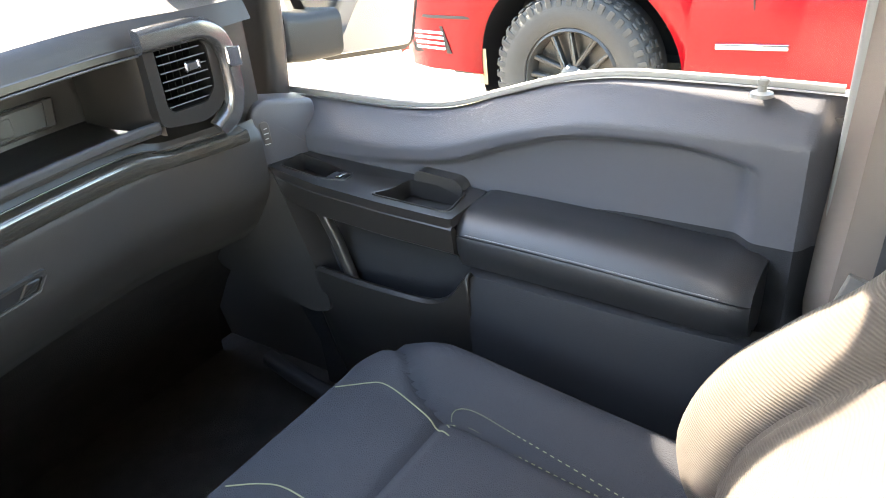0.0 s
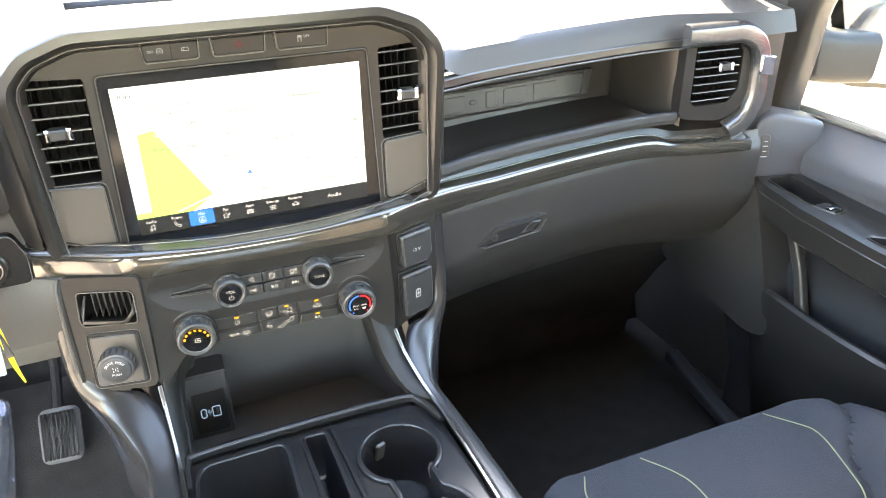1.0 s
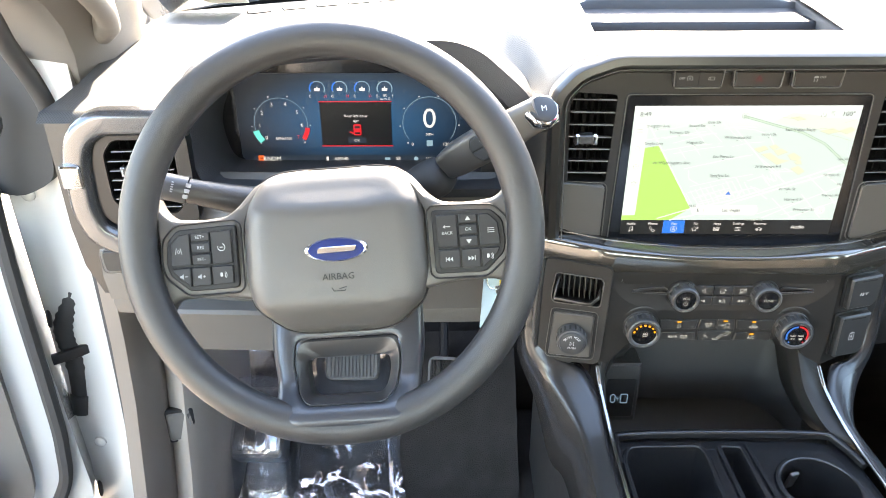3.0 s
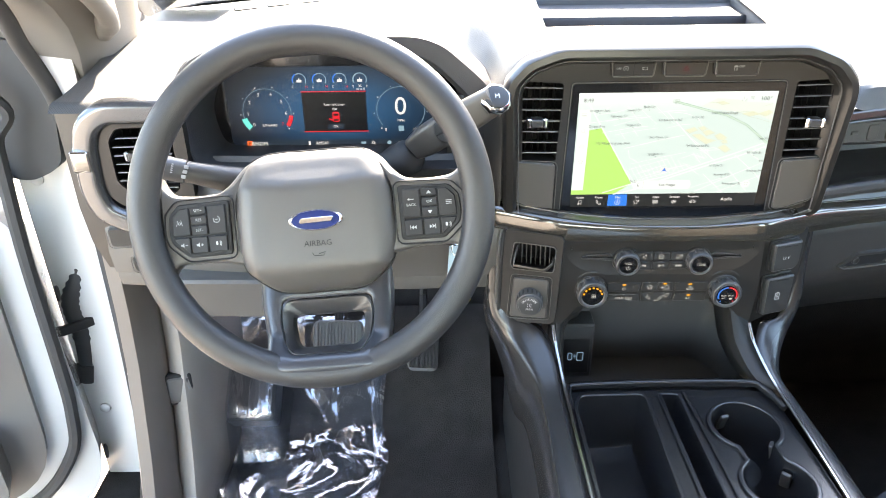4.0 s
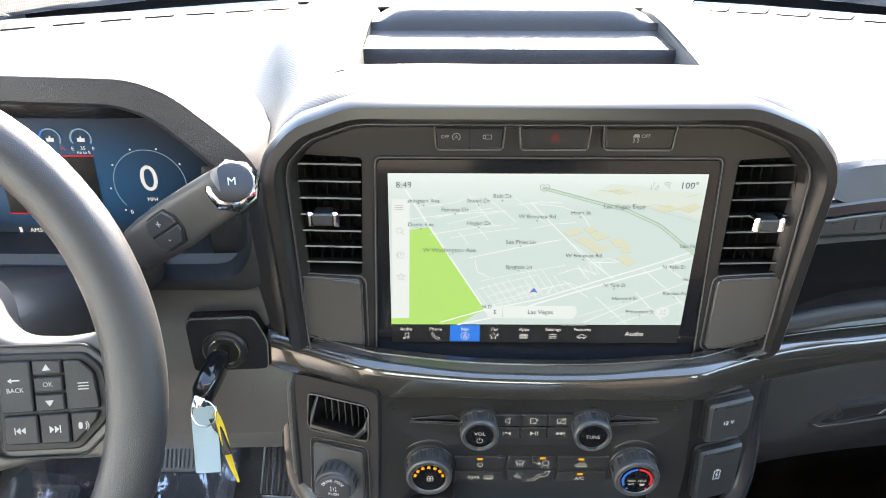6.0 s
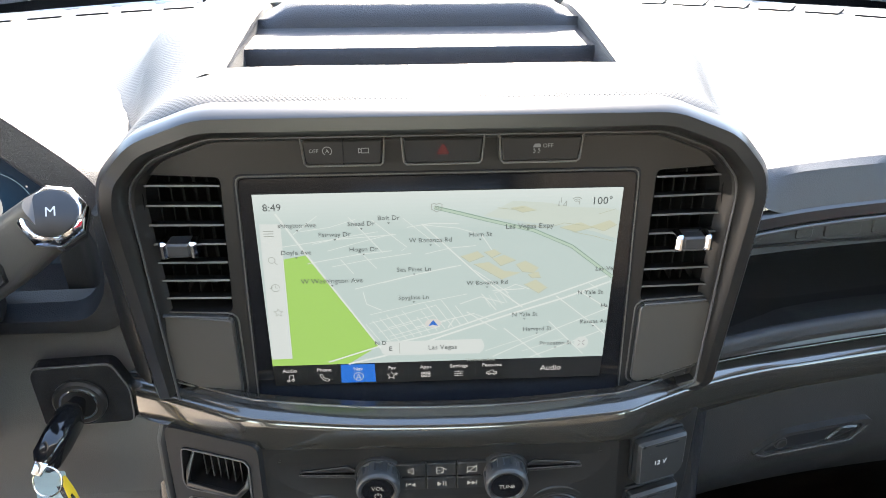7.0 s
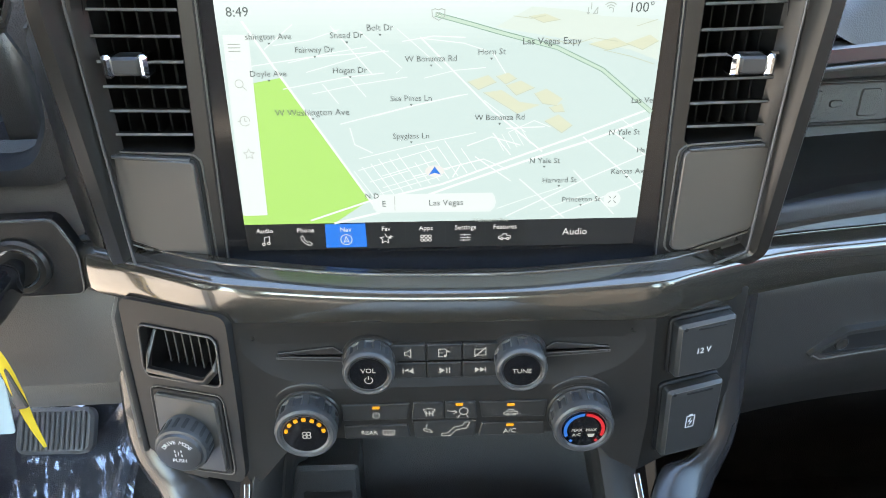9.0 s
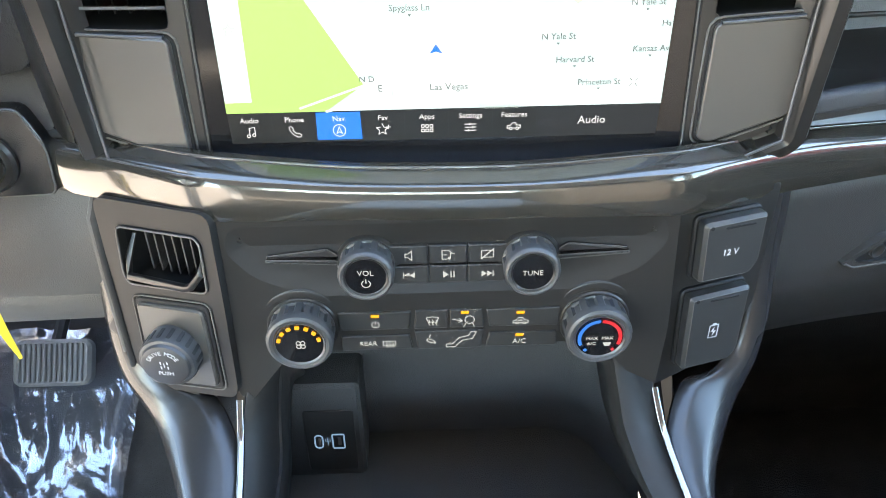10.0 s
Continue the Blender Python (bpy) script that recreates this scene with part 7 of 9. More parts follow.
loft(bm, [[foot(x, y, w) for x, y in pts] for pts, w in ((blend(ring_r, in_r, 0.06), -0.004), (blend(ring_r, in_r, 0.06), 0.0040), (blend(ring_r, in_r, 0.16), 0.0052), (blend(ring_r, in_r, 0.26), 0.0042), (blend(ring_r, in_r, 0.92), -0.0035), (in_r, -0.0060), (in_r, -0.024))], True, False)
part("opening_bezel", bm, BEZEL_GREY, low)

# column shroud, stalks, selector
column = thing("steering_column", (-0.437, 0.0, 1.40), "black steering column shroud with stalks", "steering column")
bm = bmesh.new()
rings_ = []
for w, k in ((-0.045, 0.86), (-0.06, 1.0), (-0.12, 1.06), (-0.30, 1.02)):
    rings_.append([WC @ Vector((x * k, y * k - 0.012, w)) for x, y in rrect(0.150, 0.125, 0.03, 5)])
loft(bm, rings_)
part("shroud", bm, PLASTIC, column)
bm = bmesh.new()
SA, SB = Vector((-0.520, -0.100, 1.443)), Vector((-0.632, -0.112, 1.473))
tube(bm, [SA, SA.lerp(SB, 0.3), SA.lerp(SB, 0.6), SA.lerp(SB, 0.98), SB], 0.0125, 18, scale=[1.5, 1.2, 1.02, 1.0, 0.85])
st = part("indicator_stalk", bm, PLASTIC, column, "black indicator stalk with white symbols")
bm = bmesh.new()
tube(bm, [SA.lerp(SB, 0.66), SA.lerp(SB, 0.67), SA.lerp(SB, 0.96), SA.lerp(SB, 0.97)], 0.0140, 18, scale=[0.9, 1.0, 1.0, 0.9])
part("stalk_ring", bm, BUTTON, st)
ST = Matrix.Translation(SA.lerp(SB, 0.8) + Vector((0.001, -0.0125, 0.0072))) @ pose(0, 0, 0, 62, 0, 6) @ pose(0, 0, 0, 0, 0, -14)
for k in range(8):
    bm = bmesh.new()
    slab(bm, rrect(0.0024 if k < 5 else 0.005, 0.0012 if k < 5 else 0.004, 0.0004, 1), ST @ pose(0.004 if k < 5 else 0.022 - 0.0005 * k, 0.0045 - 0.0024 * k if k < 5 else 0.004 - 0.0058 * (k - 5), 0), 0.0010, 0.0002, 0.0012)
    part("stalk_mark", bm, PRINT_DIM, st, smooth=False)
# gear selector stalk to the side of the wheel, with a chromed end
bm = bmesh.new()
B = Vector((-0.232, -0.046, 1.526))
A = B + (Vector((-0.292, -0.017, 1.480)) - B) * 1.45
sweep(bm, [A + Vector((-0.012, 0.012, -0.012)), A, A.lerp(B, 0.12), A.lerp(B, 0.45), A.lerp(B, 0.75), A.lerp(B, 0.92), B], rrect(0.038, 0.029, 0.008, 4), up=(0.335, -0.855, 0.395), scale=[0.85, 1.0, 1.05, 1.08, 1.0, 0.93, 0.9])
sel = part("gear_selector", bm, LEVER, column, "black gear selector lever")
bm = bmesh.new()
lathe(bm, [(0.022, -0.05), (0.025, -0.02), (0.024, 0.0), (0.018, 0.012), (0.010, 0.016)], Matrix.Translation(A + Vector((-0.022, 0.022, -0.030))) @ (B - A).to_track_quat('Z', 'Y').to_matrix().to_4x4(), 24)
part("selector_boot", bm, RUBBER, sel)
d = (B - A).normalized()
E_ = Matrix.Translation(B) @ Vector((0.15, -0.62, 0.62)).to_track_quat('Z', 'Y').to_matrix().to_4x4()
bm = bmesh.new()
lathe(bm, [(0.0175, -0.016), (0.0195, -0.008), (0.0205, -0.001), (0.0195, 0.0035), (0.0165, 0.006), (0.0150, 0.0055)], E_ @ pose(0, 0, 0, 0, 0, 10), 8)
part("chrome_cap", bm, CHROME, sel, "faceted chrome cap")
bm = bmesh.new()
lathe(bm, [(0.0155, 0.004), (0.0148, 0.0066), (0.0130, 0.0072), (0.0001, 0.0074)], E_, 28, close=False)
part("button_top", bm, SATIN, sel)
lettering("M", 0.0085, E_ @ pose(0, 0, 0.0076), PRINT, sel)
# rocker on the lever's broad face
ax = (B - A).normalized()
out = Vector((0.335, -0.855, 0.395))
out = (out - ax * out.dot(ax)).normalized()
side = out.cross(ax)
mid = A.lerp(B, 0.40) + out * 0.0150
RK = Matrix(((ax.x, side.x, out.x, mid.x), (ax.y, side.y, out.y, mid.y), (ax.z, side.z, out.z, mid.z), (0, 0, 0, 1)))
bm = bmesh.new()
slab(bm, rounded([(-0.0190, -0.006), (-0.0120, -0.0150), (0.0120, -0.0150), (0.0190, -0.006), (0.0190, 0.006), (0.0120, 0.0150), (-0.0120, 0.0150), (-0.0190, 0.006)], 0.002), RK, 0.006, 0.0008, 0.0012)
rk = part("shift_frame", bm, DEEP, sel)
for q in (-1, 1):
    bm = bmesh.new()
    half = [(-0.0172, 0.0006), (0.0172, 0.0006), (0.0172, 0.0055), (0.0110, 0.0136), (-0.0110, 0.0136), (-0.0172, 0.0055)]
    slab(bm, rounded([(x, q * y) for x, y in half], 0.0012, 2), RK, 0.004, 0.0010, 0.0032)
    kb = part("shift_button", bm, BUTTON, rk)
    lettering("+" if q > 0 else "-", 0.010, RK @ pose(0, q * 0.0066, 0.0034, 0, 0, -30), PRINT, kb)

# key in the lock, ring and tags
keys = thing("ignition_key", (-0.262, -0.012, 1.27), "black ignition key with ring and hanging paper tags", "key")
K0 = Vector((-0.272, -0.004, 1.354))
K1 = Vector((-0.281, -0.056, 1.339))
bm = bmesh.new()
sweep(bm, [K0, K0.lerp(K1, 0.12), K0.lerp(K1, 0.25), K0.lerp(K1, 0.6), K0.lerp(K1, 0.9), K1], rrect(0.018, 0.028, 0.007, 4), up=(0.3, 0, 1), scale=[0.55, 0.7, 1.0, 1.05, 0.95, 0.6])
part("key_head", bm, PIANO, keys, "glossy black key head")
bm = bmesh.new()
sweep(bm, [K0.lerp(K1, 0.74) + Vector((0.003, -0.001, 0.0065)), K0.lerp(K1, 0.92) + Vector((0.002, -0.001, 0.006)), K1 + Vector((-0.001, -0.008, 0.0))], rrect(0.012, 0.004, 0.0018, 3), up=(0.3, 0, 1), scale=[0.6, 1.0, 0.6])
part("key_tip", bm, CHROME, keys, "bright metal key loop")
R0 = Vector((-0.276, -0.063, 1.334))
bm = bmesh.new()
tube(bm, [R0 + Vector((0.0100 * math.cos(a), 0.004 * math.sin(a), 0.0100 * math.sin(a) - 0.002)) for a in [2 * math.pi * k / 24 for k in range(24)]], 0.0007, 6, up=(0, 1, 0), closed=True)
part("key_ring", bm, KEY_METAL, keys)
T0 = Vector((-0.279, -0.057, 1.330))
bm = bmesh.new()
slab(bm, rrect(0.021, 0.068, 0.002), Matrix.Translation(T0 + Vector((-0.002, 0, -0.032))) @ pose(0, 0, 0, 86, 4, 8), 0.0012, 0.0002)
part("paper_tag", bm, TAG_BLUE, keys, "pale blue paper tag")
bm = bmesh.new()
pp = spline([Vector(q) for q in ((-0.270, -0.055, 1.328), (-0.268, -0.054, 1.312), (-0.267, -0.052, 1.290), (-0.265, -0.052, 1.268), (-0.261, -0.052, 1.246))], 5)
sweep(bm, pp, rrect(0.0068, 0.0012, 0.0004, 1), up=(0.72, -0.60, 0.2), scale=[0.3 + 0.7 * math.sin(math.pi * min(1, (i + 3) / 23)) for i in range(21)])
part("yellow_tag", bm, TAG_YELLOW, keys, "yellow plastic tag strap")
bm = bmesh.new()
sweep(bm, [T0 + Vector((0.006, 0.003, -0.01)), T0 + Vector((0.013, 0.004, -0.05))], rrect(0.008, 0.003, 0.001, 1), up=(0, -1, 0))
part("spare_blade", bm, KEY_METAL, keys, "plain steel key blade")

# pedals
for nm, lb, x, y, z, w, h, n, tw in (("brake_pedal", "wide ribbed black rubber brake pedal", -0.520, 0.355, 0.905, 0.104, 0.062, 13, 0), ("accelerator_pedal", "ribbed grey rubber accelerator pedal", -0.343, 0.355, 0.866, 0.064, 0.092, 9, -4)):
    ped = thing(nm, (x, y, z - h / 2), lb, "pedal")
    M = face(x, y, z, 38, tw)
    bm = bmesh.new()
    slab(bm, rrect(w, h, 0.014), M, 0.016, 0.004)
    pad = part("pad", bm, PEDAL_RUBBER, ped)
    for i in range(n):
        bm = bmesh.new()
        slab(bm, rrect(w * 0.42 / n * 1.0, h * 0.82, 0.0015, 1), M @ pose((i - (n - 1) / 2) * w * 0.86 / n, 0, 0.003), 0.004, 0.001)
        part("rib", bm, PEDAL_RUBBER, pad)
    bm = bmesh.new()
    tube(bm, [(x, y + 0.01, z), (x, y + 0.12, z + 0.06), (x, y + 0.17, z + 0.24)], 0.009, 8)
    part("arm", bm, DEEP, ped)

# ---- centre console ----
console = thing("centre_console", (0, -0.45, FLOOR_Z), "black centre console with cup holders and trays", "centre console")
for s in (-1, 1):
    # flank: runs down beside the switch panel, sweeps inwards and back beside the seats
    o = 0.006 if s < 0 else -0.004
    if s < 0:
        LINE = ((0.1415, -0.034, 1.188), (0.1405, -0.045, 1.177), (0.1390, -0.058, 1.167), (0.1360, -0.090, 1.152), (0.1340, -0.125, 1.141), (0.1320, -0.19, 1.135), (0.1300, -0.31, 1.130), (0.1300, -0.6, 1.124), (0.1300, -0.97, 1.122))
        CREST = (0.0, 0.186, 0.173, 0.1685, 0.1665, 0.1675, 0.170, 0.172)
    else:
        LINE = ((0.1385, -0.034, 1.188), (0.1400, -0.045, 1.177), (0.1420, -0.058, 1.167), (0.1475, -0.090, 1.152), (0.1535, -0.125, 1.141), (0.1590, -0.19, 1.135), (0.1620, -0.31, 1.130), (0.1660, -0.6, 1.124), (0.1680, -0.97, 1.122))
        CREST = (0.0, 0.178, 0.1695, 0.175, 0.183, 0.190, 0.195, 0.197)
    rows_ = [((0.203, 0.006, 1.335), (0.227 + o, 0.012, 1.335), (0.230 + o, 0.070, 1.330)),
             ((0.204, 0.002, 1.260), (0.228 + o, 0.006, 1.260), (0.231 + o, 0.065, 1.250)),
             ((0.200, -0.006, 1.208), (0.228 + o, -0.001, 1.222), (0.231 + o, 0.060, 1.195)),
             ((0.184, -0.016, 1.188), (0.222 + o, -0.010, 1.192), (0.227 + o, 0.045, 1.145)),
             ((0.160, -0.026, 1.186), (0.203 + 0.7 * o, -0.027, 1.166), (0.212, 0.010, 1.100))]
    rows_ += [((x + 0.0015, y, z - 0.001), (c, y - 0.006, z - 0.014 + 0.008 * ease(-0.06, -0.12, y)), (c + 0.010, y + 0.01, 1.048)) for (x, y, z), c in zip(LINE[2:], CREST[1:])]
    bm = bmesh.new()
    secs = []
    for i_, c_, e_ in rows_:
        i_, c_, e_ = [Vector((s * q[0], q[1], q[2])) for q in (i_, c_, e_)]
        hump = Vector((0, -0.0025, 0.0015))
        secs.append([i_, i_.lerp(c_, 0.3) + hump * 0.8, i_.lerp(c_, 0.65) + hump, i_.lerp(c_, 0.88) + hump * 0.6, c_ + (e_ - c_).normalized() * 0.003, c_.lerp(e_, 0.4) + Vector((s * 0.001, 0, 0)), e_])
    loft(bm, [list(q) for q in zip(*[spline(col, 4) for col in zip(*secs)])], closed=False)
    fl = part("flank", bm, FLANK, console, "satin flank of the console")
    fl.modifiers.new("thickness", 'SOLIDIFY').thickness = 0.003
    bm = bmesh.new()
    loft(bm, [[Vector((s * x, y, z)) for y, z in ((0.30, 1.20), (0.08, 1.14), (-0.01, 1.06), (-0.10, 1.042), (-0.98, 1.042))] + [Vector((s * x, -0.98, FLOOR_Z)), Vector((s * x, 0.30, FLOOR_Z))] for x in ((0.166, 0.174) if s < 0 else (0.178, 0.188))])
    part("lower_side", bm, DEEP, console)
    bm = bmesh.new()
    path = spline([(s * x, y, z + 0.002) for x, y, z in LINE], 7)
    sweep(bm, path, rrect(0.0048, 0.0036, 0.0014), up=(0, -0.4, 1))
    part("chrome_line", bm, CHROME_LINE, console, "bright chrome line")
    # apron between the chrome line and the mouth of the cubby
    bm = bmesh.new()
    secs = []
    if s < 0:
        lips = ((0.100, -0.027, 1.2235), (0.112, -0.018, 1.208), (0.120, -0.008, 1.178), (0.1240, -0.010, 1.148), (0.1240, -0.026, 1.122), (0.125, -0.060, 1.105))
    else:
        lips = ((0.100, -0.027, 1.2235), (0.1085, -0.029, 1.214), (0.1130, -0.040, 1.190), (0.1165, -0.055, 1.170), (0.1270, -0.086, 1.148), (0.139, -0.108, 1.138))
    deep = 0.35 if s < 0 else 1.0
    edge = ((0.1340, -0.030, 1.205), (0.1375, -0.032, 1.193)) + tuple((x - 0.001, y, z + 0.001) for x, y, z in LINE[1:5])
    for (xa, ya, za), (xb, yb, zb_) in zip(edge, lips):
        a_, b_ = Vector((s * xa, ya, za)), Vector((s * xb, yb, zb_))
        secs.append([a_, b_ + Vector((s * 0.002, 0, 0)), b_, b_ + Vector((s * -0.0015, 0.003, -0.003)), b_ + Vector((s * -0.002, 0.020 * deep, -0.012)), b_ + Vector((s * 0.002, 0.060 * deep, -0.035))])
    loft(bm, [list(q) for q in zip(*[spline(col, 4) for col in zip(*secs)])], closed=False)
    ap = part("cubby_apron", bm, SIDE_PLASTIC, console, "dark apron beside the open cubby")
    ap.modifiers.new("thickness", 'SOLIDIFY').thickness = 0.002
# tray deck with openings
DECK = 1.126
bm = bmesh.new()
BIN = rounded([(-0.110, -0.116), (-0.028, -0.114), (-0.024, -0.124), (-0.028, -0.40), (-0.116, -0.40), (-0.119, -0.136)], 0.008)
SLOT = rounded([(0.000, -0.114), (0.022, -0.115), (0.027, -0.40), (0.004, -0.40)], 0.004)
CUPS = [(0.092 + 0.042 * math.cos(radians(a)), -0.176 + 0.042 * math.sin(radians(a))) for a in steps(-58, 242, 30)] + [(0.096 + 0.040 * math.cos(radians(a)), -0.275 + 0.040 * math.sin(radians(a))) for a in steps(122, 418, 30)]
holed(bm, rounded([(-0.133, -0.094), (0.144, -0.094), (0.153, -0.125), (0.160, -0.25), (0.167, -0.98), (-0.129, -0.98), (-0.130, -0.25), (-0.133, -0.125)], 0.01), [BIN, SLOT, CUPS], pose(0, 0, DECK), 0.010)
deck = part("tray_deck", bm, DECK_BLACK, console, "satin black console deck with openings")
for nm, pts, dep in (("open_bin", BIN, 0.085), ("card_slot", SLOT, 0.06), ("cup_holder", CUPS, 0.075)):
    bm = bmesh.new()
    M = pose(0, 0, DECK)
    a, b, c2 = ring(bm, inset(pts, -0.001), M, -0.002), ring(bm, inset(pts, 0.003), M, -dep * 0.9), ring(bm, inset(pts, 0.008), M, -dep)
    bridge(bm, a, b)
    bridge(bm, b, c2)
    cap(bm, c2)
    w = part(nm, bm, DECK_BLACK, console)
    bm = bmesh.new()
    sweep(bm, [M @ Vector((x, y, 0.0018)) for x, y in inset(pts, -0.003)], rrect(0.0065, 0.0045, 0.0018, 3), closed=True)
    part("rim", bm, DECK_BLACK, w)
    if nm == "cup_holder":
        for cx_, cy_, a0 in ((0.092, -0.176, 20), (0.092, -0.176, 130), (0.092, -0.176, 235), (0.096, -0.275, 200), (0.096, -0.275, 320)):
            bm = bmesh.new()
            slab(bm, rrect(0.012, 0.026, 0.002), Matrix.Translation((cx_, cy_, DECK - 0.024)) @ pose(0, 0, 0, 0, 0, a0) @ pose(0, 0.0375, 0, 90, 0, 0) @ pose(0, 0, 0, 12, 0, 0), 0.004, 0.001, 0.002)
            part("spring_tab", bm, PAD_PANEL, w)
bm = bmesh.new()
block(bm, -0.113, -0.030, -0.300, -0.292, DECK - 0.085, DECK - 0.045, 0.002)
part("bin_divider", bm, DECK_BLACK, console)
bm = bmesh.new()
sweep(bm, spline([(-0.129, -0.150, DECK + 0.006), (-0.127, -0.112, DECK + 0.008), (-0.112, -0.101, DECK + 0.009), (0.0, -0.098, DECK + 0.010), (0.118, -0.100, DECK + 0.010), (0.140, -0.112, DECK + 0.009), (0.154, -0.150, DECK + 0.007)], 6), rrect(0.008, 0.010, 0.003))
part("tray_rim", bm, DECK_BLACK, console)
# raised surround of the cup holders
bm = bmesh.new()
sweep(bm, [(0.032, -0.105, DECK), (0.040, -0.25, DECK), (0.044, -0.40, DECK)], rrect(0.006, 0.008, 0.002))
part("cup_rib", bm, DECK_BLACK, console)
# front cubby under the panel
bm = bmesh.new()


def mouth(top_l, low_l, top_r, low_r, z1, z0):
    return rounded([(-top_l, z1), (top_r, z1), (top_r * 0.6 + low_r * 0.4, 1.13), (low_r, z0), (-low_l, z0), (-top_l * 0.6 - low_l * 0.4, 1.13)], 0.012, 5)


sides = [ring(bm, mouth(*q), face(0, y, 0), 0.0) for y, q in ((-0.026, (0.132, 0.150, 0.128, 0.150, 1.232, 1.03)), (0.012, (0.134, 0.146, 0.128, 0.134, 1.229, 1.045)), (0.034, (0.134, 0.140, 0.126, 0.118, 1.226, 1.055)), (0.046, (0.132, 0.136, 0.119, 0.106, 1.223, 1.062)), (0.052, (0.128, 0.130, 0.108, 0.094, 1.219, 1.068)))]
for a, b in zip(sides, sides[1:]):
    bridge(bm, a, b)
cap(bm, sides[-1])
part("cubby", bm, CUBBY, console, "deep open cubby")
bm = bmesh.new()
loft(bm, [[Vector((x, y, z)) for x in steps(-0.150, 0.150, 4)] for y, z in ((0.06, 1.071), (0.045, 1.0665), (0.0, 1.058), (-0.070, 1.058), (-0.082, 1.066), (-0.088, 1.085), (-0.092, 1.130))], closed=False)
part("cubby_floor", bm, CUBBY, console)
bm = bmesh.new()
M = face(-0.100, 0.014, 1.108, 0)
slab(bm, rounded([(-0.040, 0.049), (0.032, 0.049), (0.032, -0.05), (-0.040, -0.05)], 0.005), M, 0.06, 0.003)
usb = part("usb_housing", bm, CUBBY, console, "raised housing with USB sockets")
bm = bmesh.new()
slab(bm, rrect(0.040, 0.065, 0.003), M @ pose(0.006, -0.0085, 0), 0.003, 0.0006, 0.0008)
part("usb_plate", bm, SATIN, usb)
USB_LAMP = glow("usb_lamp", srgb(105, 135, 165))
for u, w, h, r in ((-0.0035, 0.0062, 0.0135, 0.0030), (0.0120, 0.0092, 0.0150, 0.0012)):
    outer = rrect(w, h, r)
    outline("socket_outline", outer, M @ pose(u, -0.0085, 0), 0.0012, usb, USB_LAMP, 0.0012)
    bm = bmesh.new()
    slab(bm, inset(outer, 0.0009), M @ pose(u, -0.0085, 0), 0.001, 0.0002, 0.0010)
    part("socket", bm, DEEP, usb)
    bm = bmesh.new()
    slab(bm, rrect(w * 0.3, h * 0.55, 0.0004, 1), M @ pose(u + w * 0.1, -0.0085, 0), 0.001, 0.0002, 0.0014)
    part("socket_tongue", bm, GREY, usb)
bm = bmesh.new()
for q in (bar(0.0036, -0.0085, 0.0006, 0.0090), bar(0.0018, -0.0070, 0.0006, 0.0034), bar(0.0054, -0.0070, 0.0006, 0.0034), bar(0.0036, -0.0088, 0.0040, 0.0006)):
    flat(bm, q, M, 0.0011)
part("usb_mark", bm, USB_LAMP, usb, smooth=False)

# ---- driver doorway: pillar trim, jamb, seal, open door ----
KICK = ((0.72, -0.090), (0.80, -0.070), (0.90, -0.040), (1.06, -0.004), (1.16, 0.008), (1.28, 0.014), (1.44, 0.040))
bm = bmesh.new()
loft(bm, [[Vector((x, y, z)) for x, y in ((-0.726, 0.40 + dy), (-0.727, 0.20 + dy), (-0.730, 0.120 + dy), (-0.740, 0.106 + dy), (-0.768, 0.118 + dy))] for z, dy in KICK], closed=False)
tagged(part("trim_kick_panel", bm, KICK_GREY), "grey plastic kick panel trim at the driver doorway", "trim", kind="structure").modifiers.new("thickness", 'SOLIDIFY').thickness = 0.006
bm = bmesh.new()
loft(bm, [[Vector((x, y, z)) for x, y in ((-0.766, 0.118 + dy), (-0.769, 0.098 + dy), (-0.776, 0.068 + dy), (-0.789, 0.048 + dy), (-0.808, 0.046 + dy), (-0.818, 0.070 + dy), (-0.838, 0.110 + dy))] for z, dy in KICK], closed=False)
tagged(part("trim_kick_edge", bm, BAND), "brown-black rolled edge trim of the doorway", "trim", kind="structure").modifiers.new("thickness", 'SOLIDIFY').thickness = 0.006
lever = thing("bonnet_release", (-0.75, 0.085, 0.96), "grey bonnet release lever on the kick panel", "lever")
bm = bmesh.new()
slab(bm, rrect(0.036, 0.050, 0.005), Matrix.Translation((-0.750, 0.081, 0.985)) @ pose(0, 0, 0, 86, 0, 14), 0.012, 0.003)
part("handle", bm, GREY, lever)
bm = bmesh.new()
slab(bm, rrect(0.044, 0.060, 0.006), Matrix.Translation((-0.750, 0.084, 0.985)) @ pose(0, 0, 0, 86, 0, 14), 0.012, 0.002)
part("bezel", bm, DEEP, lever)
bm = bmesh.new()
slab(bm, circle(0.006, 14), Matrix.Translation((-0.750, 0.081, 0.985)) @ pose(0, 0, 0, 86, 0, 14) @ pose(0.012, 0.004, 0), 0.001, 0.0002, 0.0006)
part("symbol", bm, PRINT_DIM, lever)


PILLAR_Y = through_points([(0.0, 0.265), (0.3, 0.215), (0.55, 0.06), (1.0, -0.40)])
PILLAR_Z = through_points([(0.0, 1.44), (0.3, 1.60), (0.55, 1.70), (1.0, 1.90)])


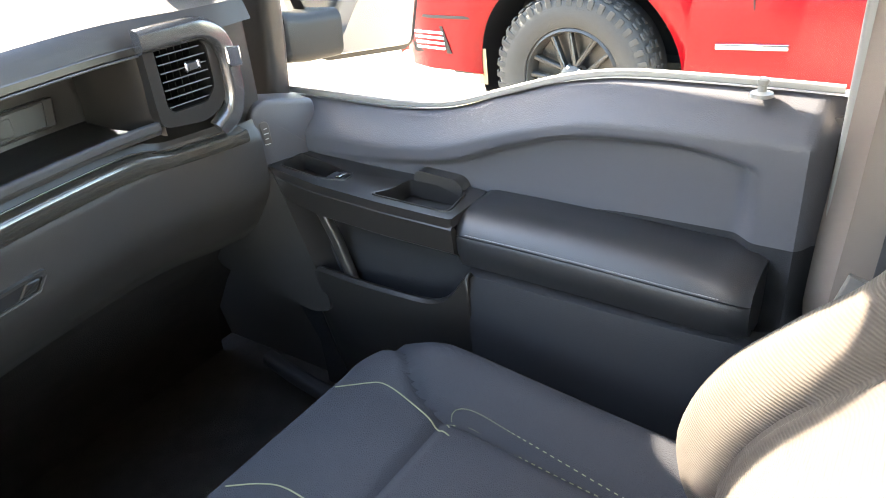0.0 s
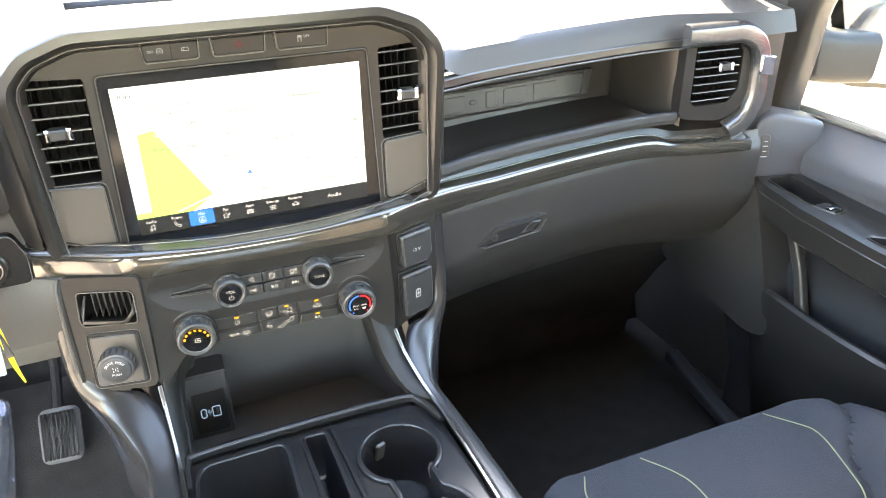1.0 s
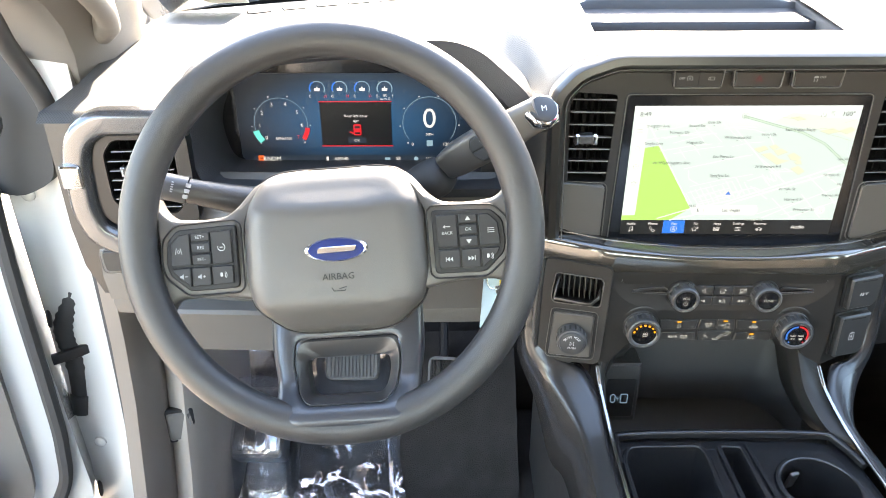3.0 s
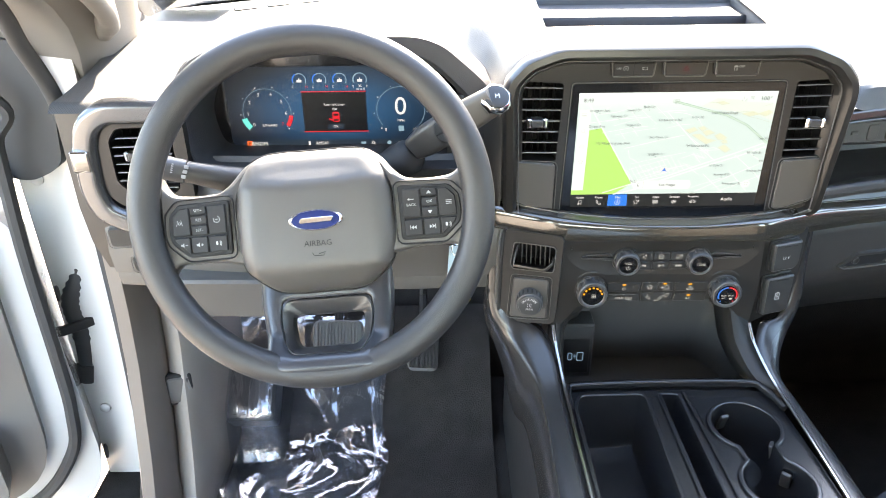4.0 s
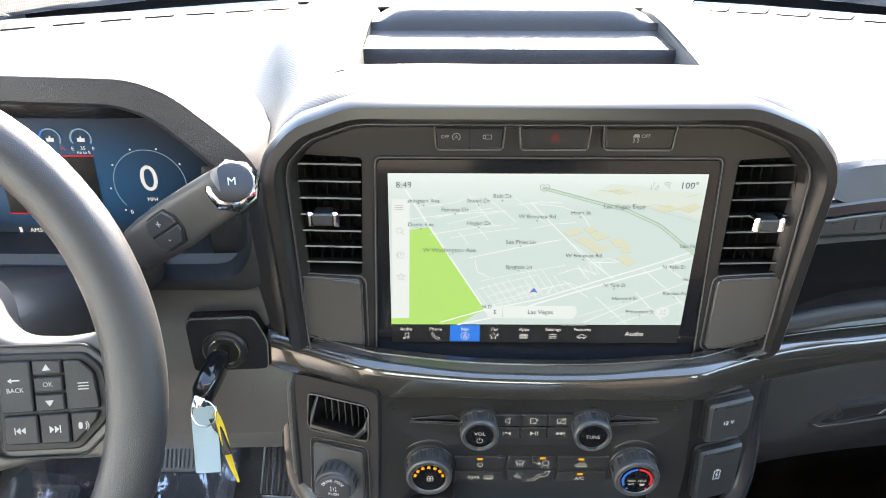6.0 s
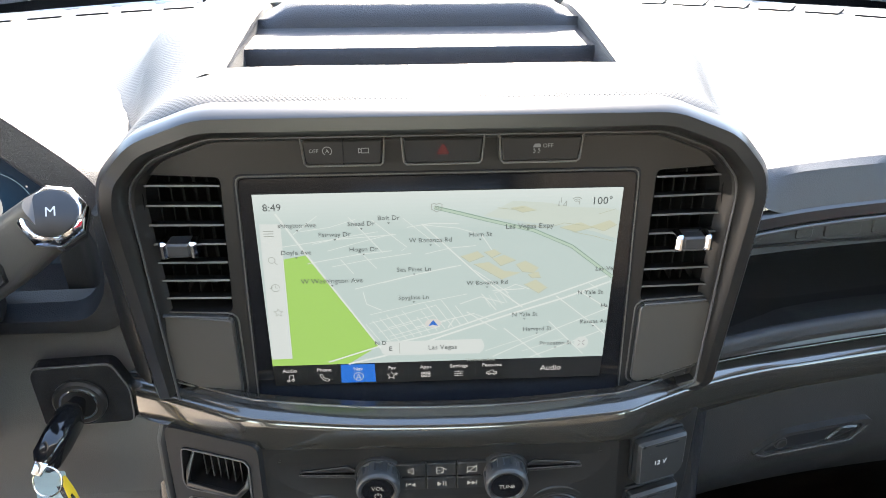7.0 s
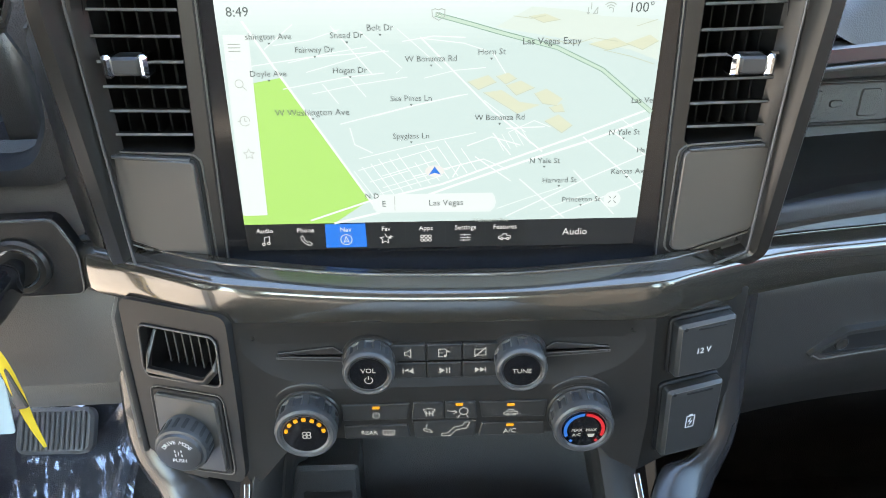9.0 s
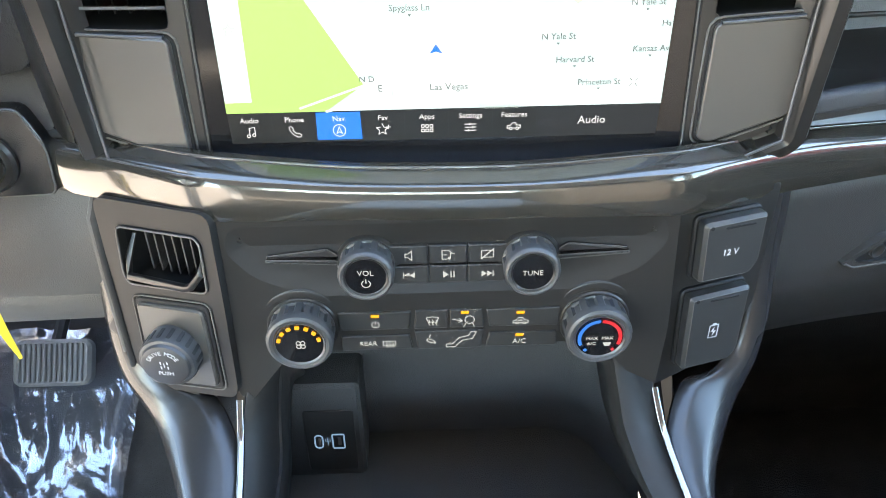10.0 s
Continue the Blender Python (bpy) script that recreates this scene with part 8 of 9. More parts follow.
def pillar_inner(s):
    b = bmesh.new()
    secs = []
    for t in steps(0, 1, 12):
        c = Vector((s * ((0.84 if s < 0 else 0.868) - 0.10 * t), PILLAR_Y(t), PILLAR_Z(t)))
        secs.append([c + Vector((s * dx * (1.0 if s < 0 and dx < 0.01 else 2.6 if s < 0 else 0.7), dy * (1.0 if s < 0 else 0.7), dz)) for dx, dy, dz in ((0.02, 0.10, 0.02), (-0.035, 0.085, 0.03), (-0.050, 0.03, 0.015), (-0.035, -0.04, -0.02), (0.0, -0.075, -0.035), (0.05, -0.07, -0.03))])
    loft(b, secs)
    return part("trim_a_pillar", b, PILLAR)


tagged(pillar_inner(-1), "taupe windshield pillar trim", "trim", kind="structure")
tagged(pillar_inner(1), "taupe windshield pillar trim", "trim", kind="structure")
for s in (-1, 1):
    handle = thing("grab_handle", (s * 0.755, 0.15, 1.60), "beige grab handle on the windshield pillar", "grab handle", "pillar grab handles")
    bm = bmesh.new()
    off = -0.022 if s < 0 else 0.022
    pa = spline([(s * (a - off), b_, c_) for a, b_, c_ in ((0.800, 0.215, 1.560), (0.768, 0.190, 1.580), (0.735, 0.140, 1.607), (0.722, 0.06, 1.655), (0.716, -0.04, 1.715), (0.735, -0.10, 1.765), (0.785, -0.13, 1.790))], 6)
    sweep(bm, pa, rrect(0.052, 0.028, 0.012, 5), up=(s * -1, 0, 0.3), scale=[1.15 if i < 10 or i > 28 else 1.0 for i in range(len(pa))])
    part("grip", bm, PILLAR, handle)
    for q in (pa[1], pa[-2]):
        bm = bmesh.new()
        lathe(bm, [(0.030, -0.01), (0.030, 0.003), (0.026, 0.006)], Matrix.Translation(q) @ Vector((-s, 0, 0.2)).to_track_quat('Z', 'Y').to_matrix().to_4x4(), 20)
        part("mount_plate", bm, PILLAR, handle)
bm = bmesh.new()
path = spline([(-0.80, -0.36, 1.84), (-0.825, -0.03, 1.66), (-0.84, 0.06, 1.57), (-0.842, 0.115, 1.47), (-0.842, 0.135, 1.30), (-0.842, 0.120, 1.00), (-0.842, 0.08, 0.80), (-0.842, -0.05, 0.70), (-0.842, -0.5, 0.68)], 10)
tube(bm, path, 0.012, 10, up=(1, 0, 0))
tagged(part("trim_door_seal", bm, RUBBER), "black rubber seal round the doorway", "door seal", kind="structure")
bm = bmesh.new()
holed(bm, [(-0.985, 0.60), (-0.845, 0.60), (-0.845, 1.52), (-0.985, 1.46)], [rounded(bar(-0.925, 1.02, 0.05, 0.05), 0.01)], face(0, 0.205, 0), 0.05)
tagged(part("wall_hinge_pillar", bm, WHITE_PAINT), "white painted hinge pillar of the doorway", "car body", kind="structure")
for z in (0.885, 1.345):
    hg = thing("pillar_fitting", (-0.905, 0.18, z), "white painted steel bracket bolted to the pillar", "bracket", "doorway brackets")
    bm = bmesh.new()
    block(bm, -0.945, -0.885, 0.165, 0.203, z - 0.022, z + 0.022, 0.006)
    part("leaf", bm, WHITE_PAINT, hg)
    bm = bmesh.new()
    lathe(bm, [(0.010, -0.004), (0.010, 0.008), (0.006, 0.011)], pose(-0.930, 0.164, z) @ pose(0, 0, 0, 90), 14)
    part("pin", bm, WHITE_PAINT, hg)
strap = thing("door_check", (-0.93, 0.15, 1.00), "greasy dark door check strap", "door check")
bm = bmesh.new()
sweep(bm, [(-0.872, 0.195, 1.082), (-0.92, 0.155, 1.076), (-1.00, 0.115, 1.066)], rrect(0.010, 0.018, 0.003))
part("arm", bm, DEEP, strap)
bm = bmesh.new()
block(bm, -0.900, -0.862, 0.186, 0.206, 1.062, 1.102, 0.004)
part("bracket", bm, DEEP, strap)
boot = thing("wiring_boot", (-0.95, 0.15, 0.95), "ribbed black rubber wiring boot between door and pillar", "wiring boot")
bm = bmesh.new()
path = spline([(-0.902, 0.203, 1.27), (-0.910, 0.180, 1.185), (-0.938, 0.170, 1.115), (-0.936, 0.170, 1.050), (-0.946, 0.172, 0.965)], 10)
tube(bm, path, 0.018, 14, up=(1, 0, 0), scale=[(1.08 if i % 2 else 0.98) if 9 < i < 32 else 0.35 + 0.05 * i if i <= 9 else 0.95 for i in range(41)])
part("bellows", bm, RUBBER, boot)
bm = bmesh.new()
tube(bm, [(-0.944, 0.172, 0.985), (-0.952, 0.174, 0.945)], 0.020, 12, up=(1, 0, 0))
part("socket_end", bm, RUBBER, boot)

bm = bmesh.new()
loft(bm, [[Vector((x, y, z)) for x, z in rounded([(-0.985, 1.365), (-0.925, 1.350), (-0.872, 1.375), (-0.862, 1.46), (-0.885, 1.56), (-0.985, 1.58)], 0.02)] for y in (0.135, 0.20)])
tagged(part("trim_pillar_cover", bm, RUBBER), "black rubber cover at the head of the hinge pillar", "trim", kind="structure")

# painted sill under the doorway
bm = bmesh.new()
block(bm, -0.985, -0.80, -0.80, 0.26, 0.50, 0.700, 0.02)
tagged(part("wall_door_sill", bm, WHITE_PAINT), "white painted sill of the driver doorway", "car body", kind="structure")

# driver door swung open
HINGE = pose(-0.955, 0.166, 0, 0, 0, -66)
ddoor = thing("driver_door", (-0.955, 0.166, 0.55), "white driver door standing wide open with grey inner trim", "car door")


def door_pts(pts, x):
    """Door plane: local y runs back along the shut door, so points are (back, z)."""
    return [HINGE @ Vector((x, -b, z)) for b, z in pts]


def door_slab(pts, x0, x1):
    b = bmesh.new()
    loft(b, [door_pts(pts, x0), door_pts(pts, x1)])
    return b


shell = [(0.0, 0.70), (0.90, 0.66), (0.94, 1.36), (0.02, 1.36)]
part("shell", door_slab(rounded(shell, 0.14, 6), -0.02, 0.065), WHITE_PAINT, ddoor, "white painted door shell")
part("inner_panel", door_slab(rounded([(0.078, 0.79), (0.86, 0.74), (0.90, 1.36), (0.070, 1.36)], 0.12, 6), 0.066, 0.085), DOOR_TRIM, ddoor, "grey door trim panel")
part("armrest", door_slab(rounded([(0.16, 1.06), (0.70, 1.08), (0.70, 1.17), (0.20, 1.19)], 0.03), 0.08, 0.15), DOOR_TRIM, ddoor)
part("map_pocket", door_slab(rounded([(0.14, 0.82), (0.75, 0.80), (0.75, 0.92), (0.14, 0.97)], 0.04), 0.08, 0.14), DOOR_TRIM, ddoor)
bm = bmesh.new()
tube(bm, [Vector(p) for p in door_pts([(p.x, p.y) for p in spline([(0.26, 0.735, 0), (0.12, 0.765, 0), (0.045, 0.85, 0), (0.026, 0.94, 0), (0.022, 1.05, 0), (0.020, 1.25, 0), (0.012, 1.42, 0), (0.008, 1.50, 0), (0.30, 1.70, 0), (0.55, 1.83, 0)], 10)], 0.075)], 0.011, 8, up=(1, 0, 0))
part("door_seal", bm, RUBBER, ddoor)
bm = bmesh.new()
fr = [(p.x, p.y) for p in spline([(0.03, 1.34, 0), (0.20, 1.52, 0), (0.52, 1.82, 0), (0.62, 1.86, 0), (0.90, 1.86, 0)], 6)]
sweep(bm, [Vector(p) for p in door_pts(fr, 0.03)], rrect(0.05, 0.06, 0.012), up=(0, 0, 1))
part("window_frame", bm, PLASTIC, ddoor)
bm = bmesh.new()
sweep(bm, [Vector(p) for p in door_pts([(0.92, 1.34), (0.92, 1.86)], 0.03)], rrect(0.05, 0.05, 0.012), up=(1, 0, 0))
part("window_post", bm, PLASTIC, ddoor)
for q in (0.80, 1.15):
    bm = bmesh.new()
    lathe(bm, [(0.014, 0.0), (0.014, 0.003), (0.010, 0.005)], Matrix.Translation(HINGE @ Vector((0.035, 0.0, q))) @ HINGE.to_3x3().to_4x4() @ pose(0, 0, 0, -90, 0, 0), 14)
    part("plug", bm, DEEP, ddoor)

# foot rest under the sheet
rest = thing("foot_rest", (-0.66, 0.30, FLOOR_Z), "ribbed plastic foot rest beside the pedals", "foot rest")
M = face(-0.686, 0.235, 0.865, 52)
bm = bmesh.new()
slab(bm, rrect(0.112, 0.128, 0.010), M, 0.06, 0.006)
part("pad", bm, PAD_PANEL, rest)
for k in range(5):
    bm = bmesh.new()
    slab(bm, rrect(0.010, 0.105, 0.003), M @ pose(-0.04 + 0.02 * k, 0, 0.002), 0.004, 0.001)
    part("rib", bm, PAD_PANEL, rest)

# clear protective sheet over the driver's floor
bm = bmesh.new()
nx, ny = 72, 130


def sheet(u, v):
    x = -0.78 + 0.36 * u
    y = 0.44 - 0.95 * v
    warp = noise.noise(Vector((x * 5, y * 5, 7.0)))
    h = 0.003 + 0.016 * abs(noise.noise(Vector((x * 8 + warp, y * 6 - warp, 0.3)))) + 0.009 * abs(noise.noise(Vector((x * 17 + 3 - 2 * warp, y * 13 + warp, 1.0)))) + 0.006 * ease(0.05, 0.25, y) * abs(noise.noise(Vector((x * 34, y * 26 + 2 * warp, 2.0))))
    rise = 0.16 * ease(0.20, 0.46, y)
    edge = 0.015 * noise.noise(Vector((y * 9, 4, u)))
    over = ease(-0.765, -0.742, x) * ease(-0.608, -0.630, x) * ease(0.165, 0.190, y) * ease(0.31, 0.285, y)
    base = FLOOR_Z + 0.012 + rise
    base += over * max(0.0, 0.875 + 0.78 * (y - 0.235) - base)
    return (x + edge, y, base + max(h, 0.001))


skin(bm, sheet, steps(0, 1, nx), steps(0, 1, ny))
cover = thing("floor_cover", (-0.60, 0.0, FLOOR_Z + 0.012), "crinkled clear plastic sheet over the floor carpet", "plastic sheet")
part("sheet", bm, FILM, cover)
for k, u0 in ((0, 0.93), (1, 0.02)):
    bm = bmesh.new()
    skin(bm, lambda u, v: tuple(Vector(sheet(u0 + 0.05 * u, v)) + Vector((0.003 * math.sin(v * 40), 0, 0.005 + 0.003 * math.sin(u * 3)))), steps(0, 1, 4), steps(0, 1, 90))
    part("folded_edge", bm, FILM, cover, "doubled edge of the sheet")
bm = bmesh.new()
skin(bm, lambda u, v: (u, v, FLOOR_Z + 0.004 + 0.16 * ease(0.20, 0.46, v) + 0.004 * noise.noise(Vector((u * 6, v * 6, 0)))), steps(-0.79, -0.20, 16), steps(-0.6, 0.50, 20))
solid("carpet_mat", bm, CARPET, "black loop carpet in the driver footwell", "carpet", kind="structure")

# ---- passenger door ----
pdoor = thing("passenger_door", (0.88, -0.30, 0.60), "closed passenger door with dark moulded trim", "car door")
SILL = through_points([(-0.80, 1.408), (-0.71, 1.410), (-0.58, 1.410), (-0.479, 1.407), (-0.402, 1.394), (-0.315, 1.368), (-0.218, 1.339), (-0.111, 1.328), (0.006, 1.328), (0.13, 1.328)])
ys = steps(0.115, -0.735, 120)
PANEL_TOP = through_points([(-0.70, 1.322), (-0.645, 1.334), (-0.60, 1.343), (-0.54, 1.346), (-0.428, 1.337), (-0.344, 1.313), (-0.248, 1.277), (-0.15, 1.262), (0.0, 1.25)])


def panel_x(y, z):
    """Inner face of the door trim, metres from the middle of the cab."""
    x = 0.855
    deep = ease(-0.05, -0.35, y)
    insert = ease(PANEL_TOP(y) + 0.006, PANEL_TOP(y) - 0.010, z) * ease(-0.672, -0.640, y)
    x += (0.006 + 0.014 * deep) * insert
    x -= 0.040 * ease(1.17, 1.09, z)
    x += 0.03 * ease(-0.715, -0.735, y)
    x += 0.05 * ease(1.00, 0.80, z)
    return x


bm = bmesh.new()
zs_rel = steps(0.0, 0.050, 12) + steps(0.054, 0.17, 34) + [0.18, 0.19, 0.20, 0.21, 0.22, 0.245, 0.27, 0.31, 0.36, 0.42, 0.50, 0.60, 0.70]
rows = []
rows.append([Vector((0.925, y, SILL(y) - 0.004)) for y in ys])
rows.append([Vector((0.900, y, SILL(y) + 0.001)) for y in ys])
for d in zs_rel:
    rows.append([Vector((panel_x(y, SILL(y) - d) + 0.050 * (1 - min(1.0, d / 0.048)) ** 1.4, y, SILL(y) - d)) for y in ys])
cut = 2 + sum(1 for d in zs_rel if d <= 0.17)
loft(bm, rows[:cut], closed=False)
part("trim_panel", bm, DOOR_VINYL, pdoor, "dark grained door panel")
bm = bmesh.new()
loft(bm, rows[cut - 1:], closed=False)
part("lower_panel", bm, DOOR_LOWER, pdoor, "black plastic lower door panel")
bm = bmesh.new()
sweep(bm, [(0.915, y, SILL(y) + 0.004) for y in steps(0.12, -0.73, 40)], rrect(0.008, 0.010, 0.003))
part("window_seal", bm, SEAL_GREY, pdoor, "bright sunlit window seal")
bm = bmesh.new()
lathe(bm, [(0.013, 0.0), (0.012, 0.004), (0.005, 0.006), (0.0048, 0.012), (0.0065, 0.014), (0.0065, 0.019), (0.004, 0.021)], pose(0.885, -0.652, SILL(-0.652) - 0.003), 16)
part("lock_pin", bm, SEAL_GREY, pdoor, "small upright lock pin")
# armrest pad
bm = bmesh.new()
secs = []
for y, k in ((-0.300, 0.90), (-0.304, 0.97), (-0.314, 1.0), (-0.40, 1.0), (-0.50, 1.0), (-0.60, 1.0), (-0.655, 1.0), (-0.678, 0.97), (-0.690, 0.86)):
    cz, cx = 1.185, 0.83
    prof = [(0.880, 1.236), (0.828, 1.238), (0.800, 1.234), (0.782, 1.223), (0.774, 1.209), (0.7755, 1.206), (0.773, 1.202), (0.775, 1.180), (0.782, 1.158), (0.800, 1.146), (0.880, 1.138)]
    secs.append([Vector((cx + (x - cx) * k, y, cz + (z - cz) * k - 0.006 * ease(-0.40, -0.70, y))) for x, z in prof])
loft(bm, secs)
arm = part("armrest", bm, LEATHER, pdoor, "padded black armrest with a stitched seam")
bm = bmesh.new()
for i in range(85):
    y = -0.318 - 0.0040 * i
    z = 1.2115 - 0.006 * ease(-0.40, -0.70, y)
    sweep(bm, [(0.7738, y, z), (0.7738, y - 0.0026, z)], rrect(0.0010, 0.0010, 0.0003, 1))
part("seam_stitches", bm, PRINT_DIM, arm, "pale seam stitches")
# grab and switch pod in front of the armrest
POD = [(0.062, 1.252, 0.782, 1.205), (0.030, 1.249, 0.774, 1.186), (-0.05, 1.242, 0.768, 1.175), (-0.18, 1.237, 0.765, 1.170), (-0.302, 1.234, 0.766, 1.168)]
POD_TOP = through_points([(-0.33, 1.234), (-0.18, 1.237), (-0.05, 1.242), (0.03, 1.249), (0.08, 1.254)])
bm = bmesh.new()
secs = []
for y, zt_, xi, zb_ in POD:
    secs.append([Vector((0.865, y, zt_ - 0.026)), Vector((xi + 0.016, y, zt_ - 0.026)), Vector((xi + 0.004, y, zt_ - 0.010)), Vector((xi, y, zt_ - 0.016)), Vector((xi + 0.004, y, zb_ + 0.012)), Vector((xi + 0.020, y, zb_)), Vector((0.865, y, zb_ - 0.01))])
loft(bm, secs)
pod = part("switch_pod", bm, SATIN, pdoor, "satin black pod with window switch and pull cup")
bm = bmesh.new()
rim_ = [(xi + 0.001, y) for y, zt_, xi, zb_ in POD] + [(0.868, -0.302), (0.868, 0.062)]
WELL = rounded([(0.792, 0.040), (0.842, 0.040), (0.836, -0.030), (0.826, -0.082), (0.804, -0.086), (0.790, -0.040)], 0.008)
CUP = rounded([(0.784, -0.150), (0.806, -0.168), (0.836, -0.172), (0.850, -0.176), (0.852, -0.276), (0.784, -0.286)], 0.012)
holed(bm, rounded(rim_, 0.006), [WELL, CUP], Matrix.Identity(4), 0.014, 0.0)
for v in bm.verts:
    v.co.z += POD_TOP(v.co.y)
part("pod_top", bm, SATIN, pod)
for w_ in (WELL, CUP):
    bm = bmesh.new()
    loft(bm, [[Vector((x, y, POD_TOP(y) + dz)) for x, y in inset(w_, d)] for d, dz in ((-0.003, -0.001), (-0.002, 0.002), (0.001, 0.0015), (0.003, -0.024))], True, False)
    part("recess_rim", bm, SATIN, pod)
bm = bmesh.new()
block(bm, 0.802, 0.828, -0.074, -0.044, 1.222, 1.240, 0.004)
sw = part("window_switch", bm, BUTTON, pod, "bright-edged window switch")
bm = bmesh.new()
block(bm, 0.804, 0.826, -0.072, -0.063, 1.237, 1.243, 0.002)
part("bright_edge", bm, CHROME, sw)
bm = bmesh.new()
loft(bm, [[Vector((x, y, z)) for y, z in rounded([(-0.176, 1.205), (-0.184, 1.250), (-0.194, 1.256), (-0.258, 1.251), (-0.268, 1.243), (-0.276, 1.205)], 0.006)] for x in (0.850, 0.856, 0.872)])
part("pull_wall", bm, PLASTIC, pod)
LK = Matrix.Translation((0.786, 0.056, 1.300)) @ pose(0, 0, 0, 90, 0, -14)
# the front end of the panel turns inwards; it carries the lock switch
bm = bmesh.new()
FIN = rounded([(-0.010, -0.058), (-0.021, -0.006), (-0.020, 0.026), (-0.010, 0.046), (0.012, 0.054), (0.100, 0.034), (0.100, -0.060)], 0.010)
loft(bm, [[LK @ Vector((x, y, w)) for x, y in inset(FIN, d)] for d, w in ((0.0, -0.055), (0.0, -0.008), (0.0012, -0.0040), (0.0040, -0.0015), (0.009, 0.0))])
part("corner_fin", bm, DOOR_VINYL, pdoor)
bm = bmesh.new()
slab(bm, rounded([(-0.0085, 0.0170), (-0.004, 0.0205), (0.0055, 0.0195), (0.0085, 0.014), (0.0095, -0.0185), (-0.003, -0.0205)], 0.003), LK @ pose(0.001, 0.002, 0.0015), 0.010, 0.0012)
lk = part("lock_switch", bm, KNEE, pdoor, "grey lock rocker switch")
for z_, w_ in ((0.0105, 0.006), (0.0025, 0.009), (-0.0060, 0.006), (-0.0150, 0.010)):
    bm = bmesh.new()
    slab(bm, rrect(w_, 0.0014, 0.0005, 1), LK @ pose(0.002, z_, 0.0015), 0.002, 0.0003, 0.0006)
    part("lock_symbol", bm, PRINT, lk)
# map pocket with a rising lip, and the ribs above it
bm = bmesh.new()
lip = spline([(0.785, 0.010, 1.070), (0.778, -0.028, 1.078), (0.777, -0.10, 1.075), (0.777, -0.19, 1.076), (0.777, -0.250, 1.081), (0.777, -0.285, 1.102), (0.777, -0.318, 1.146)], 6)
secs = []
for p in lip:
    secs.append([p + Vector((0.012, 0, -0.008)), p + Vector((0.008, 0, 0.002)), p + Vector((0, 0, 0.004)), p + Vector((-0.006, 0, 0.0)), p + Vector((-0.004, 0, -0.04)), p + Vector((0.02, 0, -0.16)), p + Vector((0.06, 0, -0.34))])
loft(bm, secs, closed=False)
pk = part("map_pocket", bm, SATIN, pdoor, "open map pocket")
pk.modifiers.new("thickness", 'SOLIDIFY').thickness = 0.005
bm = bmesh.new()
secs = []
for y, x in ((-0.312, 0.778), (-0.322, 0.7755), (-0.45, 0.774), (-0.60, 0.775), (-0.70, 0.78), (-0.735, 0.80)):
    secs.append([Vector((x + dx, y, z)) for dx, z in ((0.03, 1.152), (0.008, 1.142), (0.0, 1.12), (0.003, 1.03), (0.012, 0.92), (0.04, 0.76))])
loft(bm, secs, closed=False)
part("lower_trim", bm, DOOR_LOWER, pdoor)
for k in range(2):
    y = 0.016 - 0.075 * k
    bm = bmesh.new()
    sweep(bm, [(0.800, y + 0.046, 1.205), (0.800, y + 0.010, 1.13), (0.800, y - 0.020, 1.040)], rrect(0.034 if k == 0 else 0.018, 0.016, 0.005), up=(1, 0, 0))
    part("rib", bm, PLASTIC, pdoor)
# speaker panel in the lower front corner
bm = bmesh.new()
SPK = [(0.090, 1.255), (0.045, 1.245), (-0.030, 1.035), (-0.034, 1.000), (0.010, 0.985), (0.245, 1.020), (0.250, 1.070), (0.130, 1.200)]
loft(bm, [[Vector((x, y, z)) for y, z in rounded(SPK, 0.02)] for x in (0.775, 0.784, 0.84)])
part("speaker_panel", bm, PLASTIC, pdoor, "dark speaker grille panel")
# dark sill step and seat foot inside the door
bm = bmesh.new()
sweep(bm, spline([(0.80, 0.20, 0.80), (0.785, 0.08, 0.79), (0.78, -0.1, 0.78), (0.78, -0.7, 0.78)], 6), rrect(0.03, 0.03, 0.010))
tagged(part("trim_sill", bm, DOOR_LOWER), "black door sill trim", "trim", kind="structure")

# door frame post in front of the window, centre pillar, belt
bm = bmesh.new()
sweep(bm, spline([(0.885, 0.135, 1.33), (0.880, 0.118, 1.42), (0.865, 0.085, 1.53), (0.84, -0.02, 1.66), (0.80, -0.25, 1.80)], 6), rrect(0.060, 0.050, 0.016), up=(1, 0, 0))
tagged(part("trim_window_post", bm, PLASTIC), "dark post between windshield and side window", "trim", kind="structure")
bm = bmesh.new()
loft(bm, [[Vector((x, y, z)) for x, y in ((0.93, -0.735 + dy), (0.882, -0.735 + dy), (0.845, -0.765 + dy), (0.835, -0.83 + dy), (0.845, -0.90 + dy), (0.93, -0.91 + dy))] for z, dy in ((0.72, 0.03), (1.30, 0.0), (1.60, -0.01), (1.90, -0.02))])
tagged(part("trim_centre_pillar", bm, BAND), "grey trimmed pillar behind the passenger door", "trim", kind="structure")
bm = bmesh.new()
sweep(bm, [(0.882, -0.744, z) for z in (0.8, 1.0, 1.2, 1.4, 1.6, 1.85)], rrect(0.014, 0.014, 0.005), up=(1, 0, 0))
tagged(part("trim_pillar_seal", bm, SEAL_GREY), "pale grey weatherstrip on the pillar", "door seal", kind="structure")
belt = thing("seat_belt", (0.80, -0.83, 1.05), "dark seat belt with a grey buckle loop", "seat belt")
bm = bmesh.new()
sweep(bm, spline([(0.822, -0.82, 1.75), (0.815, -0.825, 1.45), (0.80, -0.82, 1.25), (0.775, -0.81, 1.10)], 6), rrect(0.0016, 0.046, 0.0006, 1), up=(0, 1, 0))
part("webbing", bm, RUBBER, belt)
bm = bmesh.new()
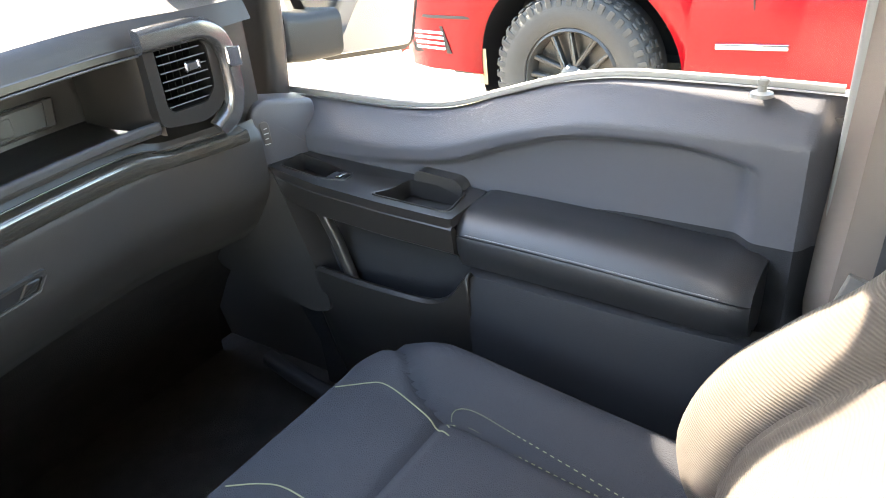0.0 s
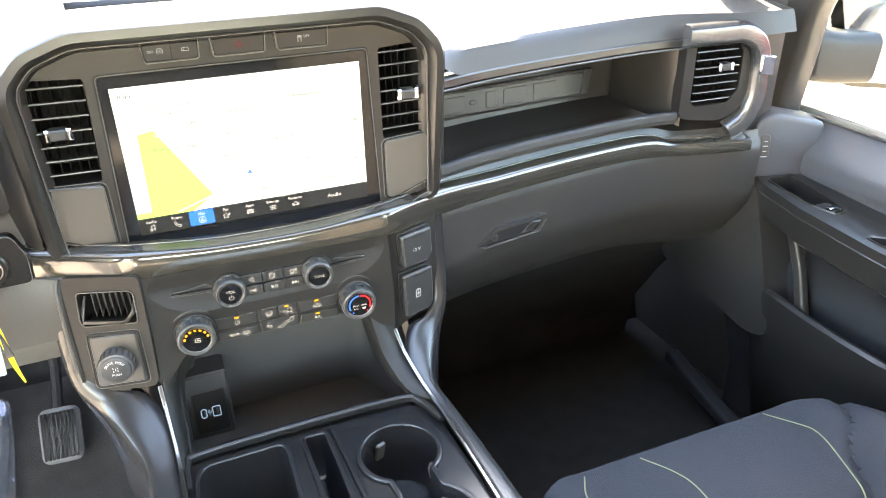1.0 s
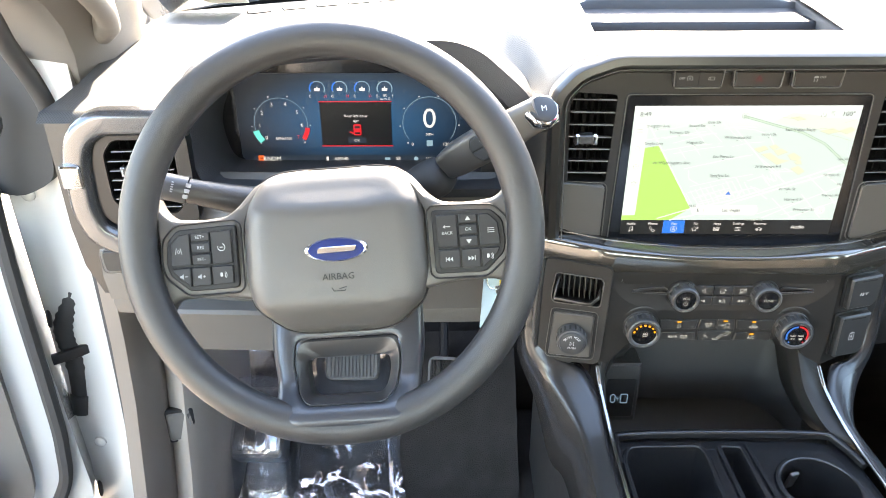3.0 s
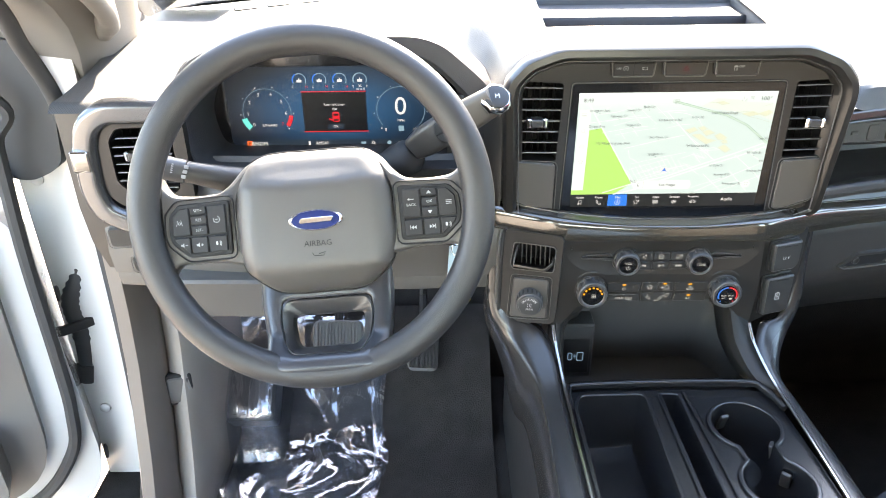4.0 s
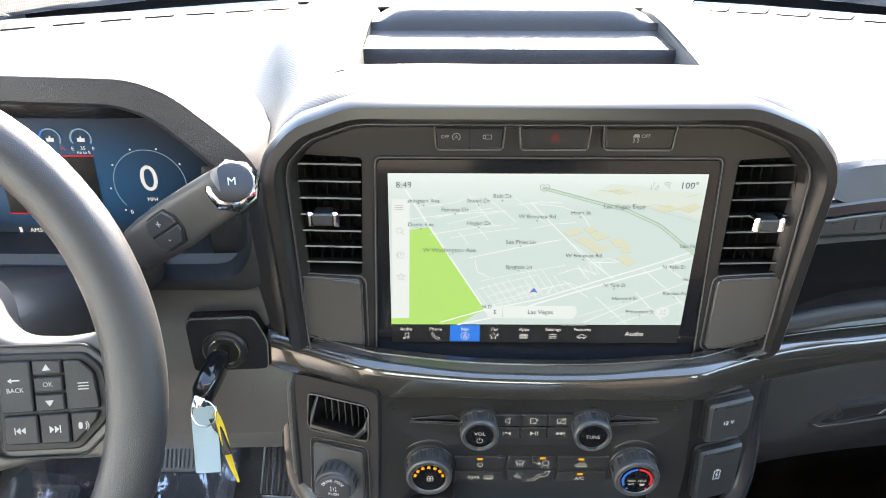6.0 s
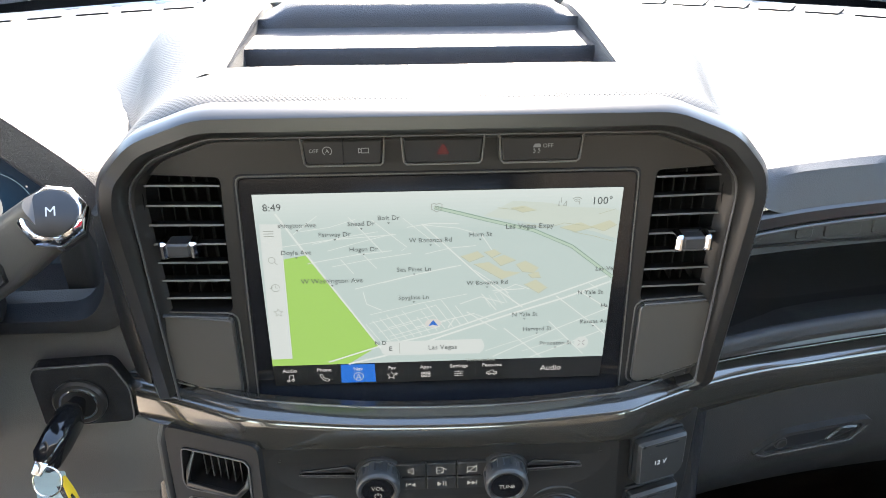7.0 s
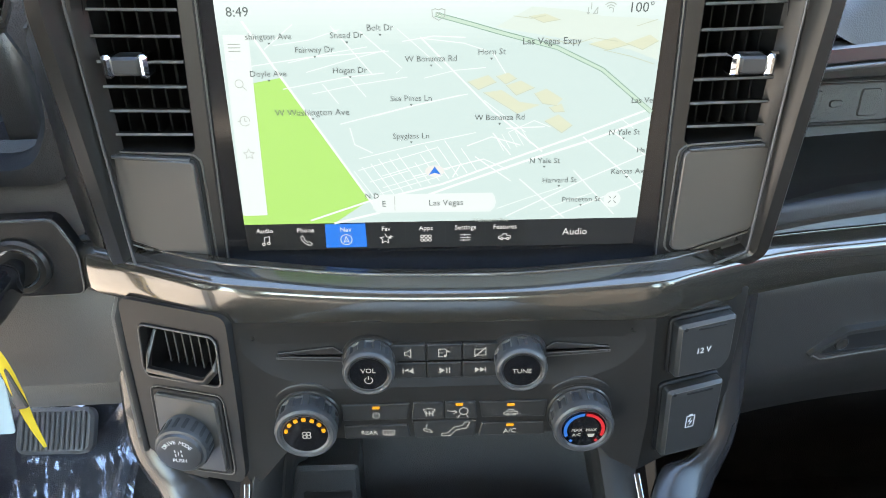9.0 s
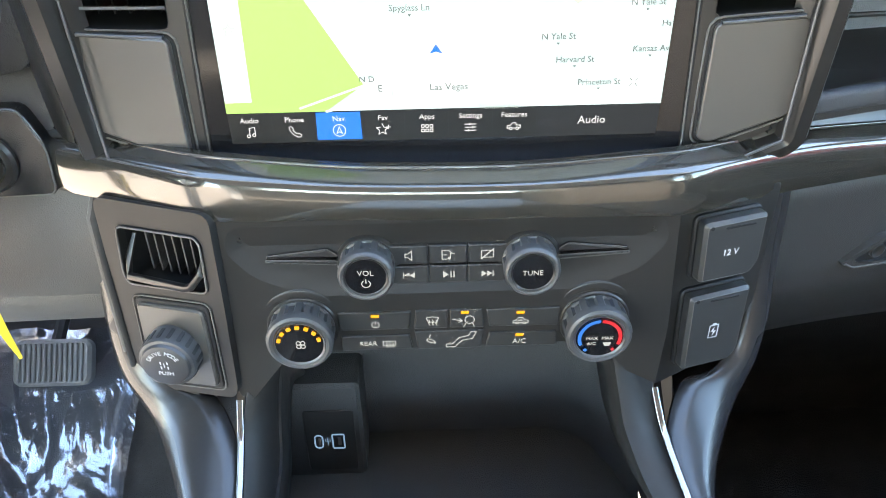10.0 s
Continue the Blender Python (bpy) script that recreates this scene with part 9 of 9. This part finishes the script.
sweep(bm, [(0.80, -0.80, 1.25), (0.79, -0.79, 1.215), (0.775, -0.785, 1.19)], rrect(0.014, 0.05, 0.004), up=(0, 1, 0))
part("tongue", bm, GREY, belt, "grey plastic belt guide")

# ---- passenger seat ----
seat = thing("passenger_seat", (0.45, -0.55, FLOOR_Z), "charcoal cloth bucket seat with lime stitching", "car seat")
SX, W = 0.447, 0.262


def cushion(u, v):
    """u from -1 to 1 across, v from 0 (front, underneath) to 1 (back)."""
    a = abs(u)
    y = -0.225 - 0.50 * max(0.0, (v - 0.22) / 0.78)
    zc = 1.058 - 0.034 * ease(0.3, 1.0, v)
    if v < 0.22:
        t = v / 0.22
        zc = 0.91 + (1.058 - 0.91) * math.sin(t * math.pi / 2)
        y = -0.245 + 0.030 * math.sin(t * math.pi) + 0.012 * t
    bol = 0.042 * ease(0.55, 0.86, a) * ease(0.12, 0.36, v)
    groove = -0.013 * math.exp(-((a - 0.60 - 0.26 * ease(0.47, 0.20, v)) / 0.026) ** 2) * ease(0.16, 0.24, v)
    pleat = -0.009 * math.exp(-((v - 0.47) / 0.014) ** 2) * (1 - ease(0.56, 0.62, a))
    fall = 0.15 * ease(0.88, 1.0, a) ** 1.6
    x = SX + W * u * (1 - 0.05 * ease(0.3, 0.0, v))
    y -= 0.05 * ease(0.62, 1.0, a) * (1 - ease(0.3, 0.6, v))
    return (x, y, zc + bol + groove + pleat - fall)


bm = bmesh.new()
skin(bm, cushion, [-1, -0.985, -0.96, -0.93] + steps(-0.9, 0.9, 70) + [0.93, 0.96, 0.985, 1], [0, 0.03, 0.06, 0.1, 0.14, 0.18, 0.22] + steps(0.24, 1.0, 80))
part("seat_cushion", bm, BOLSTER, seat, "charcoal seat cushion with bolsters")


def seam(pts, twin=True):
    """Rows of stitches laid on the cushion."""
    for off in ((-0.022, 0.022) if twin else (0,)):
        b = bmesh.new()
        line = spline([Vector((u + off * (1 if abs(pts[-1][0] - pts[0][0]) < 0.4 else 0), v + off * (0 if abs(pts[-1][0] - pts[0][0]) < 0.4 else 0.6), 0)) for u, v in pts], 24)
        acc = 0
        for i in range(0, len(line) - 2, 2):
            p, q = Vector(cushion(line[i].x, line[i].y)), Vector(cushion(line[i + 1].x, line[i + 1].y))
            m = p.lerp(q, 0.95)
            sweep(b, [p + Vector((0, 0, 0.0012)), m + Vector((0, 0, 0.0012))], rrect(0.0015, 0.0010, 0.0003, 1))
        part("stitching", b, STITCH, seat, "lime thread stitches")


seam([(0.56, 0.495), (0.60, 0.480), (0.632, 0.52), (0.62, 0.62), (0.60, 0.8), (0.585, 0.98)])
seam([(-0.56, 0.495), (-0.60, 0.480), (-0.632, 0.52), (-0.62, 0.62), (-0.60, 0.8), (-0.585, 0.98)])


def uv_at(x, y):
    return (x - SX) / W, 0.22 + 0.78 * (-0.225 - y) / 0.50


for line in (((0.575, -0.228), (0.600, -0.262), (0.607, -0.290), (0.596, -0.345), (0.577, -0.408)), ((0.379, -0.232), (0.402, -0.265), (0.412, -0.295), (0.410, -0.345), (0.402, -0.400)), ((0.300, -0.232), (0.285, -0.262), (0.280, -0.300), (0.288, -0.345), (0.305, -0.405))):
    b = bmesh.new()
    pts = [Vector(cushion(*uv_at(p.x, p.y))) + Vector((0, 0, 0.0006)) for p in spline([Vector((x, y, 0)) for x, y in line], 10)]
    sweep(b, pts, rrect(0.0019, 0.0010, 0.0003, 1))
    part("ribbon_seam", b, STITCH, seat, "pale lime seam")
bm = bmesh.new()
block(bm, SX - 0.235, SX + 0.235, -0.72, -0.27, 0.80, 0.96, 0.02)
part("seat_base", bm, DEEP, seat)
for s in (-1, 1):
    bm = bmesh.new()
    block(bm, SX + s * 0.19 - 0.02, SX + s * 0.19 + 0.02, -0.74, -0.24, FLOOR_Z, 0.80, 0.006)
    part("rail", bm, DEEP, seat)


BACK_EDGE = through_points([(0.98, -0.690), (1.04, -0.666), (1.11, -0.656), (1.20, -0.690), (1.27, -0.745), (1.33, -0.800), (1.45, -0.87), (1.62, -0.95)])


def back(u, v):
    """Front face of the backrest: u across, v up."""
    a = abs(u)
    z = 1.00 + 0.60 * v
    w = 0.262 * (1 - 0.10 * ease(0.6, 1.0, v)) * (1 + 0.03 * math.exp(-((z - 1.12) / 0.08) ** 2))
    roll = 0.085 * ease(0.84, 1.0, a) ** 1.4
    y = BACK_EDGE(z) - 0.07 * (1 - ease(0.42, 0.80, a)) - 0.012 * math.exp(-((a - 0.56) / 0.03) ** 2) - roll - 0.05 * ease(0.90, 1.0, v) ** 1.5
    return (SX + w * u, y, z)


bm = bmesh.new()
us = [-1, -0.98, -0.95, -0.91] + steps(-0.87, 0.87, 80) + [0.91, 0.95, 0.98, 1]
rows = skin(bm, back, us, steps(0, 1, 34))
bk = [[bm.verts.new(Vector(back(u, v)) + Vector((0, -0.10 - 0.02 * (1 - abs(u)), 0))) for u in us] for v in steps(0, 1, 34)]
for a, b in zip(bk, bk[1:]):
    bridge(bm, b, a, closed=False)
edge_f = rows[0] + [r[-1] for r in rows[1:]] + list(reversed(rows[-1]))[1:] + [r[0] for r in reversed(rows[:-1])][:-1]
edge_b = bk[0] + [r[-1] for r in bk[1:]] + list(reversed(bk[-1]))[1:] + [r[0] for r in reversed(bk[:-1])][:-1]
bridge(bm, edge_f, edge_b)
part("backrest", bm, CLOTH, seat, "ribbed cloth backrest")
for s in (-1, 1):
    b = bmesh.new()
    for i in range(60):
        v0 = 0.02 + i * 0.95 / 60
        p, q = Vector(back(s * 0.90, v0)), Vector(back(s * 0.90, v0 + 0.010))
        sweep(b, [p + Vector((0, 0.001, 0)), q + Vector((0, 0.001, 0))], rrect(0.0022, 0.0016, 0.0004, 1), up=(0, 1, 0))
    part("stitching", b, STITCH, seat, "lime thread stitches")
head = bmesh.new()
loft(head, [[Vector((SX + 0.13 * k * x, -1.20 + 0.045 * k * y, z)) for x, y in rrect(2, 2, 0.8, 4)] for z, k in ((1.62, 0.7), (1.64, 0.95), (1.72, 1.0), (1.79, 0.95), (1.81, 0.7))])
part("head_restraint", head, BOLSTER, seat)

# ---- outside: door mirror, red pickup, lot ----
mir = thing("door_mirror", (1.05, 0.12, 1.33), "black door mirror with a bright reflecting glass", "mirror")
bm = bmesh.new()
MM = Matrix.Translation((1.100, 0.085, 1.455)) @ pose(0, 0, 0, 90, 0, -32)
pts = rounded([(-0.095, -0.110), (0.094, -0.116), (0.140, 0.10), (0.130, 0.15), (-0.150, 0.15), (-0.150, 0.08)], 0.028, 5)
slab(bm, pts, MM, 0.10, 0.02)
shell = part("housing", bm, DEEP, mir)
bm = bmesh.new()
slab(bm, inset(pts, 0.014), MM, 0.004, 0.001, 0.002)
part("mirror_glass", bm, MIRROR, mir, "reflecting glass")
bm = bmesh.new()
sweep(bm, [(0.93, 0.16, 1.415), (0.98, 0.15, 1.405), (1.05, 0.14, 1.40)], rrect(0.09, 0.085, 0.02), up=(0, 0, 1))
part("arm", bm, DEEP, mir)

TX, HUBY, WR = 3.50, 0.745, 0.425
truck = thing("red_pickup", (TX + 0.95, -0.9, GROUND_Z), "bright red pickup truck parked alongside", "pickup truck")
HZ_ = GROUND_Z + WR
# side skin of the body: doors, wing and bumper, with the wheel arch cut out
arch = [(HUBY + 0.55 * math.cos(radians(a)), HZ_ + 0.02 + 0.53 * math.sin(radians(a))) for a in steps(-12, 192, 28)]
poly = [(1.98, 0.56), (2.10, 0.70), (2.12, 0.98), (2.04, 1.22), (1.80, 1.33), (0.9, 1.37), (0.1, 1.39), (-4.2, 1.42), (-4.2, 0.58), (arch[-1][0] - 0.01, 0.58)] + arch[::-1] + [(arch[0][0] + 0.01, 0.56)]
bm = bmesh.new()
n_p = len(poly)


def body_x(y, z):
    bulge = 0.05 * math.exp(-((z - 0.98) / 0.22) ** 2)
    front = 0.30 * ease(1.62, 2.12, y) ** 1.5
    crease = 0.028 * ease(0.93, 0.90, z) * ease(0.78, 0.84, z) * ease(0.15, -0.10, y)
    return TX - 0.03 - bulge + crease + front + 0.10 * ease(1.1, 1.42, z)


top = [bm.verts.new((body_x(y, z), y, z)) for y, z in poly]
edges = [bm.edges.new((top[i], top[(i + 1) % n_p])) for i in range(n_p)]
res = bmesh.ops.triangle_fill(bm, use_beauty=True, use_dissolve=False, edges=edges, normal=(-1, 0, 0))
bmesh.ops.subdivide_edges(bm, edges=bm.edges[:], cuts=3, use_grid_fill=True)
for v in bm.verts:
    v.co.x = body_x(v.co.y, v.co.z) - 0.03 * math.exp(-((math.hypot(v.co.y - HUBY, v.co.z - HZ_ - 0.02) - 0.58) / 0.05) ** 2)
bs = part("body_side", bm, RED_PAINT, truck, "red painted body side")
thick = bs.modifiers.new("thickness", 'SOLIDIFY')
thick.thickness, thick.offset = 0.006, 0.0
bm = bmesh.new()
skin(bm, lambda u, v: (TX + 0.24 + 1.5 * u, 2.08 + 0.10 * math.sin(math.pi * u), 0.55 + 0.78 * v), steps(0, 1, 8), steps(0, 1, 6))
part("front_end", bm, RED_PAINT, truck)
bm = bmesh.new()
skin(bm, lambda u, v: (TX + 0.06 + 1.8 * u, 2.06 - 2.0 * v, 1.33 + 0.06 * v + 0.05 * math.sin(math.pi * u)), steps(0, 1, 8), steps(0, 1, 6))
part("bonnet", bm, RED_PAINT, truck)
bm = bmesh.new()
loft(bm, [[Vector((TX + 0.12 + (0.06 if z > 1.6 else 0), y, z)) for y, z in ((0.25, 1.38), (-0.55, 1.90), (-2.6, 1.92), (-2.7, 1.40))], [Vector((TX + 1.75 - (0.06 if z > 1.6 else 0), y, z)) for y, z in ((0.25, 1.38), (-0.55, 1.90), (-2.6, 1.92), (-2.7, 1.40))]])
part("cab", bm, RED_PAINT, truck)
# load bed: far side, tailgate, floor, bulkhead
for nm, dims in (("bed_side", (TX + 1.80, TX + 1.86, -4.2, -2.7, 0.60, 1.41)), ("tailgate", (TX + 0.04, TX + 1.80, -4.22, -4.16, 0.62, 1.40)), ("bed_floor", (TX + 0.06, TX + 1.80, -4.16, -2.76, 0.86, 0.92)), ("far_side", (TX + 1.80, TX + 1.86, -2.7, 2.0, 0.60, 1.38))):
    bm = bmesh.new()
    block(bm, *dims, 0.015)
    part(nm, bm, DEEP if nm == "bed_floor" else RED_PAINT, truck)
# lower bumper: gap line, fog lamp with bars, grey corner
bm = bmesh.new()
sweep(bm, [(body_x(1.30, 0.86) - 0.004, 1.30, 0.865), (body_x(1.62, 0.86) - 0.004, 1.62, 0.862), (body_x(1.85, 0.86) - 0.004, 1.85, 0.86), (body_x(2.05, 0.86) - 0.004, 2.05, 0.858)], rrect(0.012, 0.016, 0.003), up=(0, 0, 1))
part("gap_line", bm, DEEP, truck)
for k in range(4):
    bm = bmesh.new()
    z = 0.682 + 0.030 * k
    sweep(bm, [(body_x(1.54, z) - 0.011, 1.54, z), (body_x(1.74, z) - 0.011, 1.74, z)], rrect(0.010, 0.014, 0.003), up=(0, 0, 1))
    part("fog_lamp_bar", bm, LAMP_CLEAR, truck)
bm = bmesh.new()
bmp = [(1.50, 0.655), (1.78, 0.645), (1.80, 0.80), (1.54, 0.81)]
loft(bm, [[Vector((body_x(y, z) - d, y, z)) for y, z in bmp] for d in (0.0, 0.008)])
part("fog_lamp_bezel", bm, DEEP, truck)
bm = bmesh.new()
hl = [(1.42, 1.00), (1.92, 0.98), (2.0, 1.14), (1.50, 1.18)]
loft(bm, [[Vector((body_x(y, z) - d, y, z)) for y, z in hl] for d in (0.0, 0.012)])
part("headlamp", bm, LAMP_CLEAR, truck, "clear headlamp")
# door gap, handle strip, badge
bm = bmesh.new()
for y in (-0.08,):
    sweep(bm, [(body_x(y - 0.02, z) - 0.003, y - 0.04 * (1.3 - z), z) for z in steps(0.62, 1.38, 8)], rrect(0.008, 0.006, 0.001, 1), up=(0, 1, 0))
part("door_gap", bm, DEEP, truck)
bm = bmesh.new()
sweep(bm, [(body_x(0.05, 0.80) - 0.030, 0.050, 0.800), (body_x(-0.25, 0.81) - 0.030, -0.250, 0.810)], rrect(0.012, 0.026, 0.004), up=(0, 0, 1))
part("bright_badge", bm, CHROME, truck, "bright metal side badge strip")
bm = bmesh.new()
sweep(bm, [(body_x(y, 0.60) - 0.008, y, 0.60) for y in steps(0.25, -2.4, 6)], rrect(0.02, 0.05, 0.008), up=(0, 0, 1))
part("rocker", bm, DEEP, truck)
# wheel well, tyre, rim
bm = bmesh.new()
lathe(bm, [(0.565, -0.02), (0.57, 0.40), (0.0001, 0.42)], Matrix.Translation((TX - 0.02, HUBY, HZ_ + 0.02)) @ pose(0, 0, 0, 0, 90, 0), 40, close=False)
part("wheel_well", bm, DEEP, truck)


def road_wheel(y):
    R = Matrix.Translation((TX + 0.02, y, HZ_)) @ pose(0, 0, 0, 0, -90, 0)
    wh = bmesh.new()
    prof = [(0.255, -0.12), (0.30, -0.14), (0.39, -0.135), (0.418, -0.115), (0.425, -0.06), (0.425, 0.06), (0.416, 0.115), (0.39, 0.14), (0.34, 0.150), (0.29, 0.142), (0.262, 0.125), (0.255, 0.10)]
    lathe(wh, prof, R, 72, close=False)
    w = part("wheel", wh, TYRE, truck, "knobbly off-road tyre")
    blk = bmesh.new()
    for i in range(44):
        a = 2 * math.pi * i / 44
        T = R @ Matrix.Rotation(a, 4, 'Z')
        for zz, dz in ((0.098, 0.034), (0.045, 0.03), (-0.02, 0.03)):
            slab(blk, rrect(0.036, dz, 0.004, 1), T @ pose(0.424, 0.0 + (0.012 if zz == 0.045 else 0), zz, 90, 0, 90), 0.01, 0.003, 0.010)
        slab(blk, rrect(0.030, 0.05, 0.006, 1), T @ pose(0.392, 0, 0.141, 0, 0, 90), 0.01, 0.003, 0.004)
    part("tread_blocks", blk, TYRE, w)
    rb = bmesh.new()
    lathe(rb, [(0.258, 0.12), (0.245, 0.128), (0.232, 0.10), (0.225, 0.04), (0.06, 0.03)], R, 48, close=False)
    rim = part("rim", rb, RIM, w, "dark alloy rim")
    for i in range(6):
        T = R @ Matrix.Rotation(2 * math.pi * i / 6 + 0.3, 4, 'Z')
        sb = bmesh.new()
        for s in (-1, 1):
            slab(sb, rounded([(0.05, s * 0.030 - 0.012), (0.235, s * 0.048 - 0.012), (0.235, s * 0.048 + 0.012), (0.05, s * 0.030 + 0.012)], 0.004), T, 0.04, 0.006, 0.105)
        part("spoke", sb, RIM, rim)
        nb = bmesh.new()
        lathe(nb, [(0.011, 0.09), (0.011, 0.118), (0.006, 0.122)], T @ pose(0.065, 0, 0), 6)
        part("lug_nut", nb, CHROME, rim)
    hb = bmesh.new()
    lathe(hb, [(0.075, 0.06), (0.07, 0.108), (0.045, 0.125), (0.0001, 0.128)], R, 24, close=False)
    part("hub_cap", hb, RIM, rim)


road_wheel(HUBY)
road_wheel(-2.85)
bm = bmesh.new()
block(bm, TX + 0.25, TX + 1.7, -4.0, 1.7, 0.45, 0.62, 0.02)
part("underbody", bm, DEEP, truck)
bm = bmesh.new()
cap(bm, [bm.verts.new((body_x(y, z) - 0.012, y, z)) for y, z in ((HUBY + 0.525, 0.50), (HUBY + 0.580, 0.50), (HUBY + 0.580, 0.70), (HUBY + 0.525, 0.70))])
part("arch_edge", bm, CARD, truck, "tan protective edge strip")

# distant parked vehicles and low buildings round the lot, plain
rng = random.Random(3)
for k, (x, y, w, d, h) in enumerate(((9, 9, 2.0, 5.2, 1.8), (11.5, 9.5, 2.0, 5.0, 1.7), (14, 9, 2.0, 5.4, 1.9), (-6, 14, 2.0, 5.2, 1.8), (-3.2, 15, 2.0, 5.0, 1.7), (2.5, 15, 2.0, 5.2, 1.8))):
    car = thing("parked_car", (x, y, GROUND_Z), "pale parked vehicle across the lot", "car", "vehicles across the lot")
    b = bmesh.new()
    prof = [(-d / 2, 0.35), (-d / 2, 0.95), (-d * 0.2, 1.05), (-d * 0.08, h), (d * 0.25, h), (d * 0.32, 1.1), (d / 2, 1.08), (d / 2, 0.35)]
    loft(b, [[Vector((x + s * w / 2 * (0.88 if z > 1.2 else 1), y + a, GROUND_Z + z)) for a, z in prof] for s in (-1, 1)])
    part("body", b, WHITE_PAINT, car)
    for a in (-d * 0.32, d * 0.3):
        for s in (-1, 1):
            b = bmesh.new()
            lathe(b, [(0.2, -0.1), (0.36, -0.1), (0.38, 0), (0.36, 0.1), (0.2, 0.1)], Matrix.Translation((x + s * (w / 2 - 0.08), y + a, GROUND_Z + 0.38)) @ pose(0, 0, 0, 0, 90, 0), 20)
            part("wheel", b, TYRE, car)
bm = bmesh.new()
block(bm, -60, 60, 60, 70, GROUND_Z, GROUND_Z + 6, 0.05)
solid("backdrop", bm, PILLAR, "low pale building far across the lot", "building", kind="structure")

# sticker in the foot of the windshield with plain bars for its print
stk = thing("windshield_sticker", (-0.74, 0.48, 1.56), "white paper sticker inside the windshield with dark print", "sticker")
W0 = ws_base(-0.74).lerp(ws_head(-0.74), 0.06) + Vector((0, -0.004, 0.004))
sl = (ws_head(-0.74) - ws_base(-0.74)).normalized()
SM = Matrix.Translation(W0) @ Matrix(((1, 0, 0, 0), (0, sl.y, -sl.z, 0), (0, sl.z, sl.y, 0), (0, 0, 0, 1)))
bm = bmesh.new()
slab(bm, rrect(0.13, 0.075, 0.004), SM, 0.001, 0.0002)
part("paper", bm, STICKER, stk)
for k in range(6):
    bm = bmesh.new()
    flat(bm, bar(-0.040 + 0.016 * k, 0.008, 0.011, 0.020), SM, 0.0012)
    part("print_bar", bm, PRINT_DIM, stk, smooth=False)
